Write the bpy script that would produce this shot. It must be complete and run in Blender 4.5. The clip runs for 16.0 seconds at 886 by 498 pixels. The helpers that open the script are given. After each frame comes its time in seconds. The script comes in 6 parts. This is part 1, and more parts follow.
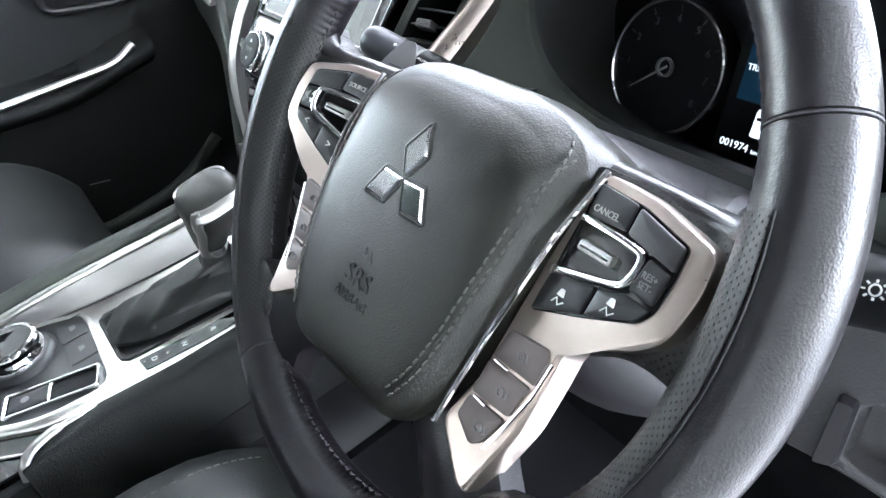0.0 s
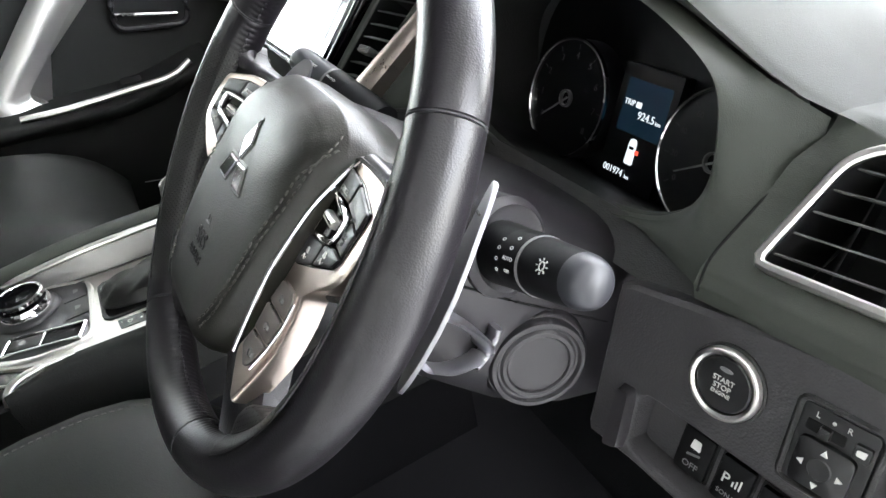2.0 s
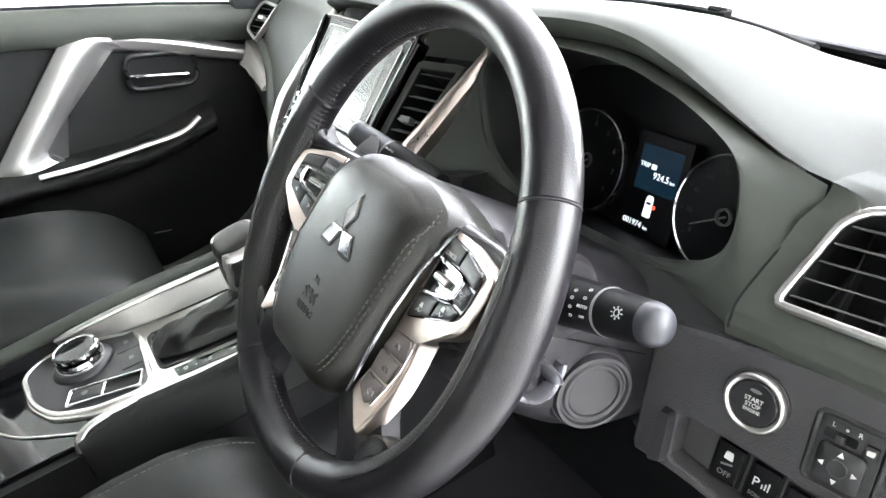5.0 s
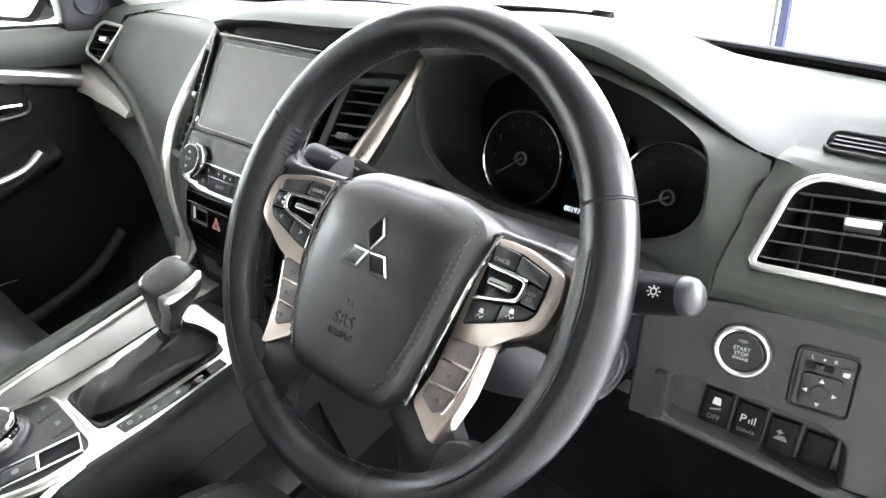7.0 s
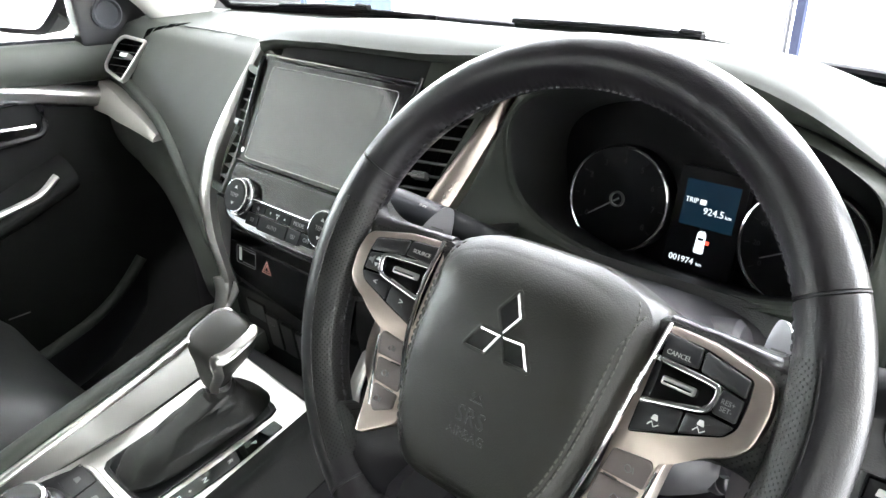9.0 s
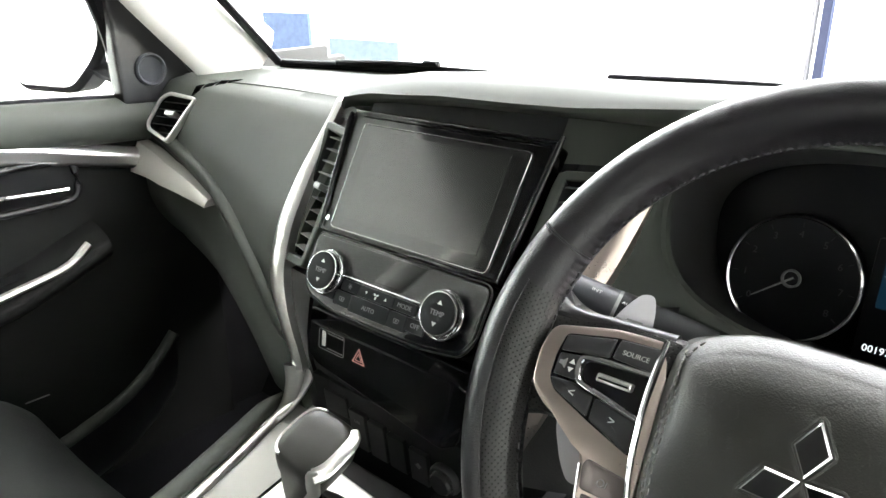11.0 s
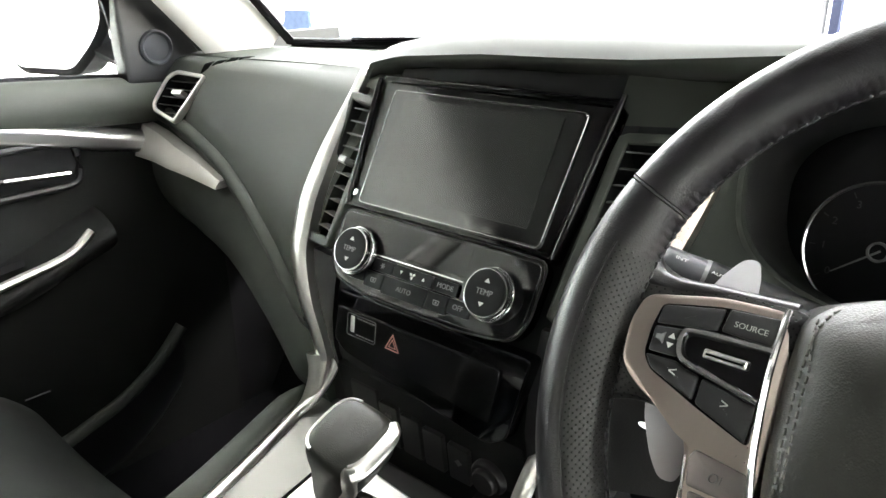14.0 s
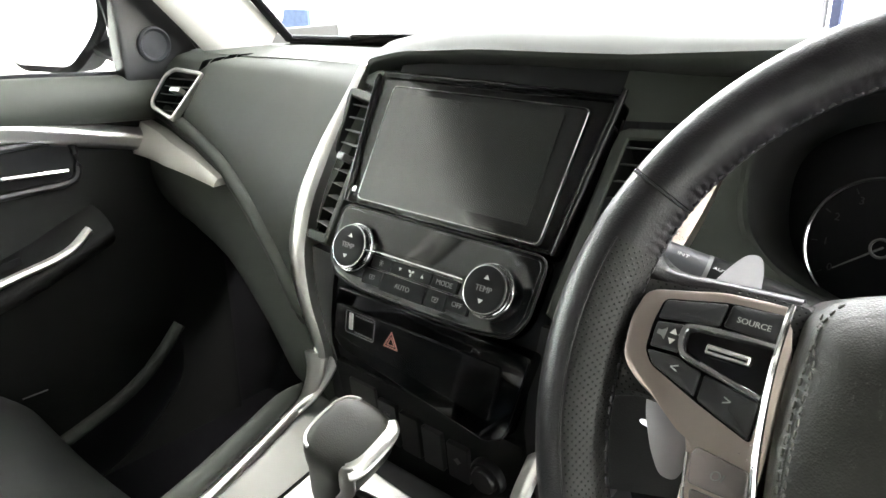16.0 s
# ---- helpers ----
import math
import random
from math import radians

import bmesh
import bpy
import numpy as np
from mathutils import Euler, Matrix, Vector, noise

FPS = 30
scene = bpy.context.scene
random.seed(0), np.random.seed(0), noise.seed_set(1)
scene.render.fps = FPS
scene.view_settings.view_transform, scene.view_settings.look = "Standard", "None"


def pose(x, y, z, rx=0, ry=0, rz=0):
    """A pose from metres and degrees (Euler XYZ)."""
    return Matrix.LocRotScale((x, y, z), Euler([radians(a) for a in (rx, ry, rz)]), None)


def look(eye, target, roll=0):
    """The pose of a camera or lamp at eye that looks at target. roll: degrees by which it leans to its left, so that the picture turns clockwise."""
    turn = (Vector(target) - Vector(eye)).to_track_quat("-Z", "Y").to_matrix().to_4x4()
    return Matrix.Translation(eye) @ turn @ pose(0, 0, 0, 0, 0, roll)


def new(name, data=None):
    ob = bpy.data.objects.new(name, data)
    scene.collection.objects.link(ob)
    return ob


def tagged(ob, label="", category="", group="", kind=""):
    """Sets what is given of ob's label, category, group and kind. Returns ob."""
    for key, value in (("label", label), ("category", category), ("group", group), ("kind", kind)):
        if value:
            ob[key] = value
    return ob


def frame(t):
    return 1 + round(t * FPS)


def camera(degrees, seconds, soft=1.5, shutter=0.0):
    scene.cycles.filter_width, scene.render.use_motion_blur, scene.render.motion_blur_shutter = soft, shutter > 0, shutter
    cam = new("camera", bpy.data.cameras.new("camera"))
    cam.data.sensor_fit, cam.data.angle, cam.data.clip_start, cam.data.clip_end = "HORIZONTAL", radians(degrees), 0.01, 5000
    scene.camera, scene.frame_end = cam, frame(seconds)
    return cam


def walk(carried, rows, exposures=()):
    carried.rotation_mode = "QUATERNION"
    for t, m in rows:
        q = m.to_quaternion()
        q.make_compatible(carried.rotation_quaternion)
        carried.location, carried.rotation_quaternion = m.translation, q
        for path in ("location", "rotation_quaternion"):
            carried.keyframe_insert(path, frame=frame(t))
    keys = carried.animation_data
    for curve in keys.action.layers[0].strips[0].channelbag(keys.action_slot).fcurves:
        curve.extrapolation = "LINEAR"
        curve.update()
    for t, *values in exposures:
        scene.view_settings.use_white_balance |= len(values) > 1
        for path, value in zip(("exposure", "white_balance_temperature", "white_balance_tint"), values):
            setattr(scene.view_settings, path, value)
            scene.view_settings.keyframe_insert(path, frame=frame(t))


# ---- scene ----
cam = camera(62.9, 16.0)
PATH = [
    (0, (0.671, -0.384, 0.947), (-0.726, 0.593, -0.098), -2.5),
    (0.5, (0.756, -0.379, 0.994), (-0.65, 0.611, -0.029), -2.0),
    (1, (0.807, -0.353, 0.987), (-0.614, 0.649, -0.001), -1.9),
    (1.5, (0.833, -0.318, 0.971), (-0.664, 0.588, 0.001), -1.6),
    (2, (0.832, -0.294, 0.956), (-0.736, 0.499, 0.0), -1.5),
    (2.5, (0.845, -0.285, 0.957), (-0.758, 0.452, 0.014), -1.6),
    (3, (0.872, -0.283, 0.973), (-0.748, 0.457, 0.064), -1.7),
    (3.5, (0.886, -0.291, 0.973), (-0.746, 0.452, 0.087), -1.8),
    (4, (0.883, -0.301, 0.973), (-0.752, 0.443, 0.094), -1.8),
    (4.2, (0.883, -0.314, 0.981), (-0.751, 0.433, 0.104), -1.8),
    (6.3, (0.796, -0.521, 1.024), (-0.506, 0.714, 0.14), -1.8),
    (6.5, (0.793, -0.528, 1.026), (-0.488, 0.727, 0.141), -2.0),
    (7, (0.772, -0.534, 1.033), (-0.452, 0.777, 0.147), -1.8),
    (7.5, (0.748, -0.539, 1.027), (-0.468, 0.778, 0.141), -1.7),
    (8, (0.715, -0.539, 1.022), (-0.498, 0.781, 0.136), -1.6),
    (8.5, (0.669, -0.52, 1.014), (-0.541, 0.801, 0.124), -1.7),
    (9, (0.63, -0.52, 1.041), (-0.58, 0.805, 0.158), -1.7),
    (9.5, (0.573, -0.52, 1.057), (-0.665, 0.84, 0.272), -1.5),
    (9.7, (0.549, -0.525, 1.056), (-0.696, 0.845, 0.299), -1.6),
    (11.8, (0.43, -0.515, 0.98), (-0.805, 0.883, 0.259), -1.1),
    (12, (0.424, -0.515, 0.976), (-0.811, 0.882, 0.253), -1.2),
    (12.5, (0.408, -0.512, 0.972), (-0.826, 0.886, 0.248), -1.2),
    (13, (0.401, -0.514, 0.972), (-0.835, 0.884, 0.25), -1.3),
    (13.5, (0.394, -0.506, 0.968), (-0.841, 0.892, 0.248), -1.2),
    (14, (0.393, -0.506, 0.967), (-0.843, 0.892, 0.247), -1.3),
    (14.5, (0.393, -0.505, 0.967), (-0.842, 0.893, 0.247), -1.3),
    (15, (0.389, -0.512, 0.965), (-0.846, 0.886, 0.243), -1.3),
    (15.5, (0.394, -0.504, 0.965), (-0.839, 0.895, 0.243), -1.3),
    (16, (0.391, -0.503, 0.963), (-0.844, 0.895, 0.242), -1.3),
]
walk(cam, [(t, look(eye, target, roll)) for t, eye, target, roll in PATH], exposures=[(0, 1.33, 5880, 10), (1.3, 0.60, 6300, 10), (2.3, 0.76, 6450, 10), (3.5, 1.0, 6450, 10), (7, 1.22, 6450, 10), (9, 1.21, 6450, 9), (12, 1.12, 6800, 7), (16, 1.12, 6800, 7)])

# ---- world and light ----
world = bpy.data.worlds.new("showroom_daylight")
scene.world = world
world.use_nodes = True
wn, wl = world.node_tree.nodes, world.node_tree.links
sky = wn.new("ShaderNodeTexSky")
sky.sky_type, sky.sun_disc = "NISHITA", False
sky.sun_elevation, sky.sun_rotation = radians(50), radians(60)
whiten = wn.new("ShaderNodeMix")
whiten.data_type = "RGBA"
whiten.inputs[0].default_value = 0.94
whiten.inputs[7].default_value = (1.0, 0.985, 0.955, 1)
wl.new(sky.outputs[0], whiten.inputs[6])
wl.new(whiten.outputs[2], wn["Background"].inputs[0])
wn["Background"].inputs[1].default_value = 10.0

sun = new("sun", bpy.data.lights.new("sun", "SUN"))
sun.data.energy, sun.data.angle, sun.data.color = 1.2, radians(20), (1.0, 0.98, 0.96)
sun.matrix_world = look((3.2, 6.0, 2.6), (0.3, 0.0, 0.75))


# ---- materials ----
def mat(name, color, rough=0.5, metal=0.0, grain="", scale=900.0, bump=0.15, vary=0.12, coat=0.0, spec=0.5):
    """A surface: base colour with two scales of variation, uneven gloss, and a fine relief."""
    m = bpy.data.materials.new(name)
    m.use_nodes = True
    n, l = m.node_tree.nodes, m.node_tree.links
    b = n["Principled BSDF"]
    b.inputs["Metallic"].default_value = metal
    b.inputs["Coat Weight"].default_value = coat
    b.inputs["Coat Roughness"].default_value = 0.04
    b.inputs["Specular IOR Level"].default_value = spec
    co = n.new("ShaderNodeTexCoord")
    big, fine = n.new("ShaderNodeTexNoise"), n.new("ShaderNodeTexNoise")
    big.inputs["Scale"].default_value, big.inputs["Detail"].default_value = 16, 5
    fine.inputs["Scale"].default_value, fine.inputs["Detail"].default_value = 420, 3
    l.new(co.outputs["Object"], big.inputs["Vector"]), l.new(co.outputs["Object"], fine.inputs["Vector"])
    mix = n.new("ShaderNodeMix")
    mix.data_type = "RGBA"
    mix.inputs[6].default_value = (*[c * (1 - vary) for c in color], 1)
    mix.inputs[7].default_value = (*[min(1, c * (1 + vary)) for c in color], 1)
    avg = n.new("ShaderNodeMath")
    avg.operation = "MULTIPLY_ADD"
    avg.inputs[1].default_value = 0.6
    half = n.new("ShaderNodeMath")
    half.operation = "MULTIPLY"
    half.inputs[1].default_value = 0.4
    l.new(fine.outputs[0], half.inputs[0]), l.new(big.outputs[0], avg.inputs[0]), l.new(half.outputs[0], avg.inputs[2])
    l.new(avg.outputs[0], mix.inputs[0]), l.new(mix.outputs[2], b.inputs["Base Color"])
    rr = n.new("ShaderNodeMapRange")
    rr.inputs["To Min"].default_value, rr.inputs["To Max"].default_value = max(0.0, rough * 0.82), min(1, rough * 1.18)
    l.new(avg.outputs[0], rr.inputs["Value"]), l.new(rr.outputs[0], b.inputs["Roughness"])
    if grain:
        bp = n.new("ShaderNodeBump")
        bp.inputs["Strength"].default_value, bp.inputs["Distance"].default_value = bump, 0.0006 if bump < 0.6 else 0.0011
        if grain in ("leather", "holes"):
            v = n.new("ShaderNodeTexVoronoi")
            v.inputs["Scale"].default_value = scale
            if grain == "holes":
                v.voronoi_dimensions, v.inputs["Randomness"].default_value = "2D", 0.0
                l.new(co.outputs["UV"], v.inputs["Vector"])
                hole = n.new("ShaderNodeMapRange")
                hole.inputs["From Min"].default_value, hole.inputs["From Max"].default_value = 0.12, 0.23
                l.new(v.outputs["Distance"], hole.inputs["Value"]), l.new(hole.outputs[0], bp.inputs["Height"])
                dark = n.new("ShaderNodeMix")
                dark.data_type = "RGBA"
                dark.inputs[6].default_value = (0.0035, 0.0035, 0.0035, 1)
                l.new(hole.outputs[0], dark.inputs[0]), l.new(mix.outputs[2], dark.inputs[7])
                l.new(dark.outputs[2], b.inputs["Base Color"])
                gloss = n.new("ShaderNodeMath")
                gloss.operation = "MULTIPLY_ADD"
                gloss.inputs[1].default_value, gloss.inputs[2].default_value = 0.8 * spec, 0.2 * spec
                l.new(hole.outputs[0], gloss.inputs[0]), l.new(gloss.outputs[0], b.inputs["Specular IOR Level"])
            else:
                l.new(co.outputs["Object"], v.inputs["Vector"])
                bend = n.new("ShaderNodeMath")
                bend.operation = "MULTIPLY_ADD"
                bend.inputs[1].default_value = 0.7
                l.new(v.outputs["Distance"], bend.inputs[0]), l.new(half.outputs[0], bend.inputs[2])
                l.new(bend.outputs[0], bp.inputs["Height"])
        else:
            v = n.new("ShaderNodeTexNoise")
            v.inputs["Scale"].default_value, v.inputs["Detail"].default_value = scale, 2
            l.new(co.outputs["Object"], v.inputs["Vector"])
            l.new(v.outputs[0], bp.inputs["Height"])
        l.new(bp.outputs[0], b.inputs["Normal"])
    return m


def glow(name, color, strength):
    m = bpy.data.materials.new(name)
    m.use_nodes = True
    b = m.node_tree.nodes["Principled BSDF"]
    b.inputs["Base Color"].default_value = (0.01, 0.01, 0.01, 1)
    b.inputs["Specular IOR Level"].default_value = 0.1
    b.inputs["Emission Color"].default_value = (*color, 1)
    b.inputs["Emission Strength"].default_value = strength
    return m


def glass(name, tint=(1, 1, 1), rough=0.0):
    m = bpy.data.materials.new(name)
    m.use_nodes = True
    b = m.node_tree.nodes["Principled BSDF"]
    b.inputs["Base Color"].default_value = (*tint, 1)
    b.inputs["Transmission Weight"].default_value = 1
    b.inputs["Roughness"].default_value = rough
    b.inputs["IOR"].default_value = 1.05
    return m


PAD = mat("soft_dash_skin", (0.0335, 0.0375, 0.0312), 0.66, grain="leather", scale=1300, bump=0.22, spec=0.34)
DASH = mat("grained_dark_plastic", (0.0140, 0.0140, 0.0140), 0.50, grain="leather", scale=700, bump=0.5, spec=0.42)
PLASTIC = mat("smooth_dark_plastic", (0.007, 0.007, 0.008), 0.42, grain="noise", scale=1800, bump=0.08, spec=0.35)
COLUMN = mat("grey_column_plastic", (0.0165, 0.0148, 0.0175), 0.48, grain="noise", scale=1500, bump=0.12)
LEATHER = mat("black_wheel_leather", (0.0082, 0.0071, 0.0088), 0.30, grain="leather", scale=1000, bump=0.24, spec=0.43)
PERFO = mat("perforated_leather", (0.0090, 0.0088, 0.0082), 0.42, grain="holes", scale=1.0, bump=0.5, spec=0.42)
COVER = mat("airbag_cover_skin", (0.0112, 0.0108, 0.0084), 0.39, grain="leather", scale=1000, bump=0.32)
WARMKEY = mat("warm_grey_key", (0.15, 0.13, 0.125), 0.35, metal=0.5)
EMB = mat("embossed_grey", (0.022, 0.022, 0.022), 0.30, vary=0.05)
SEAT = mat("black_seat_leather", (0.0048, 0.0056, 0.0048), 0.46, grain="leather", scale=800, bump=0.25, spec=0.28)
SILVER = mat("satin_silver_paint", (0.70, 0.685, 0.665), 0.30, metal=1.0, grain="noise", scale=2500, bump=0.03, vary=0.04)
WARM = mat("satin_champagne_silver", (0.60, 0.515, 0.465), 0.29, metal=1.0, grain="noise", scale=2500, bump=0.03, vary=0.04)
PADDLE = mat("paddle_alloy", (0.36, 0.355, 0.38), 0.42, metal=1.0, vary=0.05)
LABEL = mat("key_print", (0.36, 0.36, 0.34), 0.5, vary=0.03)
CHROME = mat("chrome", (0.86, 0.86, 0.87), 0.08, metal=1.0, vary=0.02)
DIMCHROME = mat("dim_chrome", (0.52, 0.52, 0.525), 0.12, metal=1.0, vary=0.05)
DARKCHROME = mat("dimmed_reflection_chrome", (0.16, 0.16, 0.165), 0.10, metal=1.0, vary=0.05)
PIANO = mat("piano_black", (0.0020, 0.0020, 0.0026), 0.05, vary=0.05, spec=0.36)
DOORTRIM = mat("satin_door_silver", (0.64, 0.63, 0.62), 0.36, metal=1.0, grain="noise", scale=2500, bump=0.03, vary=0.05)
VOID = mat("opening_shade_black", (0.002, 0.002, 0.002), 1.0, spec=0.0)
RAMP = mat("satin_grey_paint", (0.25, 0.245, 0.235), 0.45, metal=1.0, vary=0.03)
DOORSKIN = mat("door_skin", (0.0072, 0.0076, 0.0071), 0.62, grain="leather", scale=700, bump=0.5, spec=0.20)
BUTTON = mat("button_black", (0.010, 0.010, 0.011), 0.38, grain="noise", scale=1600, bump=0.05)
RUBBER = mat("black_plastic_and_shade", (0.004, 0.004, 0.0045), 0.7, spec=0.2)
GAUGE = mat("gauge_black", (0.003, 0.003, 0.004), 0.4, spec=0.12)
SLAT = mat("slat_plastic", (0.095, 0.096, 0.095), 0.35)
SCREEN = mat("screen_glass", (0.003, 0.0034, 0.0034), 0.07, vary=0.05, spec=0.95)
STALK = mat("stalk_black", (0.0035, 0.0035, 0.004), 0.5, spec=0.15)
KNEE = mat("knee_panel_skin", (0.0310, 0.0297, 0.0317), 0.48, grain="leather", scale=640, bump=0.55, spec=0.45)
VANE = mat("vane_grey", (0.105, 0.107, 0.104), 0.4)
PRINT = mat("white_print", (0.58, 0.58, 0.56), 0.5, vary=0.03)
GREYPRINT = mat("grey_print", (0.15, 0.15, 0.15), 0.5, vary=0.03)
REDPRINT = mat("red_print", (0.60, 0.28, 0.23), 0.5, vary=0.05)
THREAD = mat("grey_thread", (0.065, 0.065, 0.06), 0.7, vary=0.2)
COVERTHREAD = mat("charcoal_thread", (0.050, 0.048, 0.042), 0.6, vary=0.2)
DARKTHREAD = mat("dark_thread", (0.022, 0.021, 0.025), 0.7, vary=0.2)
CARPET = mat("dark_carpet", (0.006, 0.006, 0.007), 0.9, grain="noise", scale=700, bump=0.6, vary=0.4, spec=0.08)
HEADLINING = mat("charcoal_headlining", (0.085, 0.083, 0.080), 0.85, grain="noise", scale=900, bump=0.2)
LINING = mat("light_headlining", (0.55, 0.54, 0.51), 0.8, grain="noise", scale=900, bump=0.2)
BODY = mat("car_body_paint", (0.50, 0.51, 0.52), 0.25, metal=0.3, coat=0.5, vary=0.03)
SEAL = mat("black_rubber_seal", (0.010, 0.010, 0.012), 0.7, spec=0.15)
TILES = mat("pale_showroom_floor", (0.44, 0.44, 0.43), 0.2, vary=0.08)
WEDGE = mat("silver_trim_paint", (0.56, 0.54, 0.505), 0.38, metal=0.35, grain="noise", scale=2500, bump=0.03, vary=0.04)
WALL = mat("white_wall_paint", (0.78, 0.78, 0.76), 0.8, grain="noise", scale=60, bump=0.05, vary=0.05)
LCD = glow("display_white", (0.85, 0.93, 1.0), 0.75)
LCDBLUE = glow("display_blue", (0.02, 0.16, 0.30), 0.05)
LCDRED = glow("display_red", (1.0, 0.10, 0.06), 1.0)
GLASS = glass("clear_glass")
TINTED = glass("green_tinted_glass", (0.74, 0.76, 0.74))


# ---- shapes ----
def thing(name, label, category, m=None, group="", kind=""):
    ob = new(name)
    ob.empty_display_size = 0.02
    ob.matrix_world = m or Matrix()
    return tagged(ob, label, category, group, kind)


def even_shading(me, limit=math.cos(radians(38))):
    """Corner normals weighted by face area, so that flats stay flat beside their rounded edges."""
    normals = [p.normal.copy() for p in me.polygons]
    areas = [p.area for p in me.polygons]
    round_vert = [[] for _ in me.vertices]
    for p in me.polygons:
        for v in p.vertices:
            round_vert[v].append(p.index)
    out = [None] * len(me.loops)
    for p in me.polygons:
        n0 = normals[p.index]
        for k, v in zip(p.loop_indices, p.vertices):
            total = Vector((0, 0, 0))
            for q in round_vert[v]:
                if normals[q].dot(n0) > limit:
                    total += normals[q] * areas[q]
            out[k] = total.normalized() if total.length > 1e-14 else n0
    me.normals_split_custom_set(out)


def part(name, bm, material, parent, label=""):
    """Links bm, in the parent's own axes, as one mesh under it."""
    bmesh.ops.recalc_face_normals(bm, faces=bm.faces)
    me = bpy.data.meshes.new(name)
    bm.to_mesh(me)
    bm.free()
    me.materials.append(material)
    for p in me.polygons:
        p.use_smooth = True
    me.set_sharp_from_angle(angle=radians(38))
    if len(me.polygons) < 5000:
        even_shading(me)
    ob = new(name, me)
    if parent is not None:
        ob.parent = parent
    if label:
        ob["label"] = label
    return ob


def axes(o, x, y):
    """A frame at o with its x along x and its y as near y as can be."""
    x, y = Vector(x).normalized(), Vector(y)
    z = x.cross(y).normalized()
    y = z.cross(x)
    m = Matrix.Identity(4)
    for i, v in enumerate((x, y, z, Vector(o))):
        m.col[i][:3] = v
    return m


def rp(pts, r, n=4):
    """A polygon with its corners rounded."""
    out, k = [], len(pts)
    for i in range(k):
        a, b, c = (Vector(pts[(i + j) % k]) for j in (-1, 0, 1))
        d, e = (a - b), (c - b)
        q = min(r, 0.45 * d.length, 0.45 * e.length)
        p0, p1 = b + d.normalized() * q, b + e.normalized() * q
        for j in range(n + 1):
            t = j / n
            out.append(tuple(p0 * (1 - t) ** 2 + b * 2 * t * (1 - t) + p1 * t * t))
    return out


def ell(a, b, n=40, cx=0.0, cy=0.0, e=2.0):
    out = []
    for i in range(n):
        c, s = math.cos(2 * math.pi * i / n), math.sin(2 * math.pi * i / n)
        out.append((cx + a * math.copysign(abs(c) ** (2 / e), c), cy + b * math.copysign(abs(s) ** (2 / e), s)))
    return out


def rect(x0, y0, x1, y1, r=0.002, n=4):
    return rp([(x0, y0), (x1, y0), (x1, y1), (x0, y1)], r, n)


def inset(pts, d):
    """The outline moved inwards by d (outwards if negative)."""
    k, out = len(pts), []
    area = sum(pts[i][0] * pts[(i + 1) % k][1] - pts[(i + 1) % k][0] * pts[i][1] for i in range(k))
    s = 1 if area > 0 else -1
    for i in range(k):
        a, b, c = Vector(pts[i - 1]), Vector(pts[i]), Vector(pts[(i + 1) % k])
        t = (b - a).normalized() + (c - b).normalized()
        t = t.normalized() if t.length > 1e-9 else (b - a).normalized()
        out.append((b.x - s * t.y * d, b.y + s * t.x * d))
    return out


def rings(loops, closed=True, cap0=False, cap1=False, around=False, bm=None):
    """A skin over rows of points."""
    bm = bm or bmesh.new()
    rows = [[bm.verts.new(p) for p in lp] for lp in loops]
    k = len(rows[0])
    for a, b in zip(rows, rows[1:] + rows[:1] if around else rows[1:]):
        for i in range(k if closed else k - 1):
            j = (i + 1) % k
            bm.faces.new((a[i], a[j], b[j], b[i]))
    if cap0:
        bm.faces.new(rows[0][::-1])
    if cap1:
        bm.faces.new(rows[-1])
    return bm


def at(pts, w):
    return [(x, y, w) for x, y in pts]


def plate(pts, w0, w1, b=0.0008, bm=None):
    """A flat piece between the heights w0 and w1, its upper edge rounded."""
    b = min(b, abs(w1 - w0) * 0.9)
    return rings([at(pts, w0), at(pts, w1 - b), at(inset(pts, b * 0.3), w1 - b * 0.3), at(inset(pts, b), w1)], cap0=True, cap1=True, bm=bm)


def dome(pts, w0, w1, rise, b=0.0015):
    """A plate whose top swells."""
    cx, cy = sum(p[0] for p in pts) / len(pts), sum(p[1] for p in pts) / len(pts)
    top = inset(pts, b)
    lo = [at(pts, w0), at(pts, w1 - b), at(inset(pts, b * 0.3), w1 - b * 0.3)]
    for s in (1, 0.8, 0.55, 0.3):
        lo.append([(cx + (x - cx) * s, cy + (y - cy) * s, w1 + rise * (1 - s * s)) for x, y in top])
    return rings(lo, cap0=True, cap1=True)


def ring_plate(outer, inner, w0, w1, b=0.0008):
    """A flat frame; outer and inner have as many points each."""
    return rings([at(outer, w0), at(outer, w1 - b), at(inset(outer, b), w1), at(inset(inner, -b), w1), at(inner, w1 - b), at(inner, w0)], around=True)


def tube(path, radius, seg=10, closed=False, flat=1.0, side=(0, 0, 1), cap=True):
    """A tube along a path; radius: a number or one for each point; flat: its thickness across side."""
    path = [Vector(p) for p in path]
    k, loops = len(path), []
    for i, p in enumerate(path):
        a = path[i - 1] if closed or i else path[0]
        b = path[(i + 1) % k] if closed or i < k - 1 else path[-1]
        t = (b - a).normalized()
        u = t.cross(Vector(side))
        u = u.normalized() if u.length > 1e-6 else t.orthogonal().normalized()
        v = u.cross(t)
        r = radius if isinstance(radius, (int, float)) else radius[i]
        loops.append([tuple(p + u * r * math.cos(2 * math.pi * j / seg) + v * r * flat * math.sin(2 * math.pi * j / seg)) for j in range(seg)])
    return rings(loops, cap0=cap and not closed, cap1=cap and not closed, around=closed)


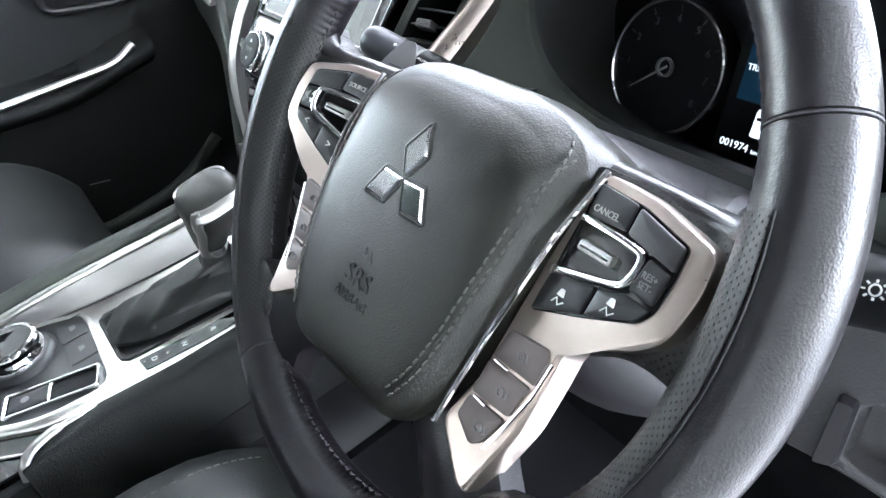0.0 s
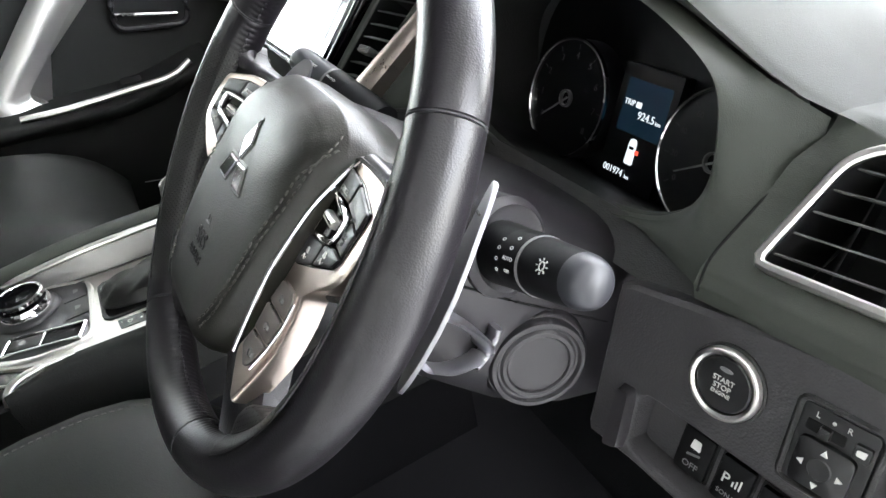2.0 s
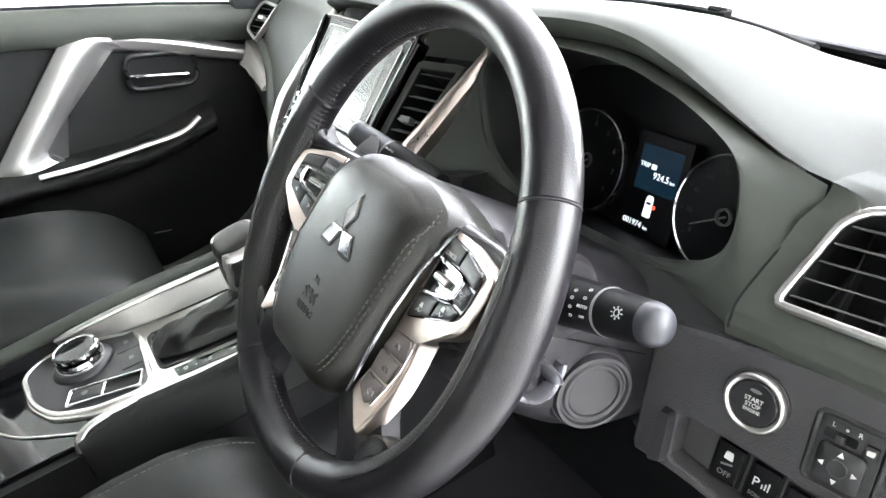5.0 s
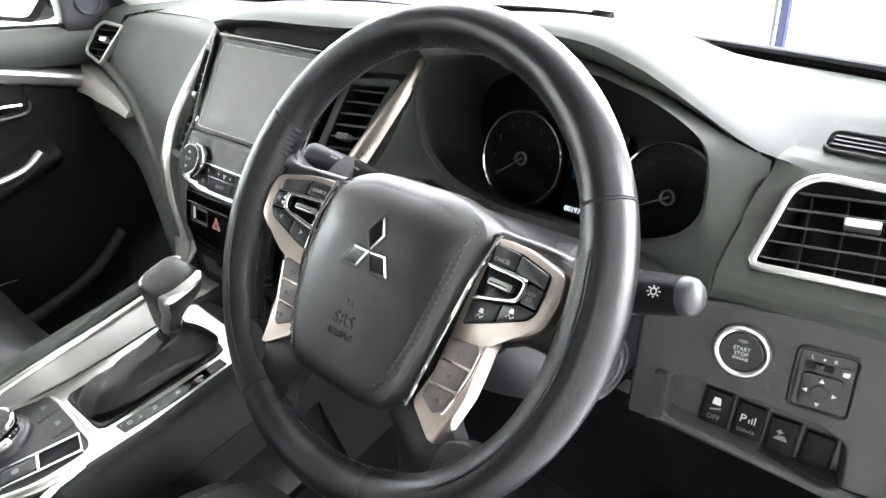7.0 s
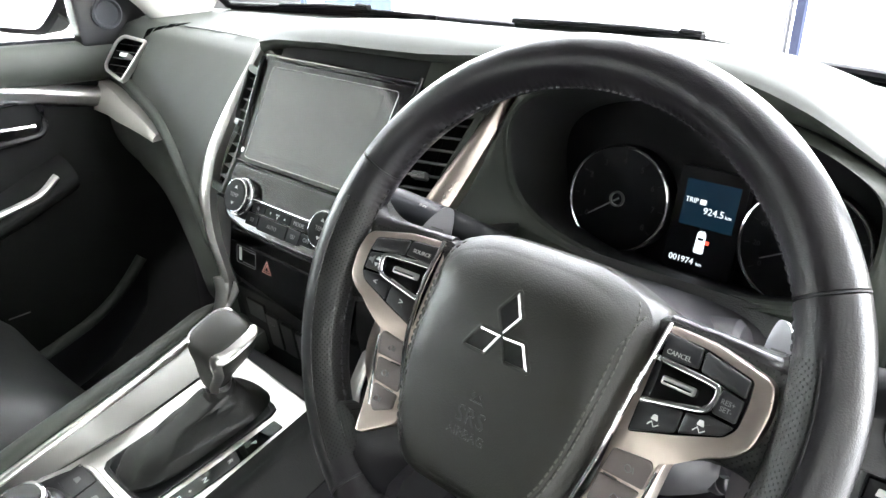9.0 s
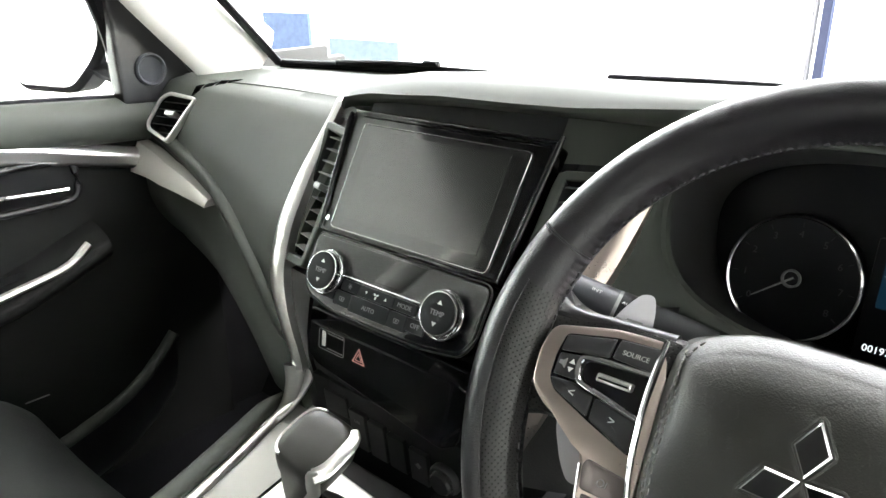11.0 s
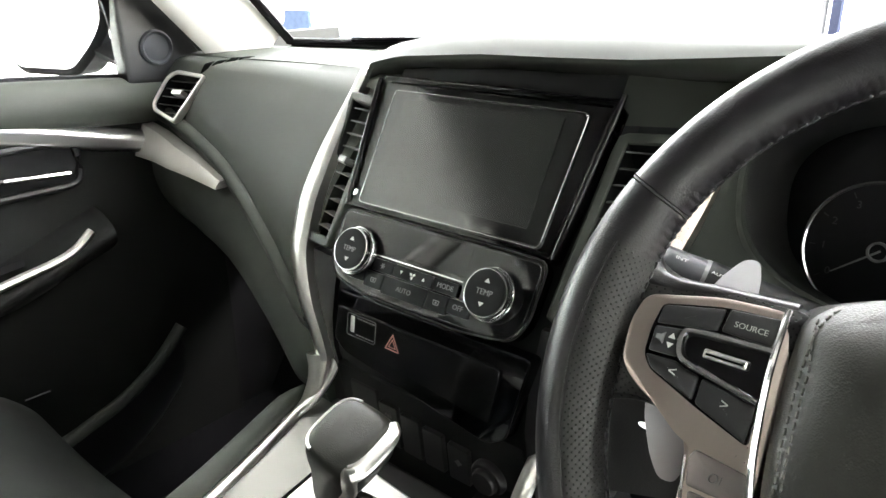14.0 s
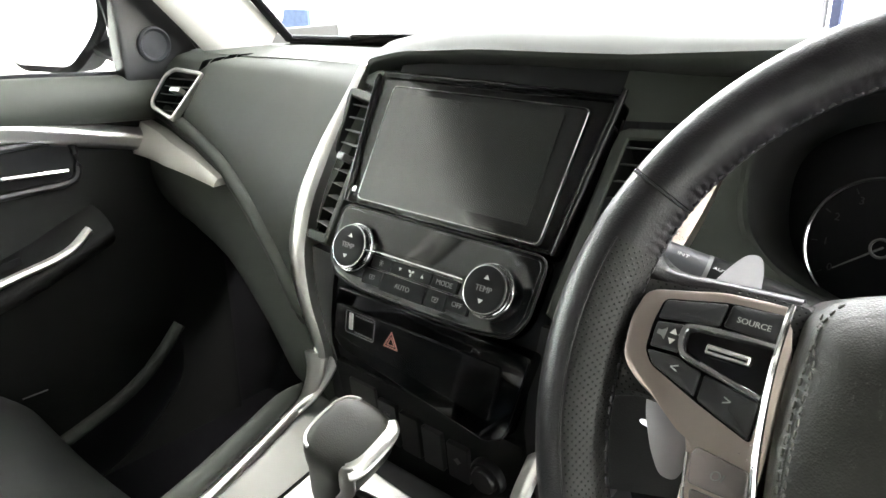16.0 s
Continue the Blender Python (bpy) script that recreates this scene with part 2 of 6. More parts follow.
def lathe(prof, n=40, cx=0.0, cy=0.0, cap0=False, cap1=True):
    """A turned piece about z: rows of (radius, height)."""
    return rings([[(cx + r * math.cos(2 * math.pi * i / n), cy + r * math.sin(2 * math.pi * i / n), h) for i in range(n)] for r, h in prof], cap0=cap0, cap1=cap1)


def spline(pts, n=6):
    """A smooth line through the points."""
    pts = [Vector(p) for p in pts]
    q = [pts[0] * 2 - pts[1]] + pts + [pts[-1] * 2 - pts[-2]]
    out = []
    for i in range(1, len(q) - 2):
        for j in range(n):
            t = j / n
            out.append(0.5 * (2 * q[i] + (q[i + 1] - q[i - 1]) * t + (2 * q[i - 1] - 5 * q[i] + 4 * q[i + 1] - q[i + 2]) * t * t + (3 * q[i] - q[i - 1] - 3 * q[i + 1] + q[i + 2]) * t ** 3))
    return out + [pts[-1]]


def ip(x, pairs, d=None):
    """A value read off a line of (x, value) pairs, smoothed at its knees over d."""
    xs, ys = zip(*pairs)
    d = (xs[-1] - xs[0]) * 0.02 if d is None else d
    return float(np.mean([np.interp(x + k * d, xs, ys) for k in (-2, -1, 0, 1, 2)]))


def box(x0, x1, y0, y1, z0, z1, b=0.004):
    return plate([(x0, y0), (x1, y0), (x1, y1), (x0, y1)], z0, z1, b)


def solid(f, us, vs, depth, bm=None):
    """A skin f(u, v) with a thickness, set back along depth."""
    d = Vector(depth)
    rows = [[Vector(f(u, v)) for v in vs] for u in us]
    return rings([[tuple(p) for p in r] + [tuple(p + d) for p in r[::-1]] for r in rows], cap0=True, cap1=True, bm=bm)


def span(a, b, n):
    return [a + (b - a) * i / (n - 1) for i in range(n)]


def words(text, size, m, material, parent, name="lettering", deep=0.0002, label=""):
    """Lettering centred on m's origin, flat in its xy plane."""
    cu = bpy.data.curves.new(name, "FONT")
    cu.body, cu.size, cu.extrude, cu.align_x, cu.align_y = text, size, deep, "CENTER", "CENTER"
    cu.resolution_u = 3
    tmp = new("tmp", cu)
    me = bpy.data.meshes.new_from_object(tmp)
    bpy.data.objects.remove(tmp)
    me.transform(m)
    me.materials.append(material)
    me.name = name
    ob = new(name, me)
    ob.parent = parent
    if label:
        ob["label"] = label
    return ob


def stitches(path, out, length, gap, thick, parent, material, name="stitching"):
    """Short thread stitches laid along a path; out: the way off the surface."""
    path = [Vector(p) for p in path]
    bm, run, acc = bmesh.new(), 0.0, []
    for a, b in zip(path, path[1:]):
        d = (b - a).length
        k = 0.0
        while run + (d - k) >= length + gap:
            k += length + gap - run
            run = 0.0
            acc.append((a + (b - a) * (k / d), (b - a).normalized()))
        run += d - k
    o = Vector(out)
    for p, t in acc:
        tube([p - t * length / 2, p - t * length * 0.3 + o * thick, p + t * length * 0.3 + o * thick, p + t * length / 2], [thick * 0.6, thick, thick, thick * 0.6], 5).to_mesh(tmp_me := bpy.data.meshes.new("t"))
        bm.from_mesh(tmp_me)
        bpy.data.meshes.remove(tmp_me)
    ob = part(name, bm, material, parent)
    ob["kind"] = "stuff"
    return ob


# ---- cabin shell ----
def glass_base(x):
    """Where the windscreen meets the dashboard."""
    return 0.378 - 0.22 * x * x


ground = part("ground", rings([[(-40, -40, -0.55), (40, -40, -0.55)], [(-40, 40, -0.55), (40, 40, -0.55)]], closed=False), TILES, None)
tagged(ground, "pale polished showroom floor round the car", "floor", kind="structure")

cabin_floor = part("floor", box(-0.78, 0.82, -1.9, 0.54, 0.10, 0.14), CARPET, None)
tagged(cabin_floor, "dark carpeted car floor in deep shade", "floor", kind="structure")
firewall = part("wall_front", box(-0.80, 0.80, 0.52, 0.56, 0.14, 0.80), PLASTIC, None)
tagged(firewall, "dark bulkhead behind the dashboard", "wall", kind="structure")
toe = part("wall_toe", rings([[(x, 0.25, 0.14), (x, 0.5, 0.50), (x, 0.53, 0.50), (x, 0.30, 0.10)] for x in (-0.78, 0.80)], cap0=True, cap1=True), CARPET, None)
tagged(toe, "dark carpeted toe board of the footwell", "wall", kind="structure")

roof = part("ceiling", solid(lambda u, v: (u, v, 1.42 + 0.05 * math.cos(u * 1.6) - 0.05 * max(0, v + 0.35) ** 2), span(-0.72, 0.70, 13), span(-2.1, -0.12, 12), (0, 0, 0.03)), HEADLINING, None)
tagged(roof, "charcoal fabric headlining", "ceiling", kind="structure")
back = part("wall_back", box(-0.80, 0.80, -2.15, -2.10, 0.10, 0.95), PLASTIC, None)
tagged(back, "dark trim panel at the cabin's rear", "wall", kind="structure")


def screen_point(u, v):
    """u across, v from the foot to the top of the windscreen."""
    x = u * (0.66 - 0.06 * v)
    return (x, glass_base(x) + 0.01 - 0.52 * v - 0.1 * v * (1 - x * x), 0.852 + 0.556 * v + 0.02 * v * (1 - v))


windscreen = thing("window_1", "raked clear windscreen with a black border", "windscreen", kind="structure")
part("pane", solid(screen_point, span(-1, 1, 15), span(0, 1, 9), (0, 0.004, 0.003)), GLASS, windscreen).visible_shadow = False
part("black_border", tube([Vector(screen_point(u, 0)) + Vector((0, 0.004, 0.006)) for u in span(-1, 1, 25)], 0.011, 8, flat=0.6), SEAL, windscreen, "black rubber border along the foot of the glass")
for u in (-1, 1):
    part("black_border", tube([Vector(screen_point(u * 0.99, v)) + Vector((0, 0.002, 0.004)) for v in span(0, 1, 12)], 0.012, 8, flat=0.5), SEAL, windscreen, "black border along the pillar")
part("cowl", solid(lambda u, v: (u * 0.66, glass_base(u * 0.66) + 0.018 + 0.02 * v, 0.852 + 0.004 * v), span(-1, 1, 15), span(0, 1, 3), (0, 0, -0.02)), SEAL, windscreen, "dark cowl panel outside the glass")

for s, side in ((-1, "left"), (1, "right")):
    post = part("pillar_" + side, tube([(s * 0.70, 0.26, 0.855), (s * 0.685, 0.10, 1.0), (s * 0.665, -0.06, 1.16), (s * 0.645, -0.2, 1.29), (s * 0.62, -0.34, 1.41)], [0.082, 0.068, 0.060, 0.054, 0.05], 14, flat=0.50, side=(1, 0, 0)), LINING, None)
    tagged(post, "pale fabric-covered windscreen pillar", "pillar", kind="structure")
for s in (-1, 1):
    post = part("pillar_middle", tube([(s * 0.76, -0.78, 0.2), (s * 0.75, -0.80, 0.85), (s * 0.66, -0.85, 1.42)], [0.06, 0.055, 0.05], 12, flat=0.6), LINING, None)
    tagged(post, "pale trim of the pillar behind the front door", "pillar", kind="structure")
sill = part("sill", box(0.74, 0.84, -0.75, 0.35, 0.08, 0.17, 0.01), BODY, None)
tagged(sill, "painted door sill below the open driver's door", "sill", kind="structure")
kick = part("kick_panel", box(0.775, 0.80, 0.12, 0.52, 0.14, 0.84, 0.006), PLASTIC, None)
tagged(kick, "dark side panel ahead of the door opening", "panel", kind="structure")

kick2 = part("kick_panel", box(-0.80, -0.775, 0.10, 0.56, 0.10, 0.84, 0.006), PLASTIC, None)
tagged(kick2, "dark side panel beside the passenger's footwell", "panel", kind="structure")

for s in (-1, 1):
    rear = thing("door_rear", "dark trim of the closed rear door", "car door", axes((s * 0.78, -1.5, 0.1), (1, 0, 0), (0, 1, 0)), kind="structure")
    bm = box(s * 0.78 - 0.02, s * 0.78 + 0.02, -2.1, -1.12 if s < 0 else -0.82, 0.1, 0.88, 0.01)
    bm.transform(rear.matrix_world.inverted())
    part("lining", bm, DASH, rear)
    bm = solid(lambda y, k: (s * (0.775 - 0.11 * k ** 1.6), y, 0.87 + 0.54 * k), span(-2.1, -1.12 if s < 0 else -0.84, 8), span(0, 1, 6), (s * 0.004, 0, 0))
    bm.transform(rear.matrix_world.inverted())
    part("pane", bm, TINTED, rear, "tinted rear side window")

# the showroom, out of view and added to shape the light: closed above, behind and on the right; glazed ahead and on the
# left
hall = []
hall.append(part("ceiling_hall", box(-9, 6.2, -8, 1.4, 3.1, 3.3), WALL, None))
hall.append(part("wall_rear_hall", box(-9, 6.2, -8.2, -8.0, -0.55, 3.1), WALL, None))
hall.append(part("wall_right_hall", box(6.0, 6.2, -8, 1.2, -0.55, 3.1), WALL, None))
for ob in hall:
    tagged(ob, "plain white showroom surface out of view, added to shape the light", "wall", kind="structure")

# window posts, boards and wipers seen through the glass
for x, w, col in ((-0.712, 0.024, (0.03, 0.034, 0.055)), (-0.775, 0.010, (0.12, 0.12, 0.13))):
    bar = part("window_post", box(x - w, x + w, 4.0, 4.06, -0.55, 3.1, 0.006), mat("window_post_paint", col, 0.9, spec=0.0), None)
    tagged(bar, "slim grey metal window post ahead of the car", "window post", kind="structure")
for x0, x1, z1, col, lab in ((-6.3, -5.55, 0.62, (0.045, 0.060, 0.095), "dark blue display board standing in the showroom"), (-5.25, -4.3, 0.40, (0.075, 0.095, 0.13), "pale blue display board standing in the showroom"), (-6.42, -6.30, 0.42, (0.22, 0.18, 0.05), "yellow display board standing in the showroom")):
    board = thing("display_board", lab, "display board", axes(((x0 + x1) / 2, 4.3, -0.55), (1, 0, 0), (0, 1, 0)), "display boards")
    w = (x1 - x0) / 2
    part("panel", box(-w, w, -0.02, 0.02, 0.35, z1 + 0.55, 0.01), mat("board_print", col, 1.0, vary=0.5, spec=0.0), board)
    for q in (-0.7, 0.7):
        part("leg", box(q * w - 0.015, q * w + 0.015, -0.015, 0.015, 0.0, 0.37, 0.004), CHROME, board)
        part("foot", box(q * w - 0.03, q * w + 0.03, -0.15, 0.15, 0.0, 0.02, 0.004), CHROME, board)


def wiper(pts, label):
    wp = thing("windscreen_wiper", label, "wiper", axes(pts[0], (1, 0, 0), (0, 1, 0)), "windscreen wipers")
    inv = wp.matrix_world.inverted()
    way = [inv @ p for p in spline(pts, 6)]
    k = len(way)
    part("arm", tube(way[:k * 2 // 3], [0.008 - 0.004 * i / k for i in range(k * 2 // 3)], 8, flat=0.6), SEAL, wp)
    part("blade", tube([p + Vector((0, 0.004, -0.006)) for p in way], 0.0042, 8, flat=1.2), RUBBER, wp, "black rubber blade")
    part("clip", tube([way[k * 2 // 3 - 2] + Vector((-0.012, 0, 0.004)), way[k * 2 // 3 - 2] + Vector((0.016, 0, 0.003))], 0.0065, 8, flat=0.6), SEAL, wp)


wiper([(-0.03, 0.374, 0.870), (0.10, 0.366, 0.876), (0.218, 0.350, 0.880), (0.33, 0.312, 0.880), (0.434, 0.262, 0.878)], "black wiper lying along the foot of the windscreen")
wiper([(-0.52, 0.320, 0.864), (-0.40, 0.342, 0.868), (-0.30, 0.354, 0.868), (-0.183, 0.368, 0.866)], "black wiper at the passenger's side of the glass")


# ---- left door ----
door = thing("door_1", "black front passenger door with silver trim, closed", "car door", axes((-0.76, -0.3, 0.14), (1, 0, 0), (0, 1, 0)), kind="structure")
DI = door.matrix_world.inverted()


def dpart(name, bm, material, label="", parent=None):
    bm.transform(DI)
    return part(name, bm, material, parent or door, label)


def door_face(y, z):
    """How far the door lining stands in from the side."""
    return -0.762 + 0.012 * math.exp(-((z - 0.70) / 0.07) ** 2) + 0.0 * y


belt = [(-1.2, 0.862), (-0.6, 0.846), (-0.135, 0.825), (0.05, 0.810), (0.20, 0.800)]
dpart("lining", solid(lambda y, k: (door_face(y, 0.3) if k < 0.01 else -0.762 + 0.012 * math.sin(math.pi * k) ** 2, y, 0.09 + (ip(y, belt) - 0.09) * k), span(-1.1, 0.17, 24), span(0, 1, 20), (-0.03, 0, 0)), DOORSKIN)
dpart("upper_pad", solid(lambda y, a: (-0.752 + 0.026 * math.sin(a * math.pi) , y, ip(y, belt) - 0.045 + 0.036 * (1 - math.cos(a * math.pi)) / 2 * 2 - 0.02), span(-1.1, 0.13, 22), span(0.05, 1, 9), (-0.02, 0, 0)), PAD, "soft grained shoulder below the window")


def strip_skin(y, k):
    """A proud strip: a broad face, and a narrow bevel along the top."""
    top = ip(y, [(-0.30, 0.806), (-0.22, 0.797), (-0.149, 0.785), (-0.075, 0.766), (-0.009, 0.748), (0.062, 0.730)], 0.01)
    foot = ip(y, [(-0.30, 0.752), (-0.22, 0.752), (-0.159, 0.744), (-0.083, 0.728), (0.062, 0.694)], 0.01)
    return (-0.752 + ip(k, [(0, 0.0), (0.12, 0.014), (0.62, 0.019), (0.80, 0.013), (1, -0.002)], 0.03), y, foot + (top - foot) * k)


def brace_skin(t, k):
    """A broad flat band curving from the strip down to the armrest."""
    outer = spline([(-0.236, 0.800), (-0.285, 0.796), (-0.335, 0.738), (-0.393, 0.658), (-0.450, 0.578), (-0.470, 0.545), (-0.452, 0.522), (-0.40, 0.522)], 6)
    inner = spline([(-0.190, 0.752), (-0.222, 0.755), (-0.272, 0.712), (-0.325, 0.640), (-0.366, 0.586), (-0.374, 0.572), (-0.366, 0.556), (-0.340, 0.548)], 6)
    a = t * (len(outer) - 1)
    i = min(int(a), len(outer) - 2)
    y, z = inner[i].lerp(inner[i + 1], a - i).lerp(outer[i].lerp(outer[i + 1], a - i), k)
    return (-0.750 + 0.012 * t + 0.020 * math.sin(math.pi * (0.1 + 0.8 * k)), y, z)


dpart("silver_strip", solid(strip_skin, span(-0.235, 0.062, 24), span(0, 1, 15), (-0.02, 0, 0)), DOORTRIM, "curved satin silver trim")
dpart("silver_brace", solid(lambda k, t: brace_skin(t, k), span(0, 1, 9), span(0, 1, 40), (-0.012, 0, 0)), DOORTRIM, "satin silver brace running down to the armrest")
dpart("armrest", solid(lambda y, a: (-0.765 + 0.075 * math.sin(min(1, a) * math.pi) ** 0.6, y, ip(y, [(-1.0, 0.50), (-0.5, 0.515), (-0.19, 0.545), (-0.05, 0.60), (0.0, 0.61)]) + 0.03 - 0.075 * a), span(-1.0, -0.045, 20), span(0.0, 1, 11), (-0.02, 0, 0)), DOORSKIN, "dark door armrest")
dpart("armrest_edge", tube(spline([(-0.700, -0.40, 0.536), (-0.694, -0.32, 0.545), (-0.692, -0.20, 0.566), (-0.694, -0.12, 0.581), (-0.70, -0.078, 0.606)], 5), 0.007, 8), SILVER, "silver edge of the armrest")
pull = dpart("handle_recess", tube([(-0.7455, y, z) for y, z in rect(-0.197, 0.670, -0.058, 0.738, 0.024, 5)], 0.006, 8, closed=True), PLASTIC, "black rim round the door handle")
bm = plate(rect(-0.193, 0.674, -0.062, 0.734, 0.022), 0, 0.004)
bm.transform(axes((-0.751, 0, 0), (0, 1, 0), (0, 0, 1)))
dpart("handle_well", bm, RUBBER)
dpart("handle", tube(spline([(-0.744, -0.190, 0.700), (-0.733, -0.172, 0.700), (-0.731, -0.12, 0.6965), (-0.734, -0.080, 0.6930)], 5), 0.0075, 10, flat=0.6), CHROME, "bright chrome door handle")
bm = plate(rect(-0.155, 0.590, -0.115, 0.602, 0.003), 0, 0.003)
bm.transform(axes((-0.718, 0, 0), (0, 1, 0.1), (0, 0, 1)))
dpart("window_switch", bm, RUBBER)
dpart("map_pocket", solid(lambda y, a: (-0.765 + 0.085 * math.sin(a * math.pi / 2) ** 0.5, y, ip(y, [(-0.6, 0.27), (-0.2, 0.285), (-0.08, 0.32), (0.0, 0.37), (0.03, 0.42)]) - 0.16 * (1 - a)), span(-0.7, 0.03, 18), span(0.02, 1, 8), (-0.012, 0, 0.0)), PLASTIC, "dark map pocket low on the door")
dpart("pocket_edge", tube([(-0.683, y, ip(y, [(-0.6, 0.27), (-0.2, 0.285), (-0.08, 0.32), (0.0, 0.37), (0.03, 0.42)])) for y in span(-0.65, 0.03, 22)], 0.011, 10), PAD, "rounded upper edge of the pocket")
dpart("grille_mark", tube([(-0.749, -0.21, 0.351), (-0.749, -0.172, 0.350)], 0.0012, 6), GREYPRINT)
dpart("pane", solid(lambda y, k: (-0.772 + 0.11 * k ** 1.6, y - 0.02 * k, ip(y, belt) - 0.01 + (1.40 - ip(y, belt)) * k), span(-1.1, 0.04, 12), span(0, 0.98, 8), (-0.004, 0, 0)), TINTED, "green-tinted side window")
# window, its frame, and the corner cover with the tweeter
dpart("window_frame", tube(spline([(-0.765, 0.055, 0.828), (-0.762, 0.04, 0.94), (-0.74, -0.02, 1.09), (-0.70, -0.14, 1.27), (-0.66, -0.34, 1.40)], 6), 0.014, 8), SEAL)
dpart("window_seal", tube([(-0.768, y, ip(y, belt) + 0.006) for y in span(-1.1, 0.055, 16)], 0.007, 8), SEAL)
bm = plate(rp([(0.036, 0.806), (0.20, 0.800), (0.19, 0.845), (0.105, 0.955), (0.035, 1.06)], 0.012), 0, 0.03, 0.008)
bm.transform(axes((-0.765, 0, 0), (0, 1, 0), (0, 0, 1)))
corner = dpart("corner_cover", bm, PLASTIC, "black triangular corner cover")
bm = lathe([(0.0275, 0), (0.0275, 0.006), (0.0245, 0.0085), (0.0225, 0.0075), (0.0205, 0.0045), (0.012, 0.0065), (0.0, 0.0075)], 32)
bm.transform(axes((-0.737, 0.091, 0.861), (0, 1, 0), (0, 0, 1)))
dpart("tweeter", bm, mat("speaker_grille", (0.030, 0.032, 0.038), 0.6, grain="noise", scale=3000, bump=0.5), "round grey tweeter grille", corner)

mirror = thing("wing_mirror", "dark wing mirror outside the passenger window", "car mirror", axes((-1.037, 0.063, 0.810), (0.94, 0.33, 0), (-0.33, 0.94, 0)))
glass_line = rp([(-0.120, 0.02), (-0.100, 0.002), (0.030, 0.000), (0.090, 0.050), (0.118, 0.085), (0.120, 0.150), (0.10, 0.185), (-0.10, 0.190), (-0.128, 0.15)], 0.022, 5)
bm = rings([at(inset(glass_line, -0.004), 0.002), at(inset(glass_line, -0.013), -0.004), at(inset(glass_line, -0.014), -0.05), at(inset(glass_line, 0.02), -0.085), at(inset(glass_line, 0.045), -0.095)], cap0=True, cap1=True)
bm.transform(axes((0, 0, 0), (1, 0, 0), (0, 0, 1)))
part("housing", bm, SEAL, mirror)
bm = plate(glass_line, 0.002, 0.006)
bm.transform(axes((0, 0, 0), (1, 0, 0), (0, 0, 1)))
part("mirror_glass", bm, CHROME, mirror, "bright mirror glass")
part("mount", tube([(0.09, 0.03, 0.035), (0.14, 0.02, 0.02), (0.20, -0.02, 0.0), (0.27, -0.07, -0.005)], [0.03, 0.026, 0.030, 0.038], 10, flat=0.7), SEAL, mirror)


# ---- dashboard ----
def stack_y(z):
    return ip(z, [(0.45, -0.075), (0.56, -0.092), (0.605, -0.112), (0.659, -0.108), (0.7245, -0.088), (0.762, -0.060), (0.855, 0.0), (0.90, 0.029)])


def trim_y(z):
    return ip(z, [(0.56, -0.102), (0.60, -0.100), (0.655, -0.096), (0.70, -0.087), (0.753, -0.060), (0.798, -0.017), (0.858, 0.042), (0.90, 0.08)])


def trim_x(z):
    return ip(z, [(0.54, 0.146), (0.575, 0.138), (0.600, 0.1375), (0.620, 0.143), (0.655, 0.160), (0.70, 0.173), (0.753, 0.179), (0.798, 0.190), (0.858, 0.203), (0.90, 0.21)])


dash = thing("dashboard", "dark grained soft-touch dashboard with silver trim", "dashboard", axes((0, 0.2, 0.45), (1, 0, 0), (0, 1, 0)))
XI = dash.matrix_world.inverted()


def xpart(name, bm, material, label="", parent=None):
    bm.transform(XI)
    return part(name, bm, material, parent or dash, label)


def pad_edge(x):
    return ip(x, [(-0.80, 0.772), (-0.71, 0.762), (-0.6, 0.750), (-0.45, 0.725), (-0.35, 0.700), (-0.25, 0.665), (-0.16, 0.625)])


def pad_y(x, z):
    s = min(1, max(0, (x + 0.70) / 0.52)) ** 1.4
    far = ip(z, [(0.45, 0.05), (0.60, 0.035), (0.70, 0.040), (0.75, 0.056), (0.80, 0.076), (0.83, 0.096), (0.850, 0.122), (0.862, 0.14)])
    return far * (1 - s) + (trim_y(z) + 0.010) * s + max(0, -0.62 - x) * 0.12


def pad_skin(x, k):
    """The passenger's side, from the glass (0) over the rounded brow to the lower edge (1)."""
    crown = ip(x, [(-0.77, 0.846), (-0.58, 0.849), (-0.40, 0.856), (-0.2, 0.862)])
    ze, brow = pad_edge(x), pad_y(x, crown - 0.012) + 0.03
    if k < 0.4:
        t = k / 0.4
        return (x, glass_base(x) * (1 - t) + brow * t, 0.848 + (crown - 0.848) * t + 0.003 * math.sin(t * math.pi))
    t = (k - 0.4) / 0.6
    z = crown + (ze - crown) * t
    return (x, pad_y(x, z) + 0.03 * max(0, 1 - t / 0.09) ** 2, z)


xpart("passenger_pad", solid(pad_skin, span(-0.765, -0.165, 110), [0, 0.1, 0.2, 0.3, 0.36, 0.39, 0.405, 0.42, 0.44] + span(0.46, 1, 44), (0, 0.02, 0.0)), PAD, "soft padded upper dash before the passenger")
xpart("pad_lip", tube([(x, pad_y(x, pad_edge(x)) + 0.002, pad_edge(x) + 0.004) for x in span(-0.765, -0.165, 40)], 0.0100, 12), PAD, "rounded roll along the pad's lower edge")
xpart("pad_lip", tube([(x, pad_y(x, pad_edge(x)) + 0.004, pad_edge(x) - 0.012) for x in span(-0.765, -0.165, 40)], 0.0062, 10), DASH, "second thinner roll below")


def glove_skin(x, k):
    z = pad_edge(x) - 0.008 + (0.46 - pad_edge(x)) * k
    return (x, pad_y(x, pad_edge(x)) + 0.012 + 0.012 * k + 0.10 * k ** 3 - 0.036 * math.sin(min(1, k * 1.35) * math.pi), z)


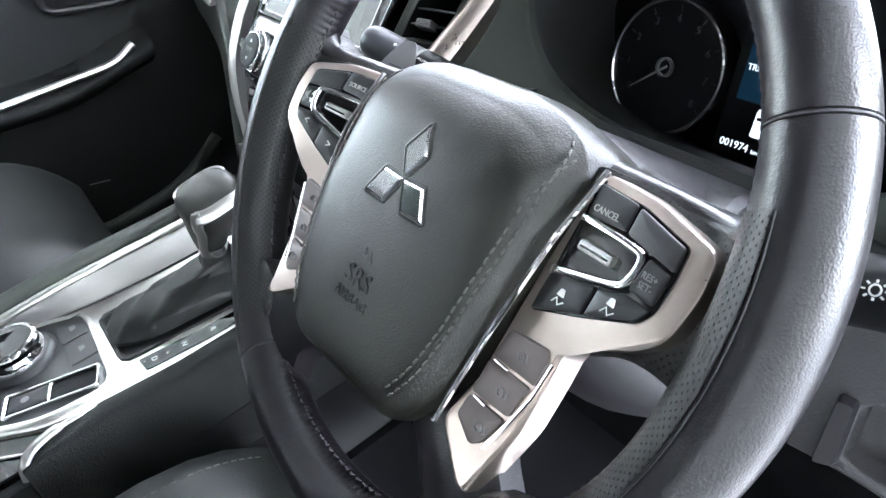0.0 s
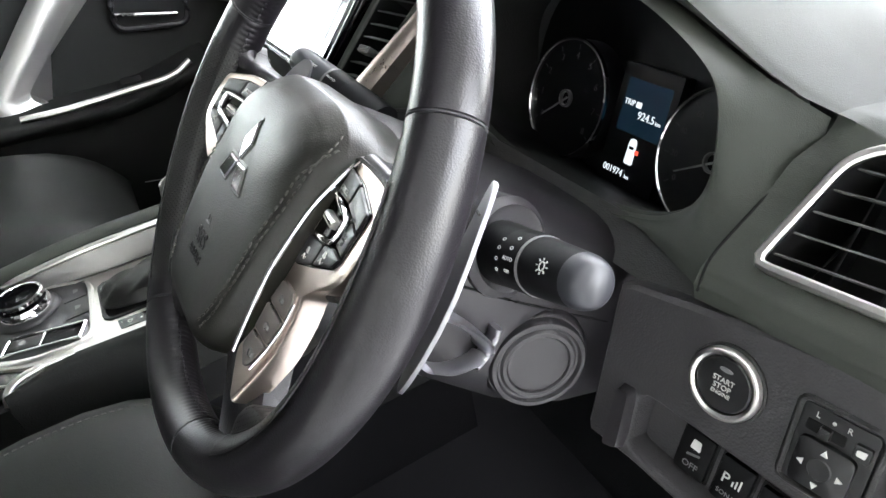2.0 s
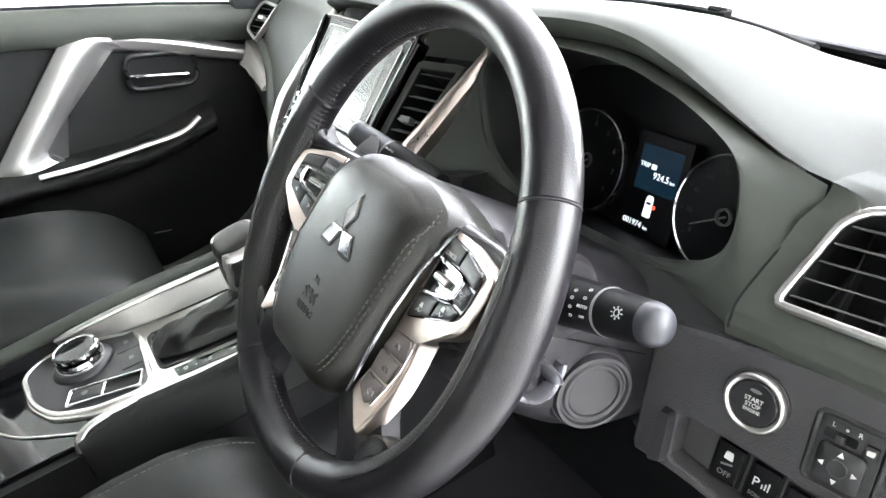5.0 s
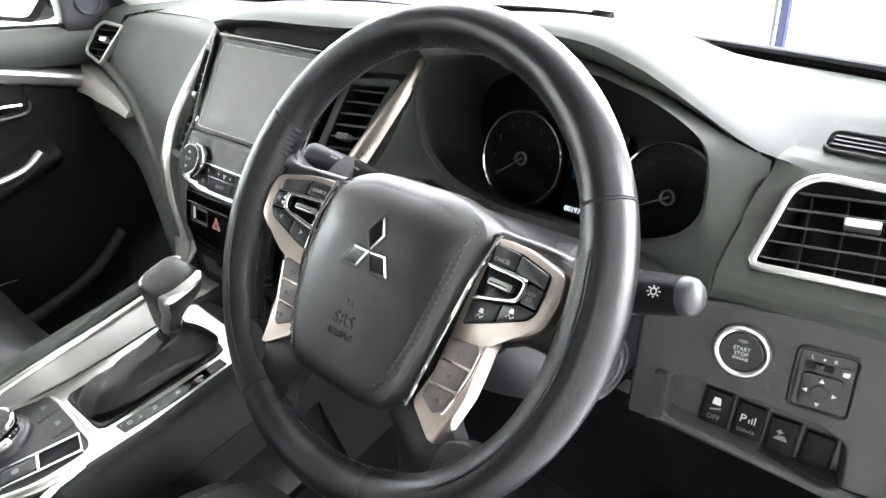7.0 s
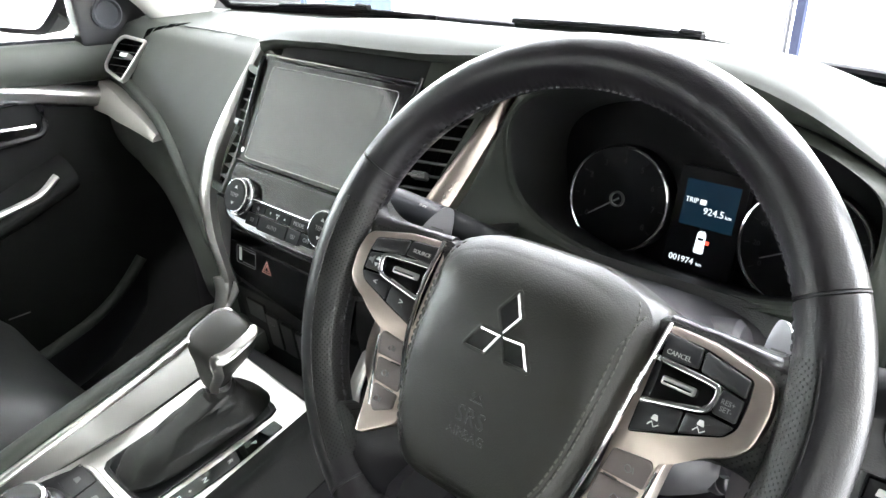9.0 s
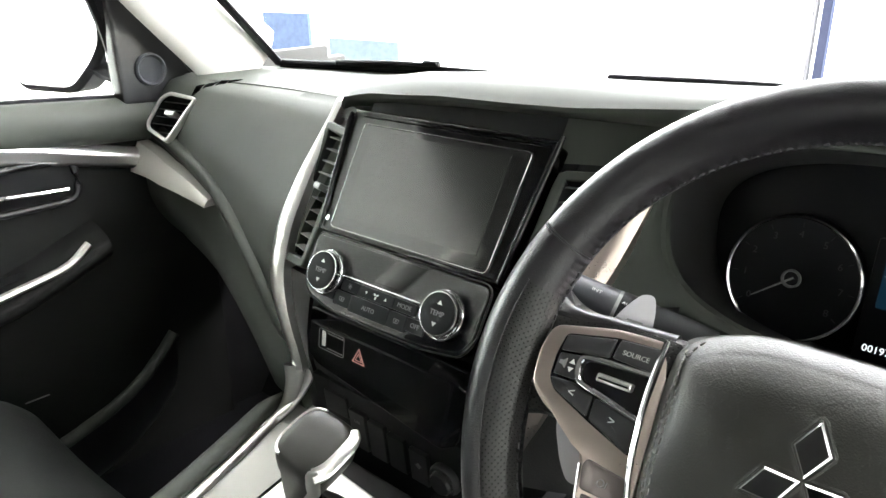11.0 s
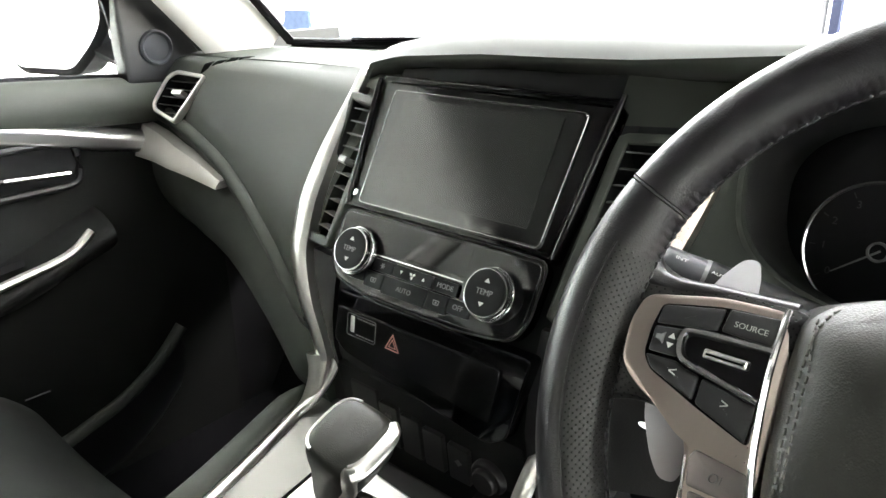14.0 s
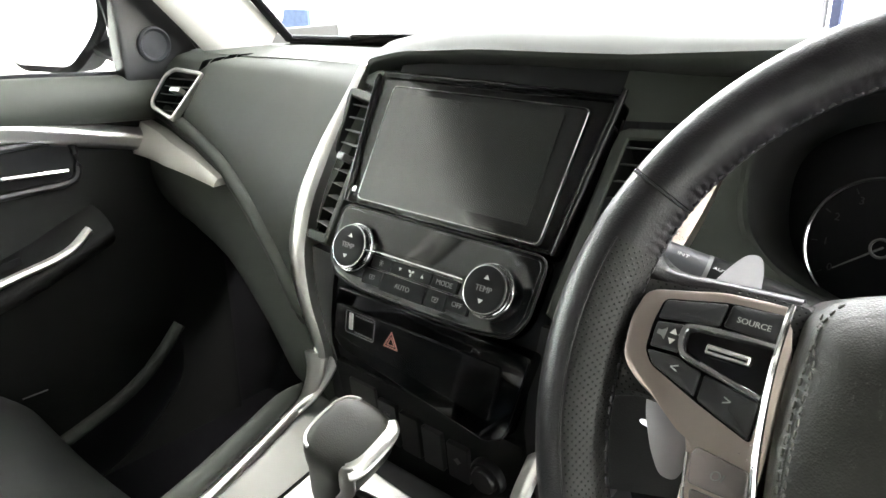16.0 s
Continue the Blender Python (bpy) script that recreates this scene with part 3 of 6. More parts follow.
glove = xpart("glovebox", solid(glove_skin, span(-0.765, -0.13, 24), span(0, 1, 22), (0, 0.03, 0)), PAD, "dark glovebox lid in shade")
bm = plate(rect(-0.03, -0.006, 0.03, 0.006, 0.003), 0, 0.004)
bm.transform(axes((-0.335, -0.020, 0.608), (1, -0.15, -0.25), (0, 0, 1)))
xpart("glovebox_latch", bm, PLASTIC, "", glove)


def wedge_skin(x, k):
    t = (x + 0.762) / (0.762 - 0.440)
    top, low = 0.741 + (0.713 - 0.741) * t, 0.692 + (0.703 - 0.692) * t
    z = low + (top - low) * k
    return (x, pad_y(x, 0.735 - 0.02 * t) + 0.004 - 0.0015 * math.sin(math.pi * k) - (0.008 + 0.014 * (1 - t)) * (1 - k) - 0.012, z)


xpart("silver_wedge", solid(wedge_skin, span(-0.762, -0.438, 20), span(0, 1, 6), (0, 0.02, 0)), WEDGE, "tapering satin silver wedge carried on from the door")


# hood over the screen and the dials
def hood_top(x):
    return ip(x, [(-0.25, 0.846), (-0.225, 0.858), (-0.205, 0.872), (-0.17, 0.892), (-0.10, 0.906), (0.0, 0.914), (0.15, 0.917), (0.27, 0.920), (0.36, 0.924), (0.40, 0.9235), (0.443, 0.918), (0.48, 0.905), (0.513, 0.884), (0.541, 0.862), (0.565, 0.839), (0.587, 0.8200), (0.62, 0.820), (0.72, 0.822)], 0.006)


def hood_front(x):
    return ip(x, [(-0.25, 0.075), (-0.20, 0.040), (-0.15, 0.002), (-0.05, -0.018), (0.08, -0.020), (0.18, -0.012), (0.28, 0.004), (0.36, 0.016), (0.40, 0.0195), (0.46, 0.0205), (0.48, 0.0218), (0.513, 0.0285), (0.541, 0.039), (0.565, 0.057), (0.587, 0.083), (0.60, 0.094), (0.64, 0.11)], 0.008)


def brow(x):
    """How thick the hood's brow is; it dies out at the right."""
    return max(0.04, min(1, (0.590 - x) / 0.12))


def far_profile(x):
    """The flat dash top beyond the hood's right end, from the glass forward."""
    t = hood_top(x)

    def over(p, q):
        return 0.8 + 0.005 * math.log(math.exp((p - 0.8) / 0.005) + math.exp((q - 0.8) / 0.005))
    return [(glass_base(x), 0.850), (0.235, over(0.848, 0.852 + (t - 0.852) * 0.35)), (0.192, over(0.843, 0.852 + (t - 0.852) * 0.78)), (0.155, over(0.833, t - 0.002)), (0.125, over(0.820, t - 0.001))]


def top_points(x):
    """The dash top from the glass to the brow, falling from the hood to the flat at the right."""
    f, t, g = hood_front(x), hood_top(x), glass_base(x)
    s = min(1, max(0, (x - 0.40) / 0.32))
    s = s * s * (3 - 2 * s)
    top = [(g, 0.850), (f + (g - f) * 0.72, 0.852 + (t - 0.852) * 0.35), (f + (g - f) * 0.45, 0.852 + (t - 0.852) * 0.78), (f + (g - f) * 0.24, t - 0.002), (f + 0.035, t)]
    return [tuple(Vector(p).lerp(Vector(o), s)) for p, o in zip(top, far_profile(x))]


def hood_profile(x):
    f, t, q = hood_front(x), hood_top(x), brow(x)
    c = min(1, max(0, (0.26 - x) / 0.12))
    return top_points(x) + [(f + 0.012 + 0.006 * c, t - 0.003 * q + 0.001 - 0.004 * c), (f + 0.001 + 0.004 * c, t - 0.008 * q - 0.006 * c), (f + 0.003 + 0.006 * c, t - 0.015 * q - 0.004 * c)]


def hood_skin(x, k):
    f, t, q = hood_front(x), hood_top(x), brow(x)
    c = min(1, max(0, (0.26 - x) / 0.12))
    prof = hood_profile(x) + [(f + 0.009 + 0.012 * c, t - 0.022 * q - 0.0015 * c), (f + 0.018 + 0.016 * c, t - 0.027 * q), (f + 0.05, t - 0.031 * q), (f + 0.12, t - 0.032 * q)]
    a = k * (len(prof) - 1)
    i = min(int(a), len(prof) - 2)
    y, z = Vector(prof[i]).lerp(Vector(prof[i + 1]), a - i)
    return (x, y, z)


xpart("hood", solid(hood_skin, span(-0.232, 0.587, 58), span(0, 1, 23), (0, 0.015, -0.004)), PAD, "padded hood over the screen and instruments")


# driver's side right of the instruments
def right_skin(x, k):
    """From the glass over the brow, down past the vent and under the roll; it grows out of the hood's end."""
    w = max(0, x - 0.62)
    s = min(1, max(0, (x - 0.585) / 0.04))
    s = s * s * (3 - 2 * s)
    far = far_profile(x) + [(0.103, 0.818), (0.090, 0.812), (0.080, 0.804)]
    prof = [Vector(p) for p in top_points(x)] + [Vector(p).lerp(Vector(q), s) for p, q in zip(hood_profile(0.585)[5:], far[5:])]
    prof += [Vector(p) for p in ((0.060, 0.783), (0.040, 0.763), (0.024, 0.750), (0.011, 0.740), (0.007, 0.730), (0.010, 0.719), (0.03, 0.712))]
    a = k * (len(prof) - 1)
    i = min(int(a), len(prof) - 2)
    y, z = prof[i].lerp(prof[i + 1], a - i)
    flush = 0.0145 * max(0, 1 - (x - 0.585) / 0.035) ** 2 * max(0, min(1, (0.812 - z) / 0.012)) * max(0.35, min(1, (z - 0.72) / 0.05))
    lean = 0.0115 * min(1, max(0, (0.8165 - z) / 0.06)) * max(0, 1 - (x - 0.585) / 0.05)
    return (x - lean, y + w * 0.15 * min(1, max(0, (a - 2) / 3)) - flush, z)


xpart("driver_pad", solid(right_skin, span(0.585, 0.80, 60), span(0, 1, 99), (0, 0.02, -0.008)), PAD, "soft padded upper dash beside the driver's vent")

# surround of the instruments
OV = (0.384, 0.807)


def oval(a, b, y, lean=-0.09, n=56, e=2.7, cx=OV[0], cz=OV[1]):
    return [(px, y + (pz - cz) * lean, pz) for px, pz in ell(a, b, n, cx, cz, e)]



def face_edge():
    """The line round the instruments' face: seam, hood crease, left side and foot."""
    line = [(0.576, 0.004, 0.726), (0.5755, 0.011, 0.746), (0.577, 0.035, 0.7695), (0.580, 0.061, 0.7930), (0.586, 0.086, 0.8165)]
    line += [(x, hood_front(x) + 0.016 * brow(x), hood_top(x) - 0.027 * brow(x)) for x in span(0.575, 0.222, 22)]
    line += [(trim_x(z) + 0.010, trim_y(z) + 0.008, z) for z in span(0.872, 0.735, 10)]
    line += [(x, 0.030 - 0.10 * max(0, 0.30 - x) - 0.30 * max(0, x - 0.50), 0.724) for x in span(0.215, 0.57, 11)]
    return [Vector(p) for p in line]


EDGE = face_edge()


def to_edge(x, z):
    """Where the ray from the middle through x, z meets that line."""
    d, best = Vector((x - OV[0], z - OV[1])), None
    for p, q in zip(EDGE, EDGE[1:] + EDGE[:1]):
        a, e = Vector((p.x - OV[0], p.z - OV[1])), Vector((q.x - p.x, q.z - p.z))
        den = d.x * e.y - d.y * e.x
        if abs(den) > 1e-12:
            t, s = (a.x * e.y - a.y * e.x) / den, (a.x * d.y - a.y * d.x) / den
            if t > 0 and -1e-6 <= s <= 1 + 1e-6 and (best is None or t > best[0]):
                best = (t, p.lerp(q, s))
    return best[1]


def low(loop):
    """The loop kept below the hood, with a soft knee."""
    out = []
    for x, y, z in loop:
        top = hood_top(x) - 0.027 * brow(x)
        out.append((x, y, -0.006 * math.log(math.exp(-(z - 0.8) / 0.006) + math.exp(-(top - 0.8) / 0.006)) + 0.8))
    return out


LIP = low(oval(0.1685, 0.0870, 0.0262, n=96))
RIMS = []
for t in (0.0, 0.25, 0.5, 0.72, 0.88, 0.96):
    RIMS.append([tuple(to_edge(p[0], p[2] if p[2] < 0.888 else 0.897).lerp(Vector(p), t) + Vector((0, -0.004 * math.sin(math.pi * t ** 2), 0))) for p in LIP])
xpart("instrument_surround", rings(RIMS + [LIP, low(oval(0.1655, 0.0850, 0.0282, n=96)), low(oval(0.1640, 0.0842, 0.034, n=96))]), PAD, "oval dark surround of the instruments")
xpart("inner_cowl", rings([low(oval(0.1642, 0.0844, 0.033, n=96)), low(oval(0.1625, 0.0835, 0.044, n=96, cz=0.804)), low(oval(0.160, 0.084, 0.080, n=96, cz=0.788)), low(oval(0.158, 0.085, 0.126, n=96, cz=0.775))]), DASH, "black tunnel before the dials")
xpart("driver_infill", solid(lambda x, k: (x, 0.034 - 0.030 * k + 0.10 * max(0, abs(x - 0.40) - 0.16), 0.728 - 0.020 * k), span(0.20, 0.60, 24), span(0, 1, 6), (0, 0.03, -0.01)), DASH)
xpart("left_infill", solid(lambda z, k: (trim_x(z) - 0.004 + (0.245 - trim_x(z)) * k, trim_y(z) + 0.006 + 0.05 * k, z), span(0.58, 0.742, 12), span(0, 1, 5), (0, 0.03, 0)), DASH, "grained side of the instrument hood")
xpart("panel_seam", tube(spline([p + Vector((0.0006, -0.0016, 0.0006)) for p in EDGE[4::-1]], 5), 0.0010, 6), RUBBER)

# knee panel
RP = axes((0.612, 0.0, 0.681), (0.057, 0.010, 0), (0, 0.010, 0.06))
panel_out = rp([(-0.089, -0.088), (-0.056, -0.088), (0.080, -0.108), (0.19, -0.135), (0.19, 0.050), (0.02, 0.0435), (-0.088, 0.030)], 0.006)
pocket = rp([(-0.056, -0.079), (0.078, -0.100), (0.090, -0.094), (0.088, -0.055), (0.066, -0.0450), (-0.048, -0.0365), (-0.055, -0.041)], 0.007)


def by_angle(pts, n, c):
    """The outline read at n even angles about c."""
    out = []
    for i in range(n):
        d = Vector((math.cos(2 * math.pi * i / n), math.sin(2 * math.pi * i / n)))
        best = None
        for a, b in zip(pts, pts[1:] + pts[:1]):
            a, e = Vector(a) - Vector(c), Vector(b) - Vector(a)
            den = d.x * e.y - d.y * e.x
            if abs(den) > 1e-12:
                t, s = (a.x * e.y - a.y * e.x) / den, (a.x * d.y - a.y * d.x) / den
                if t > 0 and -1e-6 <= s <= 1 + 1e-6 and (best is None or t > best):
                    best = t
        out.append(tuple(Vector(c) + d * (best or 0)))
    return out


pc = (0.02, -0.066)
po, pi_ = by_angle(panel_out, 96, pc), by_angle(pocket, 96, pc)
bm = rings([at(po, -0.03), at(po, -0.003), at(inset(po, 0.003), 0.0), at(inset(pi_, -0.004), 0.0), at(inset(pi_, -0.001), -0.002), at(pi_, -0.005), at(inset(pi_, 0.003), -0.018)], cap1=True)
bm.transform(XI @ RP)
knee = part("knee_panel", bm, KNEE, dash, "grained dark panel with a recess for switches")
xpart("lower_cover", solid(lambda x, k: (x, 0.0 + 0.25 * k ** 1.5, 0.59 - 0.17 * k), span(0.50, 0.80, 8), span(0, 1, 8), (0, 0.02, 0)), PLASTIC)
bm = rings([at(rp([(-0.0705, -0.087), (-0.0565, -0.083), (-0.0565, -0.036), (-0.0680, -0.036)], 0.003), w) for w in (-0.012, 0.000)] + [at(rp([(-0.0690, -0.084), (-0.0580, -0.081), (-0.0580, -0.038), (-0.0668, -0.038)], 0.003), 0.0075)], cap0=True, cap1=True)
bm.transform(XI @ RP)
part("pocket_step", bm, COLUMN, dash, "pale raised edge of the switch recess")
for name, y0, y1 in (("left_end", -0.775, -0.76), ("right_end", 0.795, 0.81)):
    xpart(name, box(y0, y1, 0.10, 0.5, 0.45, 0.866, 0.004), PLASTIC)


# ---- air vents ----
def slat_vent(name, m, outline, count, tab, label, bezel=SILVER, lean=0.0, group="air vents", rim=0.006, lip=0.004, bars=4):
    """A vent: bezel, dark box, cross slats, uprights and a thumb tab."""
    v = thing(name, label, "air vent", m, group)
    n = 72
    cx = sum(p[0] for p in outline) / len(outline)
    cy = sum(p[1] for p in outline) / len(outline)
    o = by_angle(outline, n, (cx, cy))
    i = inset(o, rim)
    part("bezel", ring_plate(o, i, -0.006, lip, 0.0015), bezel, v, "satin silver surround" if bezel is SILVER else "")
    part("air_box", rings([at(i, 0.0), at(inset(i, 0.004), -0.05)], cap1=True), RUBBER, v)
    y0, y1 = min(p[1] for p in i), max(p[1] for p in i)
    for k in range(count):
        y = y0 + (y1 - y0) * (k + 0.7) / (count + 0.4)
        xs = []
        for a, b in zip(i, i[1:] + i[:1]):
            if (a[1] - y) * (b[1] - y) <= 0 and a[1] != b[1]:
                xs.append(a[0] + (b[0] - a[0]) * (y - a[1]) / (b[1] - a[1]))
        if len(xs) > 1:
            bm = rings([[(x, y - 0.0007, -0.0036), (x, y, -0.0028), (x, y + 0.0007, -0.0036), (x, y + 0.0006 - lean, -0.014), (x, y - 0.0006 - lean, -0.0145)] for x in (min(xs), max(xs))], cap0=True, cap1=True)
            part("slat", bm, SLAT if bars else VANE, v)
    x0, x1 = min(p[0] for p in i), max(p[0] for p in i)
    for k in range(bars):
        x = x0 + (x1 - x0) * (k + 1) / (bars + 1)
        part("upright", box(x - 0.0007, x + 0.0007, y0 + 0.006, y1 - 0.006, -0.036, -0.022, 0.0003), PLASTIC, v)
    if tab:
        half = 0.013 if bars else 0.008
        part("thumb_tab", plate(rect(tab[0] - half, tab[1] - 0.0038, tab[0] + half, tab[1] + 0.0038, 0.002), -0.006, 0.006, 0.002), SILVER if bars else SLAT, v, "small thumb tab")
    return v


def cut(name, m, outline, d):
    """Opens the dash skin behind a vent."""
    me = bpy.data.objects[name].data
    line = inset(outline, d)
    bm = bmesh.new()
    bm.from_mesh(me)
    inv = m.inverted() @ dash.matrix_world
    gone = []
    for f in bm.faces:
        p = inv @ f.calc_center_median()
        hit = False
        for a, b in zip(line, line[1:] + line[:1]):
            if (a[1] > p.y) != (b[1] > p.y) and p.x < a[0] + (b[0] - a[0]) * (p.y - a[1]) / (b[1] - a[1]):
                hit = not hit
        if hit and abs(p.z) < 0.05:
            gone.append(f)
    bmesh.ops.delete(bm, geom=gone, context="FACES")
    bm.to_mesh(me)
    bm.free()


RV = axes((0.660, 0.0605, 0.788), (0.12, 0.020, 0.006), (0.004, 0.050, 0.055))
vent_shape = rp([(-0.074, -0.048), (0.074, -0.052), (0.080, 0.030), (-0.034, 0.042), (-0.054, 0.028)], 0.012)
slat_vent("air_vent", RV, vent_shape, 5, (0.004, 0.002), "driver's side air vent with silver bezel and black slats", lean=-0.003)
cut("driver_pad", RV, vent_shape, 0.003)
LV = axes((-0.640, 0.064, 0.797), (0.12, 0.004, 0.004), (-0.002, 0.045, 0.060))
left_shape = rp([(-0.056, -0.018), (-0.044, -0.030), (0.024, -0.046), (0.052, 0.036), (-0.030, 0.042), (-0.050, 0.030)], 0.010)
cut("passenger_pad", LV, left_shape, 0.003)
slat_vent("air_vent", LV, left_shape, 5, (0.0, 0.004), "passenger's side air vent with silver bezel and black slats", lean=-0.004)


def centre_vent(s):
    """The tall vent beside the screen, turned to one side."""
    a, b = Vector((s * 0.130, stack_y(0.848) + 0.004, 0.848)), Vector((s * 0.195 if s > 0 else -0.201, trim_y(0.845), 0.845))
    c, d = Vector((s * 0.123, stack_y(0.715) + 0.004, 0.715)), Vector((s * 0.168 if s > 0 else -0.176, trim_y(0.715), 0.715))
    o = (a + b + c + d) / 4
    m = axes(o, (b - a + d - c) * s, a - c + b - d)
    mi = m.inverted()
    q = [(mi @ p).xy for p in (a, b, d, c)]
    shape = rp([tuple(p) for p in q], 0.008)
    area = sum(shape[k - 1][0] * shape[k][1] - shape[k][0] * shape[k - 1][1] for k in range(len(shape)))
    shape = shape if area > 0 else shape[::-1]
    slat_vent("air_vent", m, shape, 10, (0.001 * s, 0.008), "tall black centre air vent with cross slats", bezel=PAD, rim=0.0095, lip=0.002, bars=0, lean=-0.004)


centre_vent(-1)
centre_vent(1)
slot = thing("defroster_slot", "narrow black side-window defroster slot in the dash top", "air vent", axes((0.668, 0.139, 0.8275), (1, 0.0, 0.0), (0, 1, 0.37)), "defroster slots")
o = rect(-0.062, -0.016, 0.062, 0.016, 0.012)
part("rim", ring_plate(o, inset(o, 0.003), -0.004, 0.004, 0.001), PAD, slot)
part("recess", plate(inset(o, 0.003), -0.003, 0.0015), RUBBER, slot)
for k in (-0.006, 0.0, 0.006):
    part("slat", box(-0.056, 0.056, k - 0.0012, k + 0.0012, 0.0, 0.0035, 0.0004), PLASTIC, slot)


def pad_top(x, y):
    """Height of the passenger pad over x, y."""
    last = pad_skin(x, 0.0)
    for k in span(0.0, 0.7, 141)[1:]:
        p = pad_skin(x, k)
        if p[1] <= y:
            return p[2] if p[1] == last[1] else last[2] + (p[2] - last[2]) * (y - last[1]) / (p[1] - last[1])
        last = p
    return last[2]


slot = thing("defroster_slot", "black slabs on the dash top standing for a slotted side-window defroster opening", "air vent", axes((-0.5865, 0.1215, 0.842), (1, 0, 0), (0, 1, 0)), "defroster slots")
inv = slot.matrix_world.inverted()
# nothing is cut: black slabs lie on the pad, the slots' inner shade as colour
for j in range(4):
    def opening(u, v, j=j):
        a, b = 0.021 * (j - 1.5) + 0.016 * u, 0.009 * v
        x, y = -0.5865 + 0.80 * a - 0.45 * b, 0.1215 + 0.60 * a + 0.9 * b
        return (x, y, pad_top(x, y) + 0.0006 + 0.0004 * (1 - abs(v)))
    bm = solid(opening, span(-0.5, 0.5, 5), span(-1, 1, 6), (0, 0, -0.006))
    bm.transform(inv)
    part("opening", bm, VOID, slot)


# ---- centre stack ----
stack = thing("centre_stack", "gloss black centre stack between silver side rails", "centre stack", axes((0, -0.03, 0.5), (1, 0, 0), (0, 1, 0)))
KI = stack.matrix_world.inverted()


def kpart(name, bm, material, label="", parent=None):
    bm.transform(KI)
    return part(name, bm, material, parent or stack, label)


kpart("core", solid(lambda z, u: (u * ip(z, [(0.5, 0.11), (0.62, 0.118), (0.72, 0.122), (0.87, 0.128)]), stack_y(z) + 0.012 + 0.006 * abs(u) ** 4, z), span(0.50, 0.892, 26), span(-1, 1, 13), (0, 0.03, 0)), RUBBER)
for s in (-1, 1):
    def rail(z, k, s=s):
        """A satin rail: its face turned outwards."""
        w = ip(z, [(0.56, 0.020), (0.62, 0.026), (0.70, 0.034), (0.78, 0.032), (0.86, 0.015)]) * (1.0 if s < 0 else 0.85)
        a = -1 + 2 * k
        out = 0.004 if s > 0 else ip(z, [(0.60, 0.004), (0.66, -0.001), (0.72, -0.007), (0.80, -0.008), (0.868, -0.002)])
        return (s * (trim_x(z) + w * 0.5 * a) + out, trim_y(z) - 0.006 + 0.007 * a * a + 0.004 * a, z)
    kpart("side_rail", solid(rail, span(0.600 if s < 0 else 0.565, 0.868, 34), span(0, 1, 7), (0, 0.02, 0)), SILVER if s < 0 else WARM, "curved satin silver rail")
    kpart("rail_cheek", solid(lambda z, k, s=s: (s * ((0.118 + 0.03 * (z - 0.7)) * (1 - k) + (trim_x(z) - 0.006) * k), (stack_y(z) + 0.012) * (1 - k) + (trim_y(z) + 0.008) * k, z), [0.5, 0.53, 0.56, 0.59, 0.62, 0.65, 0.68, 0.705], span(0, 1, 4), (0, 0.02, 0)), PLASTIC)
    kpart("top_cheek", solid(lambda z, k, s=s: (s * (0.120 * (1 - k) + (trim_x(z)) * k), (stack_y(z) + 0.010) * (1 - k) + (trim_y(z) + 0.008) * k, z), span(0.85, 0.864 if s < 0 else 0.90, 4), span(0, 1, 4), (0, 0.02, 0)), PAD)

SC = axes((0, -0.030, 0.8085), (1, 0, 0), (0, 0.060, 0.0935))
unit = thing("infotainment_screen", "switched-off infotainment screen in a gloss black bezel", "screen", SC)
outer = rp([(-0.116, -0.064), (0.116, -0.064), (0.130, 0.069), (-0.130, 0.069)], 0.006)
chrome_o = rp([(-0.1025, -0.0575), (0.1025, -0.0575), (0.107, 0.0575), (-0.107, 0.0575)], 0.006)
part("bezel", plate(outer, -0.012, 0.0042, 0.003), PIANO, unit, "gloss black bezel")
part("bezel_shoulder", ring_plate(inset(outer, 0.001), inset(outer, 0.005), 0.003, 0.0062, 0.001), PIANO, unit)
for s in (-1, 1):
    part("bezel_edge", tube([(s * 0.1165, -0.062, 0.0045), (s * 0.1235, 0.004, 0.0062), (s * 0.1295, 0.060, 0.0072), (s * 0.1312, 0.0745 if s > 0 else 0.0665, 0.0078 if s > 0 else 0.0060)], [0.0022, 0.0030, 0.0032, 0.0024], 10), PIANO, unit, "raised gloss black edge")
part("top_edge", tube([(-0.127, 0.0695, 0.0048), (0.0, 0.0700, 0.0052), (0.127, 0.0695, 0.0048)], 0.0016, 8), PIANO, unit)
part("chrome_line", ring_plate(chrome_o, inset(chrome_o, 0.0013), 0.003, 0.0066, 0.0004), DIMCHROME, unit, "thin bright line round the glass")
part("front_glass", plate(inset(chrome_o, 0.0017), 0.003, 0.0058, 0.0003), SCREEN, unit, "dark blank display glass")
part("display", plate(rect(-0.090, -0.044, 0.086, 0.050, 0.001), 0.0056, 0.0063, 0.0001), mat("display_off", (0.007, 0.0078, 0.0068), 0.16, vary=0.05, spec=0.95), unit)
part("card_nub", plate(rect(-0.111, -0.052, -0.106, -0.046, 0.001), 0.003, 0.0072), CHROME, unit)

AC = axes((0, -0.0875, 0.7245), (1, 0, 0), (0, 0.028, 0.050))
climate = thing("climate_panel", "gloss black climate control panel with two dials", "control panel", AC)
ac_out = rp([(-0.113, 0.037), (-0.112, -0.012), (-0.100, -0.028), (-0.06, -0.036), (0.06, -0.036), (0.104, -0.030), (0.114, -0.014), (0.116, 0.037)], 0.012)[::-1]
part("face", plate(ac_out, -0.012, 0.0022, 0.002), PIANO, climate, "gloss black face")
part("face_edge", ring_plate(inset(ac_out, -0.0012), inset(ac_out, 0.0002), 0.0, 0.0022, 0.0004), PLASTIC, climate)
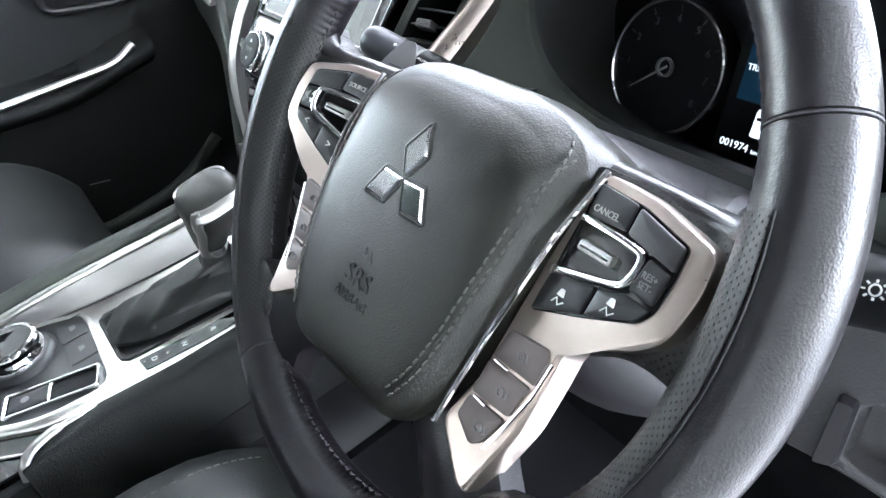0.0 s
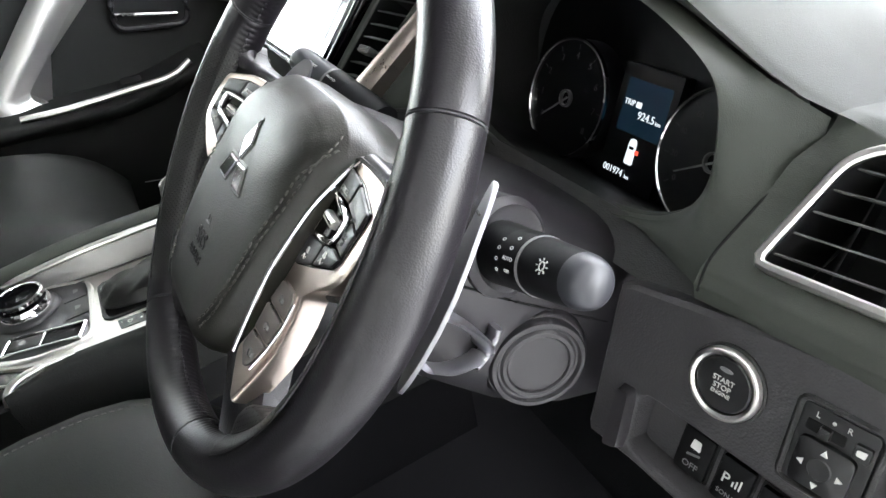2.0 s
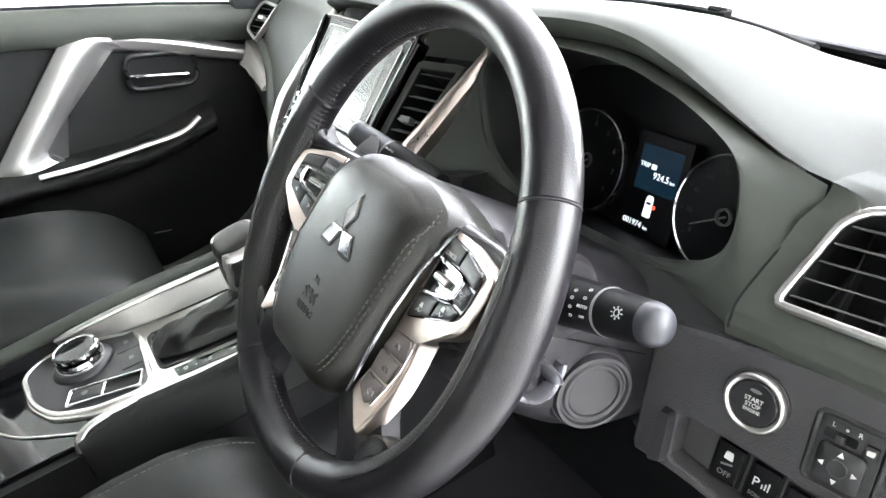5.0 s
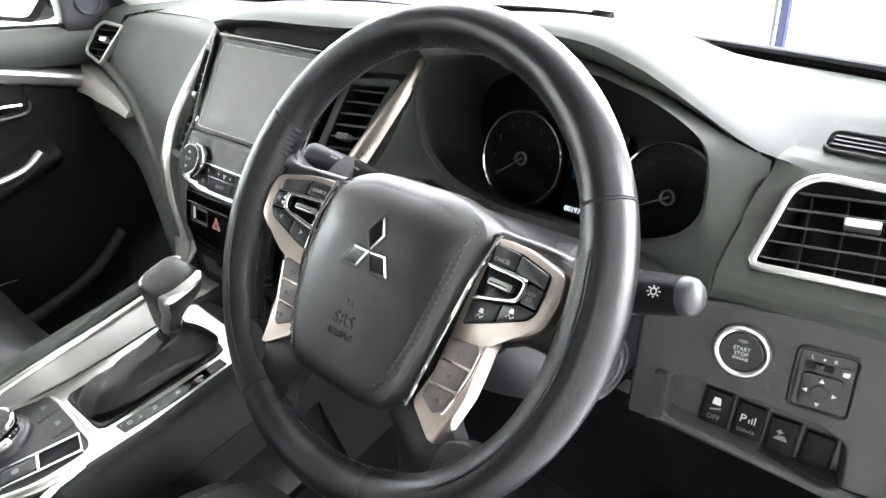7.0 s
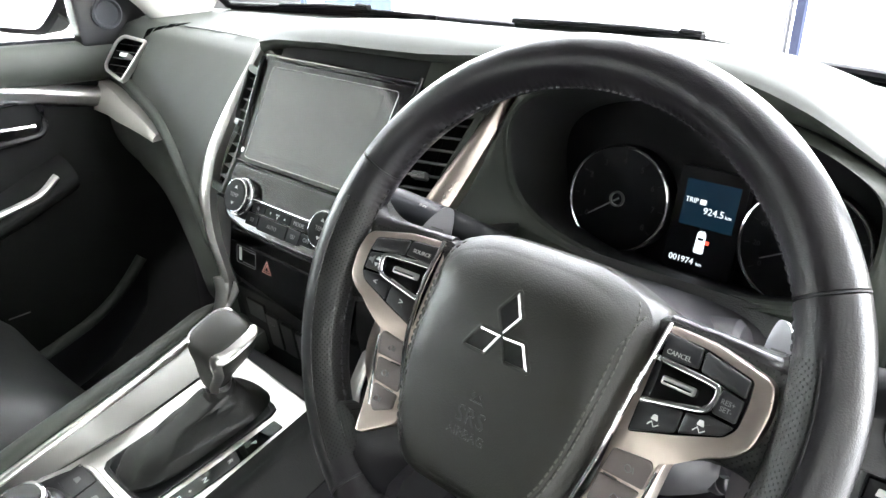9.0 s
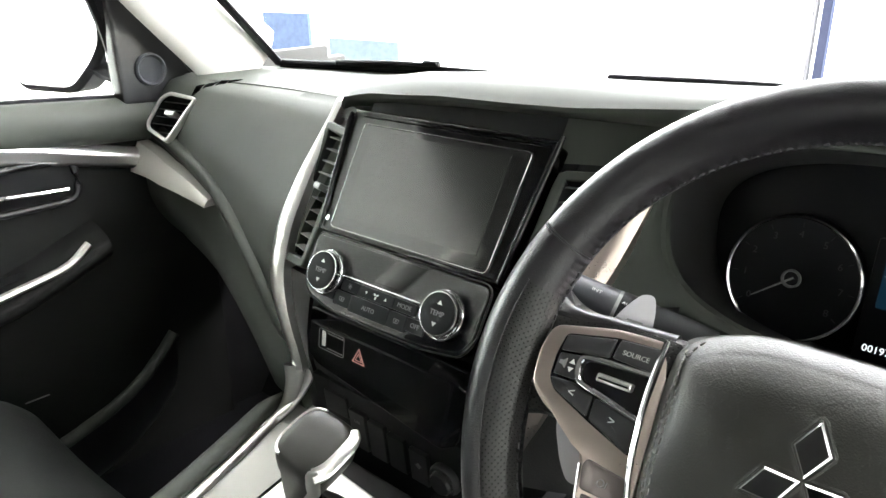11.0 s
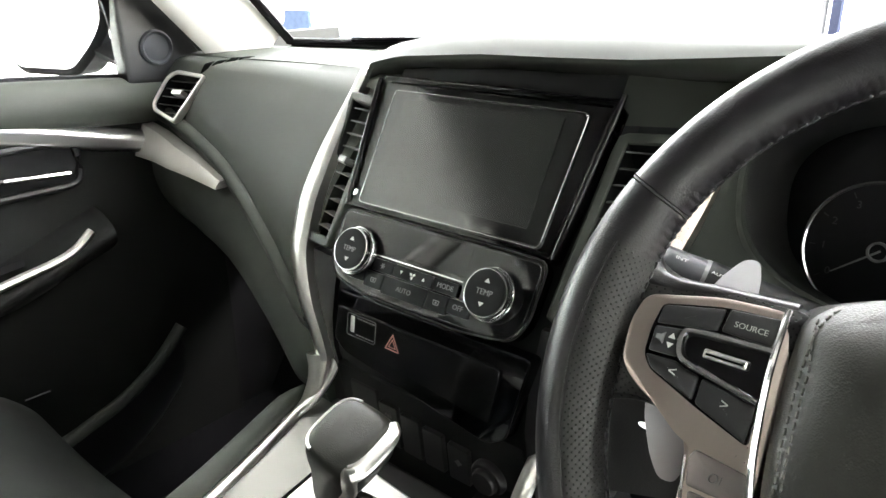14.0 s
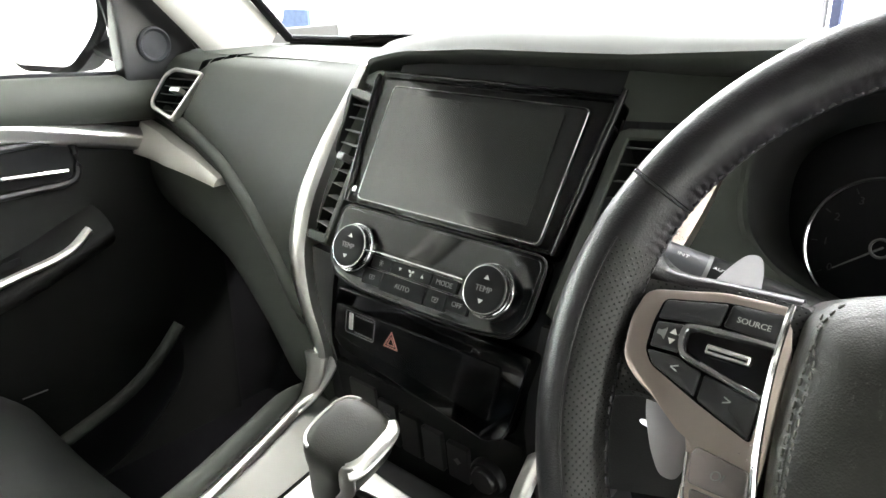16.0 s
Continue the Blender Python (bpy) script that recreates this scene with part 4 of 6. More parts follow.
# the highlight along the panel's edge, laid on as a thin metal ring
part("edge_line", ring_plate(inset(ac_out, 0.0030), inset(ac_out, 0.0037), 0.001, 0.0028, 0.0002), DARKCHROME, climate, "fine highlight round the face, drawn as a dim chrome ring")
part("display_window", plate(rect(-0.056, 0.006, 0.046, 0.033, 0.003), 0.001, 0.0030, 0.0004), PIANO, climate, "dark clock and climate window")
for x in (-0.078, 0.077):
    part("dial_base", lathe([(0.0235, 0.001), (0.0235, 0.004), (0.022, 0.0065)], 40), PIANO, climate).location = (x, 0, 0)
    part("dial_ring", rings([[(x + q * math.cos(a), q * math.sin(a), h) for a in span(0, 2 * math.pi, 49)[:-1]] for q, h in ((0.0232, 0.003), (0.0230, 0.0075), (0.0222, 0.0090), (0.0212, 0.0088), (0.0207, 0.0060))]), CHROME, climate, "bright chrome ring round the dial")
    dial = part("dial", lathe([(0.0206, 0.003), (0.0206, 0.0135), (0.0200, 0.0150), (0.0188, 0.0152)], 40), DIMCHROME, climate, "round dial with a chrome rim")
    dial.location = (x, 0, 0)
    part("dial_cap", lathe([(0.0188, 0.0140), (0.0188, 0.0158), (0.0172, 0.0166), (0.008, 0.0160), (0.0, 0.0158)], 36), STALK, dial)
    words("TEMP", 0.0066, Matrix.Translation((0, 0, 0.0164)), GREYPRINT, dial)
    part("arrow_up", plate([(-0.0025, 0.008), (0.0025, 0.008), (0, 0.0115)], 0.0158, 0.0166, 0.0001), PRINT, dial)
    part("arrow_down", plate([(-0.0025, -0.008), (0, -0.0115), (0.0025, -0.008)], 0.0158, 0.0166, 0.0001), PRINT, dial)
keys = [(-0.055, -0.031, -0.0115, -0.0005, ""), (-0.030, 0.016, -0.0115, -0.0005, ""), (0.017, 0.044, -0.0115, -0.0005, "MODE"),
        (-0.083, -0.061, -0.0245, -0.0130, ""), (-0.060, -0.038, -0.0275, -0.0130, ""), (-0.037, 0.014, -0.0290, -0.0130, "AUTO"), (0.015, 0.037, -0.0285, -0.0130, ""), (0.038, 0.060, -0.0255, -0.0130, "OFF")]
for x0, x1, y0, y1, word in keys:
    key = part("key", plate(rect(x0, y0, x1, y1, 0.0015), 0.001, 0.0046, 0.0008), STALK, climate)
    c = ((x0 + x1) / 2, (y0 + y1) / 2)
    if word:
        words(word, 0.0062, Matrix.Translation((*c, 0.0047)), GREYPRINT, key)
    elif x1 - x0 > 0.04:
        part("arrow_down", plate([(c[0] - 0.0145, c[1] + 0.0014), (c[0] - 0.0130, c[1] - 0.0014), (c[0] - 0.0115, c[1] + 0.0014)], 0.004, 0.0048, 0.0001), PRINT, key)
        part("arrow_up", plate([(c[0] + 0.0115, c[1] - 0.0014), (c[0] + 0.0145, c[1] - 0.0014), (c[0] + 0.0130, c[1] + 0.0014)], 0.004, 0.0048, 0.0001), PRINT, key)
        for q in (30, 150, 270):
            bm = plate(ell(0.0016, 0.0010, 10, 0.0020, 0), 0.004, 0.0048, 0.0001)
            bm.transform(Matrix.Translation((*c, 0)) @ Matrix.Rotation(radians(q), 4, "Z"))
            part("fan_mark", bm, PRINT, key)
    elif y1 > -0.005:
        for q in (0, 60, 120):
            bm = box(-0.0028, 0.0028, -0.0003, 0.0003, 0.004, 0.0048, 0.0001)
            bm.transform(Matrix.Translation((*c, 0)) @ Matrix.Rotation(radians(q), 4, "Z"))
            part("symbol", bm, GREYPRINT, key)
    else:
        o = rp([(c[0] - 0.0036, c[1] + 0.0020), (c[0] - 0.0028, c[1] - 0.0022), (c[0] + 0.0028, c[1] - 0.0022), (c[0] + 0.0036, c[1] + 0.0020)], 0.0008, 3)
        part("symbol", ring_plate(o, inset(o, 0.0006), 0.004, 0.0048, 0.0001), GREYPRINT, key)
        part("symbol", plate(ell(0.0010, 0.0010, 8, c[0], c[1]), 0.004, 0.0048, 0.0001), GREYPRINT, key)
part("line", box(-0.056, 0.046, 0.0015, 0.0030, 0.001, 0.0040, 0.0003), DIMCHROME, climate)

HZ = axes((0, -0.1085, 0.655), (1, 0, 0), (0, 0.010, 0.06))
lower = thing("lower_fascia", "gloss black fascia with hazard button and card slot", "control panel", HZ)
lo_out = rp([(-0.100, -0.016), (-0.085, -0.026), (0.090, -0.050), (0.108, -0.040), (0.124, 0.034), (-0.096, 0.034)], 0.006)
part("face", plate(lo_out, -0.015, 0.0, 0.002), PIANO, lower, "gloss black face")
strip = part("switch_strip", plate(rp([(-0.093, 0.018), (-0.092, -0.012), (0.092, -0.030), (0.098, 0.018)], 0.003), -0.004, 0.0022, 0.0006), mat("satin_black", (0.004, 0.004, 0.0045), 0.18, spec=0.4), lower)
fr = rect(-0.079, -0.006, -0.041, 0.016, 0.003)
part("airbag_lamp", ring_plate(fr, inset(fr, 0.0007), 0.001, 0.0026, 0.0001), GREYPRINT, strip, "outlined warning lamp window")
part("lamp_bar", plate(rect(-0.074, -0.002, -0.069, 0.014, 0.001), 0.001, 0.0027, 0.0001), PRINT, strip)
for k in (0.013, -0.003):
    for j in range(6):
        part("small_print", plate(rect(-0.066 + j * 0.004, k - 0.0006, -0.063 + j * 0.004, k + 0.0006, 0.0001, 1), 0.001, 0.0025, 0.0001), GREYPRINT, strip)
tri_o = rp([(-0.0285, -0.004), (-0.0105, -0.004), (-0.0195, 0.012)], 0.001, 2)
tri_i = rp([(-0.0267, -0.0029), (-0.0123, -0.0029), (-0.0195, 0.0099)], 0.0008, 2)
part("hazard_mark", ring_plate(tri_o, tri_i, 0.001, 0.0028, 0.0001), REDPRINT, strip, "red warning triangle")
part("hazard_core", ring_plate(rp([(-0.0245, -0.0016), (-0.0145, -0.0016), (-0.0195, 0.0072)], 0.0006, 2), rp([(-0.0231, -0.0008), (-0.0159, -0.0008), (-0.0195, 0.0055)], 0.0005, 2), 0.001, 0.0027, 0.0001), REDPRINT, strip)

LS = axes((0, -0.097, 0.560), (1, 0, 0), (0, -0.10, 1))
bay = thing("switch_bay", "dark recessed row of blank switches and a power socket", "control panel", LS)
part("back", plate(rp([(-0.105, -0.065), (0.108, -0.065), (0.115, 0.042), (-0.112, 0.042)], 0.004), -0.02, -0.002), RUBBER, bay)
part("slot_cover", plate(rect(-0.092, 0.004, -0.056, 0.030, 0.002), -0.003, 0.001), PLASTIC, bay)
for k, x in enumerate((-0.040, -0.012, 0.016, 0.046)):
    sw = part("switch", plate(rect(x - 0.012, -0.026, x + 0.012, 0.022 - k * 0.003, 0.002), -0.003, 0.003, 0.001), BUTTON, bay)
    if k == 0:
        words("ON", 0.0055, Matrix.Translation((x, 0.010, 0.0031)), GREYPRINT, sw)
    if k == 3:
        part("fan_mark", plate(ell(0.0045, 0.0045, 10, x, -0.004, 0.8), 0.002, 0.0033, 0.0001), GREYPRINT, sw)
socket = part("socket", lathe([(0.018, -0.004), (0.018, 0.002), (0.016, 0.005), (0.0135, 0.0055), (0.0125, 0.002)], 32), PLASTIC, bay, "round twelve-volt power socket")
socket.location = (0.078, -0.006, 0)
part("socket_cap", lathe([(0.0125, 0.0), (0.0125, 0.008), (0.011, 0.010), (0.0, 0.0098)], 28), BUTTON, socket)

# ---- instruments ----
IC = axes((0.390, 0.108, 0.753), (1, 0, 0), (0, 0.013, 0.053))
cluster = thing("instrument_cluster", "black instrument cluster with two dials and a lit trip display", "instrument cluster", IC)
part("face", plate(ell(0.168, 0.100, 56, -0.007, 0.030, 2.7), -0.030, -0.021), GAUGE, cluster)
for k, (x, y, r) in enumerate(((-0.089, 0.002, 0.0545), (0.092, 0.000, 0.0545))):
    gauge = part("gauge_face", lathe([(r, -0.022), (r, 0.0), (r - 0.003, 0.0008), (0, 0.0006)], 56), GAUGE, cluster)
    gauge.location = (x, y, 0)
    part("gauge_ring", rings([[(q * math.cos(a), q * math.sin(a), h) for a in span(0, 2 * math.pi, 73)[:-1]] for q, h in ((r + 0.0005, 0.0), (r + 0.0005, 0.004), (r - 0.0010, 0.0046), (r - 0.0022, 0.0036), (r - 0.0026, 0.001))]), CHROME, gauge, "bright ring round the dial")
    for j in range(9 if k == 0 else 10):
        a = radians(215 - j * (250 / (8 if k == 0 else 9)))
        t = box(-0.0045, 0.0, -0.0004, 0.0004, 0.0005, 0.0012, 0.0001)
        t.transform(pose((r - 0.005) * math.cos(a), (r - 0.005) * math.sin(a), 0, 0, 0, math.degrees(a)))
        part("tick", t, mat("dim_tick", (0.03, 0.03, 0.032), 0.8, spec=0.1) if j == 0 and k == 0 else bpy.data.materials["dim_tick"], gauge)
        if j < 9:
            word = str(j) if k == 0 else str(j * 20)
            words(word, 0.0085 if k == 0 else 0.0068, Matrix.Translation(((r - 0.0155) * math.cos(a), (r - 0.0155) * math.sin(a), 0.001)), mat("dim_print", (0.045, 0.045, 0.047), 0.8, spec=0.1) if j == 0 else bpy.data.materials["dim_print"], gauge)
    a = radians(217 if k == 0 else 208)
    t = plate([(-0.002, -0.0009), (0.037, -0.0005), (0.037, 0.0005), (-0.002, 0.0009)], 0.002, 0.003, 0.0002)
    t.transform(pose(0, 0, 0, 0, 0, math.degrees(a)))
    part("needle", t, GREYPRINT, gauge)
    part("hub", rings([[(q * math.cos(b), q * math.sin(b), h) for b in span(0, 2 * math.pi, 29)[:-1]] for q, h in ((0.0080, 0.001), (0.0080, 0.0045), (0.0070, 0.005), (0.0062, 0.0045), (0.0062, 0.001))]), SLAT, gauge, "thin grey hub ring")
trip = part("trip_display", plate(rect(-0.0340, -0.052, 0.0340, 0.050, 0.002), -0.012, -0.001), GAUGE, cluster, "lit colour trip display")
trip.location = (0.001, 0.0, -0.0062)
part("blue_field", plate(rect(-0.0255, -0.0065, 0.0265, 0.038, 0.001), -0.0015, -0.0007, 0.0001), LCDBLUE, trip)
words("TRIP", 0.0066, Matrix.Translation((-0.0170, 0.0180, 0.0)), LCD, trip)
part("trip_mark", plate(rect(-0.0088, 0.0156, -0.0030, 0.0204, 0.0006), -0.001, 0.0002, 0.0001), LCD, trip)
words("924.5", 0.0092, Matrix.Translation((0.0060, 0.0100, 0.0)), LCD, trip)
words("km", 0.0050, Matrix.Translation((0.0205, 0.0088, 0.0)), LCD, trip)
words("001974", 0.0084, Matrix.Translation((-0.0150, -0.0410, 0.0)), LCD, trip)
words("km", 0.0046, Matrix.Translation((0.0032, -0.0420, 0.0)), LCD, trip)
part("car_symbol", plate(rp([(-0.0050, -0.0315), (0.0045, -0.0315), (0.0040, -0.0130), (0.0026, -0.0095), (-0.0031, -0.0095), (-0.0045, -0.0130)], 0.002), -0.001, 0.0002, 0.0001), LCD, trip, "white car seen from above")
part("car_window", plate(rect(-0.0030, -0.0185, 0.0025, -0.0160, 0.0005), 0.0, 0.0004, 0.0001), GAUGE, trip)
part("door_mark", plate(rect(0.0047, -0.0215, 0.0080, -0.0180, 0.0005), -0.001, 0.0003, 0.0001), LCDRED, trip)


# ---- steering wheel ----
TI = radians(29.2)
WM = axes((0.3995, -0.193, 0.783), (1, 0, 0), (0, math.sin(TI), math.cos(TI)))
wheel = thing("steering_wheel", "black leather steering wheel with silver spokes and switches", "steering wheel", WM)
RM = 0.1815


def rim_loop(a, shrink=0.0, n=28, lace=True):
    """The rim's section at the angle a, thicker at the thumb grips."""
    g = math.exp(-((math.degrees(a) - 0 + 180) % 360 - 180) ** 2 / 500) + math.exp(-((math.degrees(a) - 180 + 180) % 360 - 180) ** 2 / 500)
    out = []
    for j in range(n):
        p = 2 * math.pi * j / n
        cr, cw = math.cos(p), math.sin(p)
        rr = 0.0172 + (0.006 * g if cr < 0 else 0.0)
        if lace and cr < -0.82:
            rr += 0.0011 * abs(math.sin(a * 112)) * ((-cr - 0.82) / 0.18) ** 2.5
        ww = 0.0182 + 0.0015 * g
        q = RM + (rr - shrink) * cr
        out.append((q * math.cos(a), q * math.sin(a), (ww - shrink) * cw))
    return out


def rim_piece(name, a0, a1, material, label=""):
    k = max(6, int((a1 - a0) / 0.4))
    loops = []
    for i in range(k + 1):
        a = radians(a0 + (a1 - a0) * i / k)
        loops.append(rim_loop(a, 0.0))
    lead, tail = rim_loop(radians(a0 - 0.02), 0.0022), rim_loop(radians(a1 + 0.02), 0.0022)
    e0, e1 = rim_loop(radians(a0 + 0.25), 0.0006), rim_loop(radians(a1 - 0.25), 0.0006)
    loops = [lead, e0] + loops[1:-1] + [e1, tail]
    bm = rings(loops, cap0=True, cap1=True)
    uv = bm.loops.layers.uv.new("uv")
    for f in bm.faces:
        for lp in f.loops:
            c = lp.vert.co
            a = math.atan2(c.y, c.x) % (2 * math.pi)
            p = math.atan2(c.z, math.hypot(c.x, c.y) - RM) % (2 * math.pi)
            lp[uv].uv = (a * RM / 0.0028, p * 0.0185 / 0.0028)
    return part(name, bm, material, wheel, label)


rim_piece("rim_top", 26, 154, LEATHER, "smooth leather upper rim")
rim_piece("rim_left", 154, 238, LEATHER)
rim_piece("rim_bottom", 238, 287, LEATHER)
rim_piece("rim_right", 287, 386, LEATHER)


def patch(a0, a1, p0, p1):
    """A raised leather grip on the inner side of the rim."""
    rows = []
    for a in span(radians(a0), radians(a1), 40):
        base = rim_loop(a, -0.0007, 44, False)
        rows.append([base[int(round(p)) % 44] for p in span(p0 / 360 * 44, p1 / 360 * 44, 13)])
    bm = rings(rows, closed=False)
    uv = bm.loops.layers.uv.new("uv")
    for f in bm.faces:
        for lp in f.loops:
            c = lp.vert.co
            a = math.atan2(c.y, c.x) % (2 * math.pi)
            p = math.atan2(c.z, math.hypot(c.x, c.y) - RM) % (2 * math.pi)
            q1, q2 = a * RM / 0.0041, p * 0.0215 / 0.0041
            lp[uv].uv = (q1 + q2, q1 - q2)
    return bm


part("perforated_grip", patch(164, 232, 104, 262), PERFO, wheel, "perforated leather grip")
part("perforated_grip", patch(308, 376, 104, 262), PERFO, wheel, "perforated leather grip")
for a0, a1 in ((28, 152), (156, 236), (240, 285), (289, 384)):
    arc = [rim_loop(a, -0.0006, 28, False)[14] for a in span(radians(a0), radians(a1), 110)]
    stitches(arc, (0, 0, 0.6), 0.0038, 0.0020, 0.0011, wheel, DARKTHREAD)
for a0, a1 in ((164, 232), (308, 376)):
    line = [rim_loop(a, -0.0008, 88, False)[25] for a in span(radians(a0), radians(a1), 40)]
    part("seam", tube(line, 0.0006, 6), LEATHER, wheel)
for a in (26, 154, 238, 287):
    lp = rim_loop(radians(a), 0.0004, 40, False)
    part("seam", tube(lp, 0.0007, 5, closed=True, side=(math.cos(radians(a + 90)), math.sin(radians(a + 90)), 0)), DARKTHREAD, wheel)


# leather frame behind the trims
part("hub_frame", dome(rp([(-0.080, 0.036), (-0.072, -0.070), (-0.040, -0.112), (0.040, -0.112), (0.072, -0.070), (0.080, 0.036), (0.05, 0.046), (-0.05, 0.046)], 0.02), -0.045, -0.006, 0.002, 0.006), PLASTIC, wheel)
for s in (-1, 1):
    bm = dome(rp([(s * 0.075, 0.042), (s * 0.150, 0.042), (s * 0.172, 0.058), (s * 0.176, 0.0), (s * 0.171, -0.034), (s * 0.160, -0.030), (s * 0.148, -0.026), (s * 0.130, -0.026), (s * 0.112, -0.036), (s * 0.075, -0.045)][::-s], 0.010), -0.022, -0.001, 0.001, 0.008)
    uv = bm.loops.layers.uv.new("uv")
    for f in bm.faces:
        for lp in f.loops:
            q1, q2 = lp.vert.co.x / 0.0041, lp.vert.co.y / 0.0041
            lp[uv].uv = (q1 + q2, q1 - q2)
    part("spoke", bm, PERFO, wheel, "perforated leather side spoke")
    part("spoke_top", tube(spline([(s * 0.085, 0.038, -0.010), (s * 0.120, 0.037, -0.009), (s * 0.148, 0.036, -0.007), (s * 0.162, 0.044, -0.004), (s * 0.170, 0.056, 0.0)], 5), [0.006] * 12 + [0.007, 0.008, 0.009, 0.010, 0.011, 0.012, 0.012, 0.012, 0.012], 12, flat=1.1), LEATHER, wheel, "smooth leather over the spoke")
    part("lower_spoke", rings([[(s * (c + h * x), v, w + up) for x, w in ((-1, -0.018), (-0.95, -0.004), (-0.6, 0.001), (0, 0.002), (0.6, 0.001), (0.95, -0.004), (1, -0.018))] for c, h, v, up in ((0.046, 0.036, -0.075, -0.002), (0.062, 0.040, -0.098, 0.003), (0.0885, 0.036, -0.118, 0.006), (0.0910, 0.0265, -0.138, 0.004), (0.0920, 0.0230, -0.158, 0.000))], cap0=True, cap1=True), LEATHER, wheel, "leather lower spoke")
    low = dome(rp([(s * x, y) for x, y in ((0.0985, -0.1190), (0.1060, -0.1060), (0.1220, -0.1000), (0.1360, -0.1030), (0.1240, -0.1220), (0.1110, -0.1340), (0.1005, -0.1380))][::s], 0.005), -0.008, 0.0088, 0.0006, 0.004)
    uv = low.loops.layers.uv.new("uv")
    for f in low.faces:
        for lp in f.loops:
            q1, q2 = lp.vert.co.x / 0.0041, lp.vert.co.y / 0.0041
            lp[uv].uv = (q1 + q2, q1 - q2)
    part("spoke_patch", low, PERFO, wheel, "perforated leather below the trim")

# airbag cover
HALF = [(0.0, 0.0605), (0.036, 0.0578), (0.056, 0.0530), (0.072, 0.0455), (0.0805, 0.035), (0.0810, 0.012), (0.0775, -0.028), (0.0722, -0.060), (0.0640, -0.088), (0.048, -0.113), (0.0, -0.118)]
cover_line = rp([(-x, y) for x, y in HALF[1:-1]] + [(x, y) for x, y in HALF[1:-1]][::-1], 0.016, 4)
CC = (0.0, -0.028)


def cover_h(s, y):
    """The height at the share s of the way to the outline; the upper side falls away more gently."""
    up = min(1, max(0, (y - CC[1]) / 0.07))
    return 0.0262 - 0.0040 * s ** 2 - (0.0170 * s ** 16 * (1 - up) + 0.0240 * s ** 5 * up) - (0.09 - 0.03 * up) * (y - CC[1])


def cover_at(x, y, s):
    y = CC[1] + (y - CC[1]) * s
    return (CC[0] + (x - CC[0]) * s, y, cover_h(s, y))


def cover_z(x, y):
    """The cover's height over the point x, y."""
    d, best = Vector((x - CC[0], y - CC[1])), 1e9
    for a, b in zip(cover_line, cover_line[1:] + cover_line[:1]):
        a, e = Vector(a) - Vector(CC), Vector(b) - Vector(a)
        den = d.x * e.y - d.y * e.x
        if abs(den) > 1e-12:
            t, q = (a.x * e.y - a.y * e.x) / den, (a.x * d.y - a.y * d.x) / den
            if t > 0 and -1e-6 <= q <= 1 + 1e-6:
                best = min(best, t)
    return cover_h(1 / best, y)


def back_top(loop, k):
    """The loop with its upper corners drawn outwards, as flaps over the spokes."""
    out = []
    for x, y, w in loop:
        f = max(0, min(1, (y - 0.015) / 0.03))
        out.append((x + math.copysign(k * f * min(1, abs(x) / 0.08) ** 3, x), y, w))
    return out


loops = [back_top(at(inset(cover_line, 0.004), -0.046), 0.013), back_top(at(inset(cover_line, -0.0005), -0.024), 0.011), back_top([(x, y, -0.008 - 0.09 * (y - CC[1])) for x, y in inset(cover_line, -0.0006)], 0.004)]
for s in (0.996, 0.985, 0.97, 0.95, 0.93, 0.91, 0.885, 0.872, 0.859, 0.82, 0.76, 0.68, 0.58, 0.45, 0.3, 0.15):
    loops.append([cover_at(x, y, s) if s != 0.872 else tuple(Vector(cover_at(x, y, s)) - Vector((0, 0, 0.0005))) for x, y in cover_line])
part("airbag_cover", rings(loops, cap0=True, cap1=True), COVER, wheel, "padded leather-grained airbag cover")
SIDE = [(y, x) for x, y in HALF[::-1]]
for k, off in enumerate((0.893, 0.850)):
    for s in (-1, 1):
        line = []
        for y in span(-0.106, 0.047 - 0.006 * k, 70):
            q = off + (0.995 - off) * max(0, min(1, (y - 0.022 + 0.006 * k) / 0.026)) ** 2
            x, yy, w = cover_at(s * ip(y, SIDE), y, q)
            line.append((x, yy, w + 0.0010))
        stitches(line, (0, 0, 0.5), 0.0034, 0.0018, 0.0007, wheel, COVERTHREAD)
# emblem: three plain bright lozenges
EC = Vector((0.0, -0.0025))
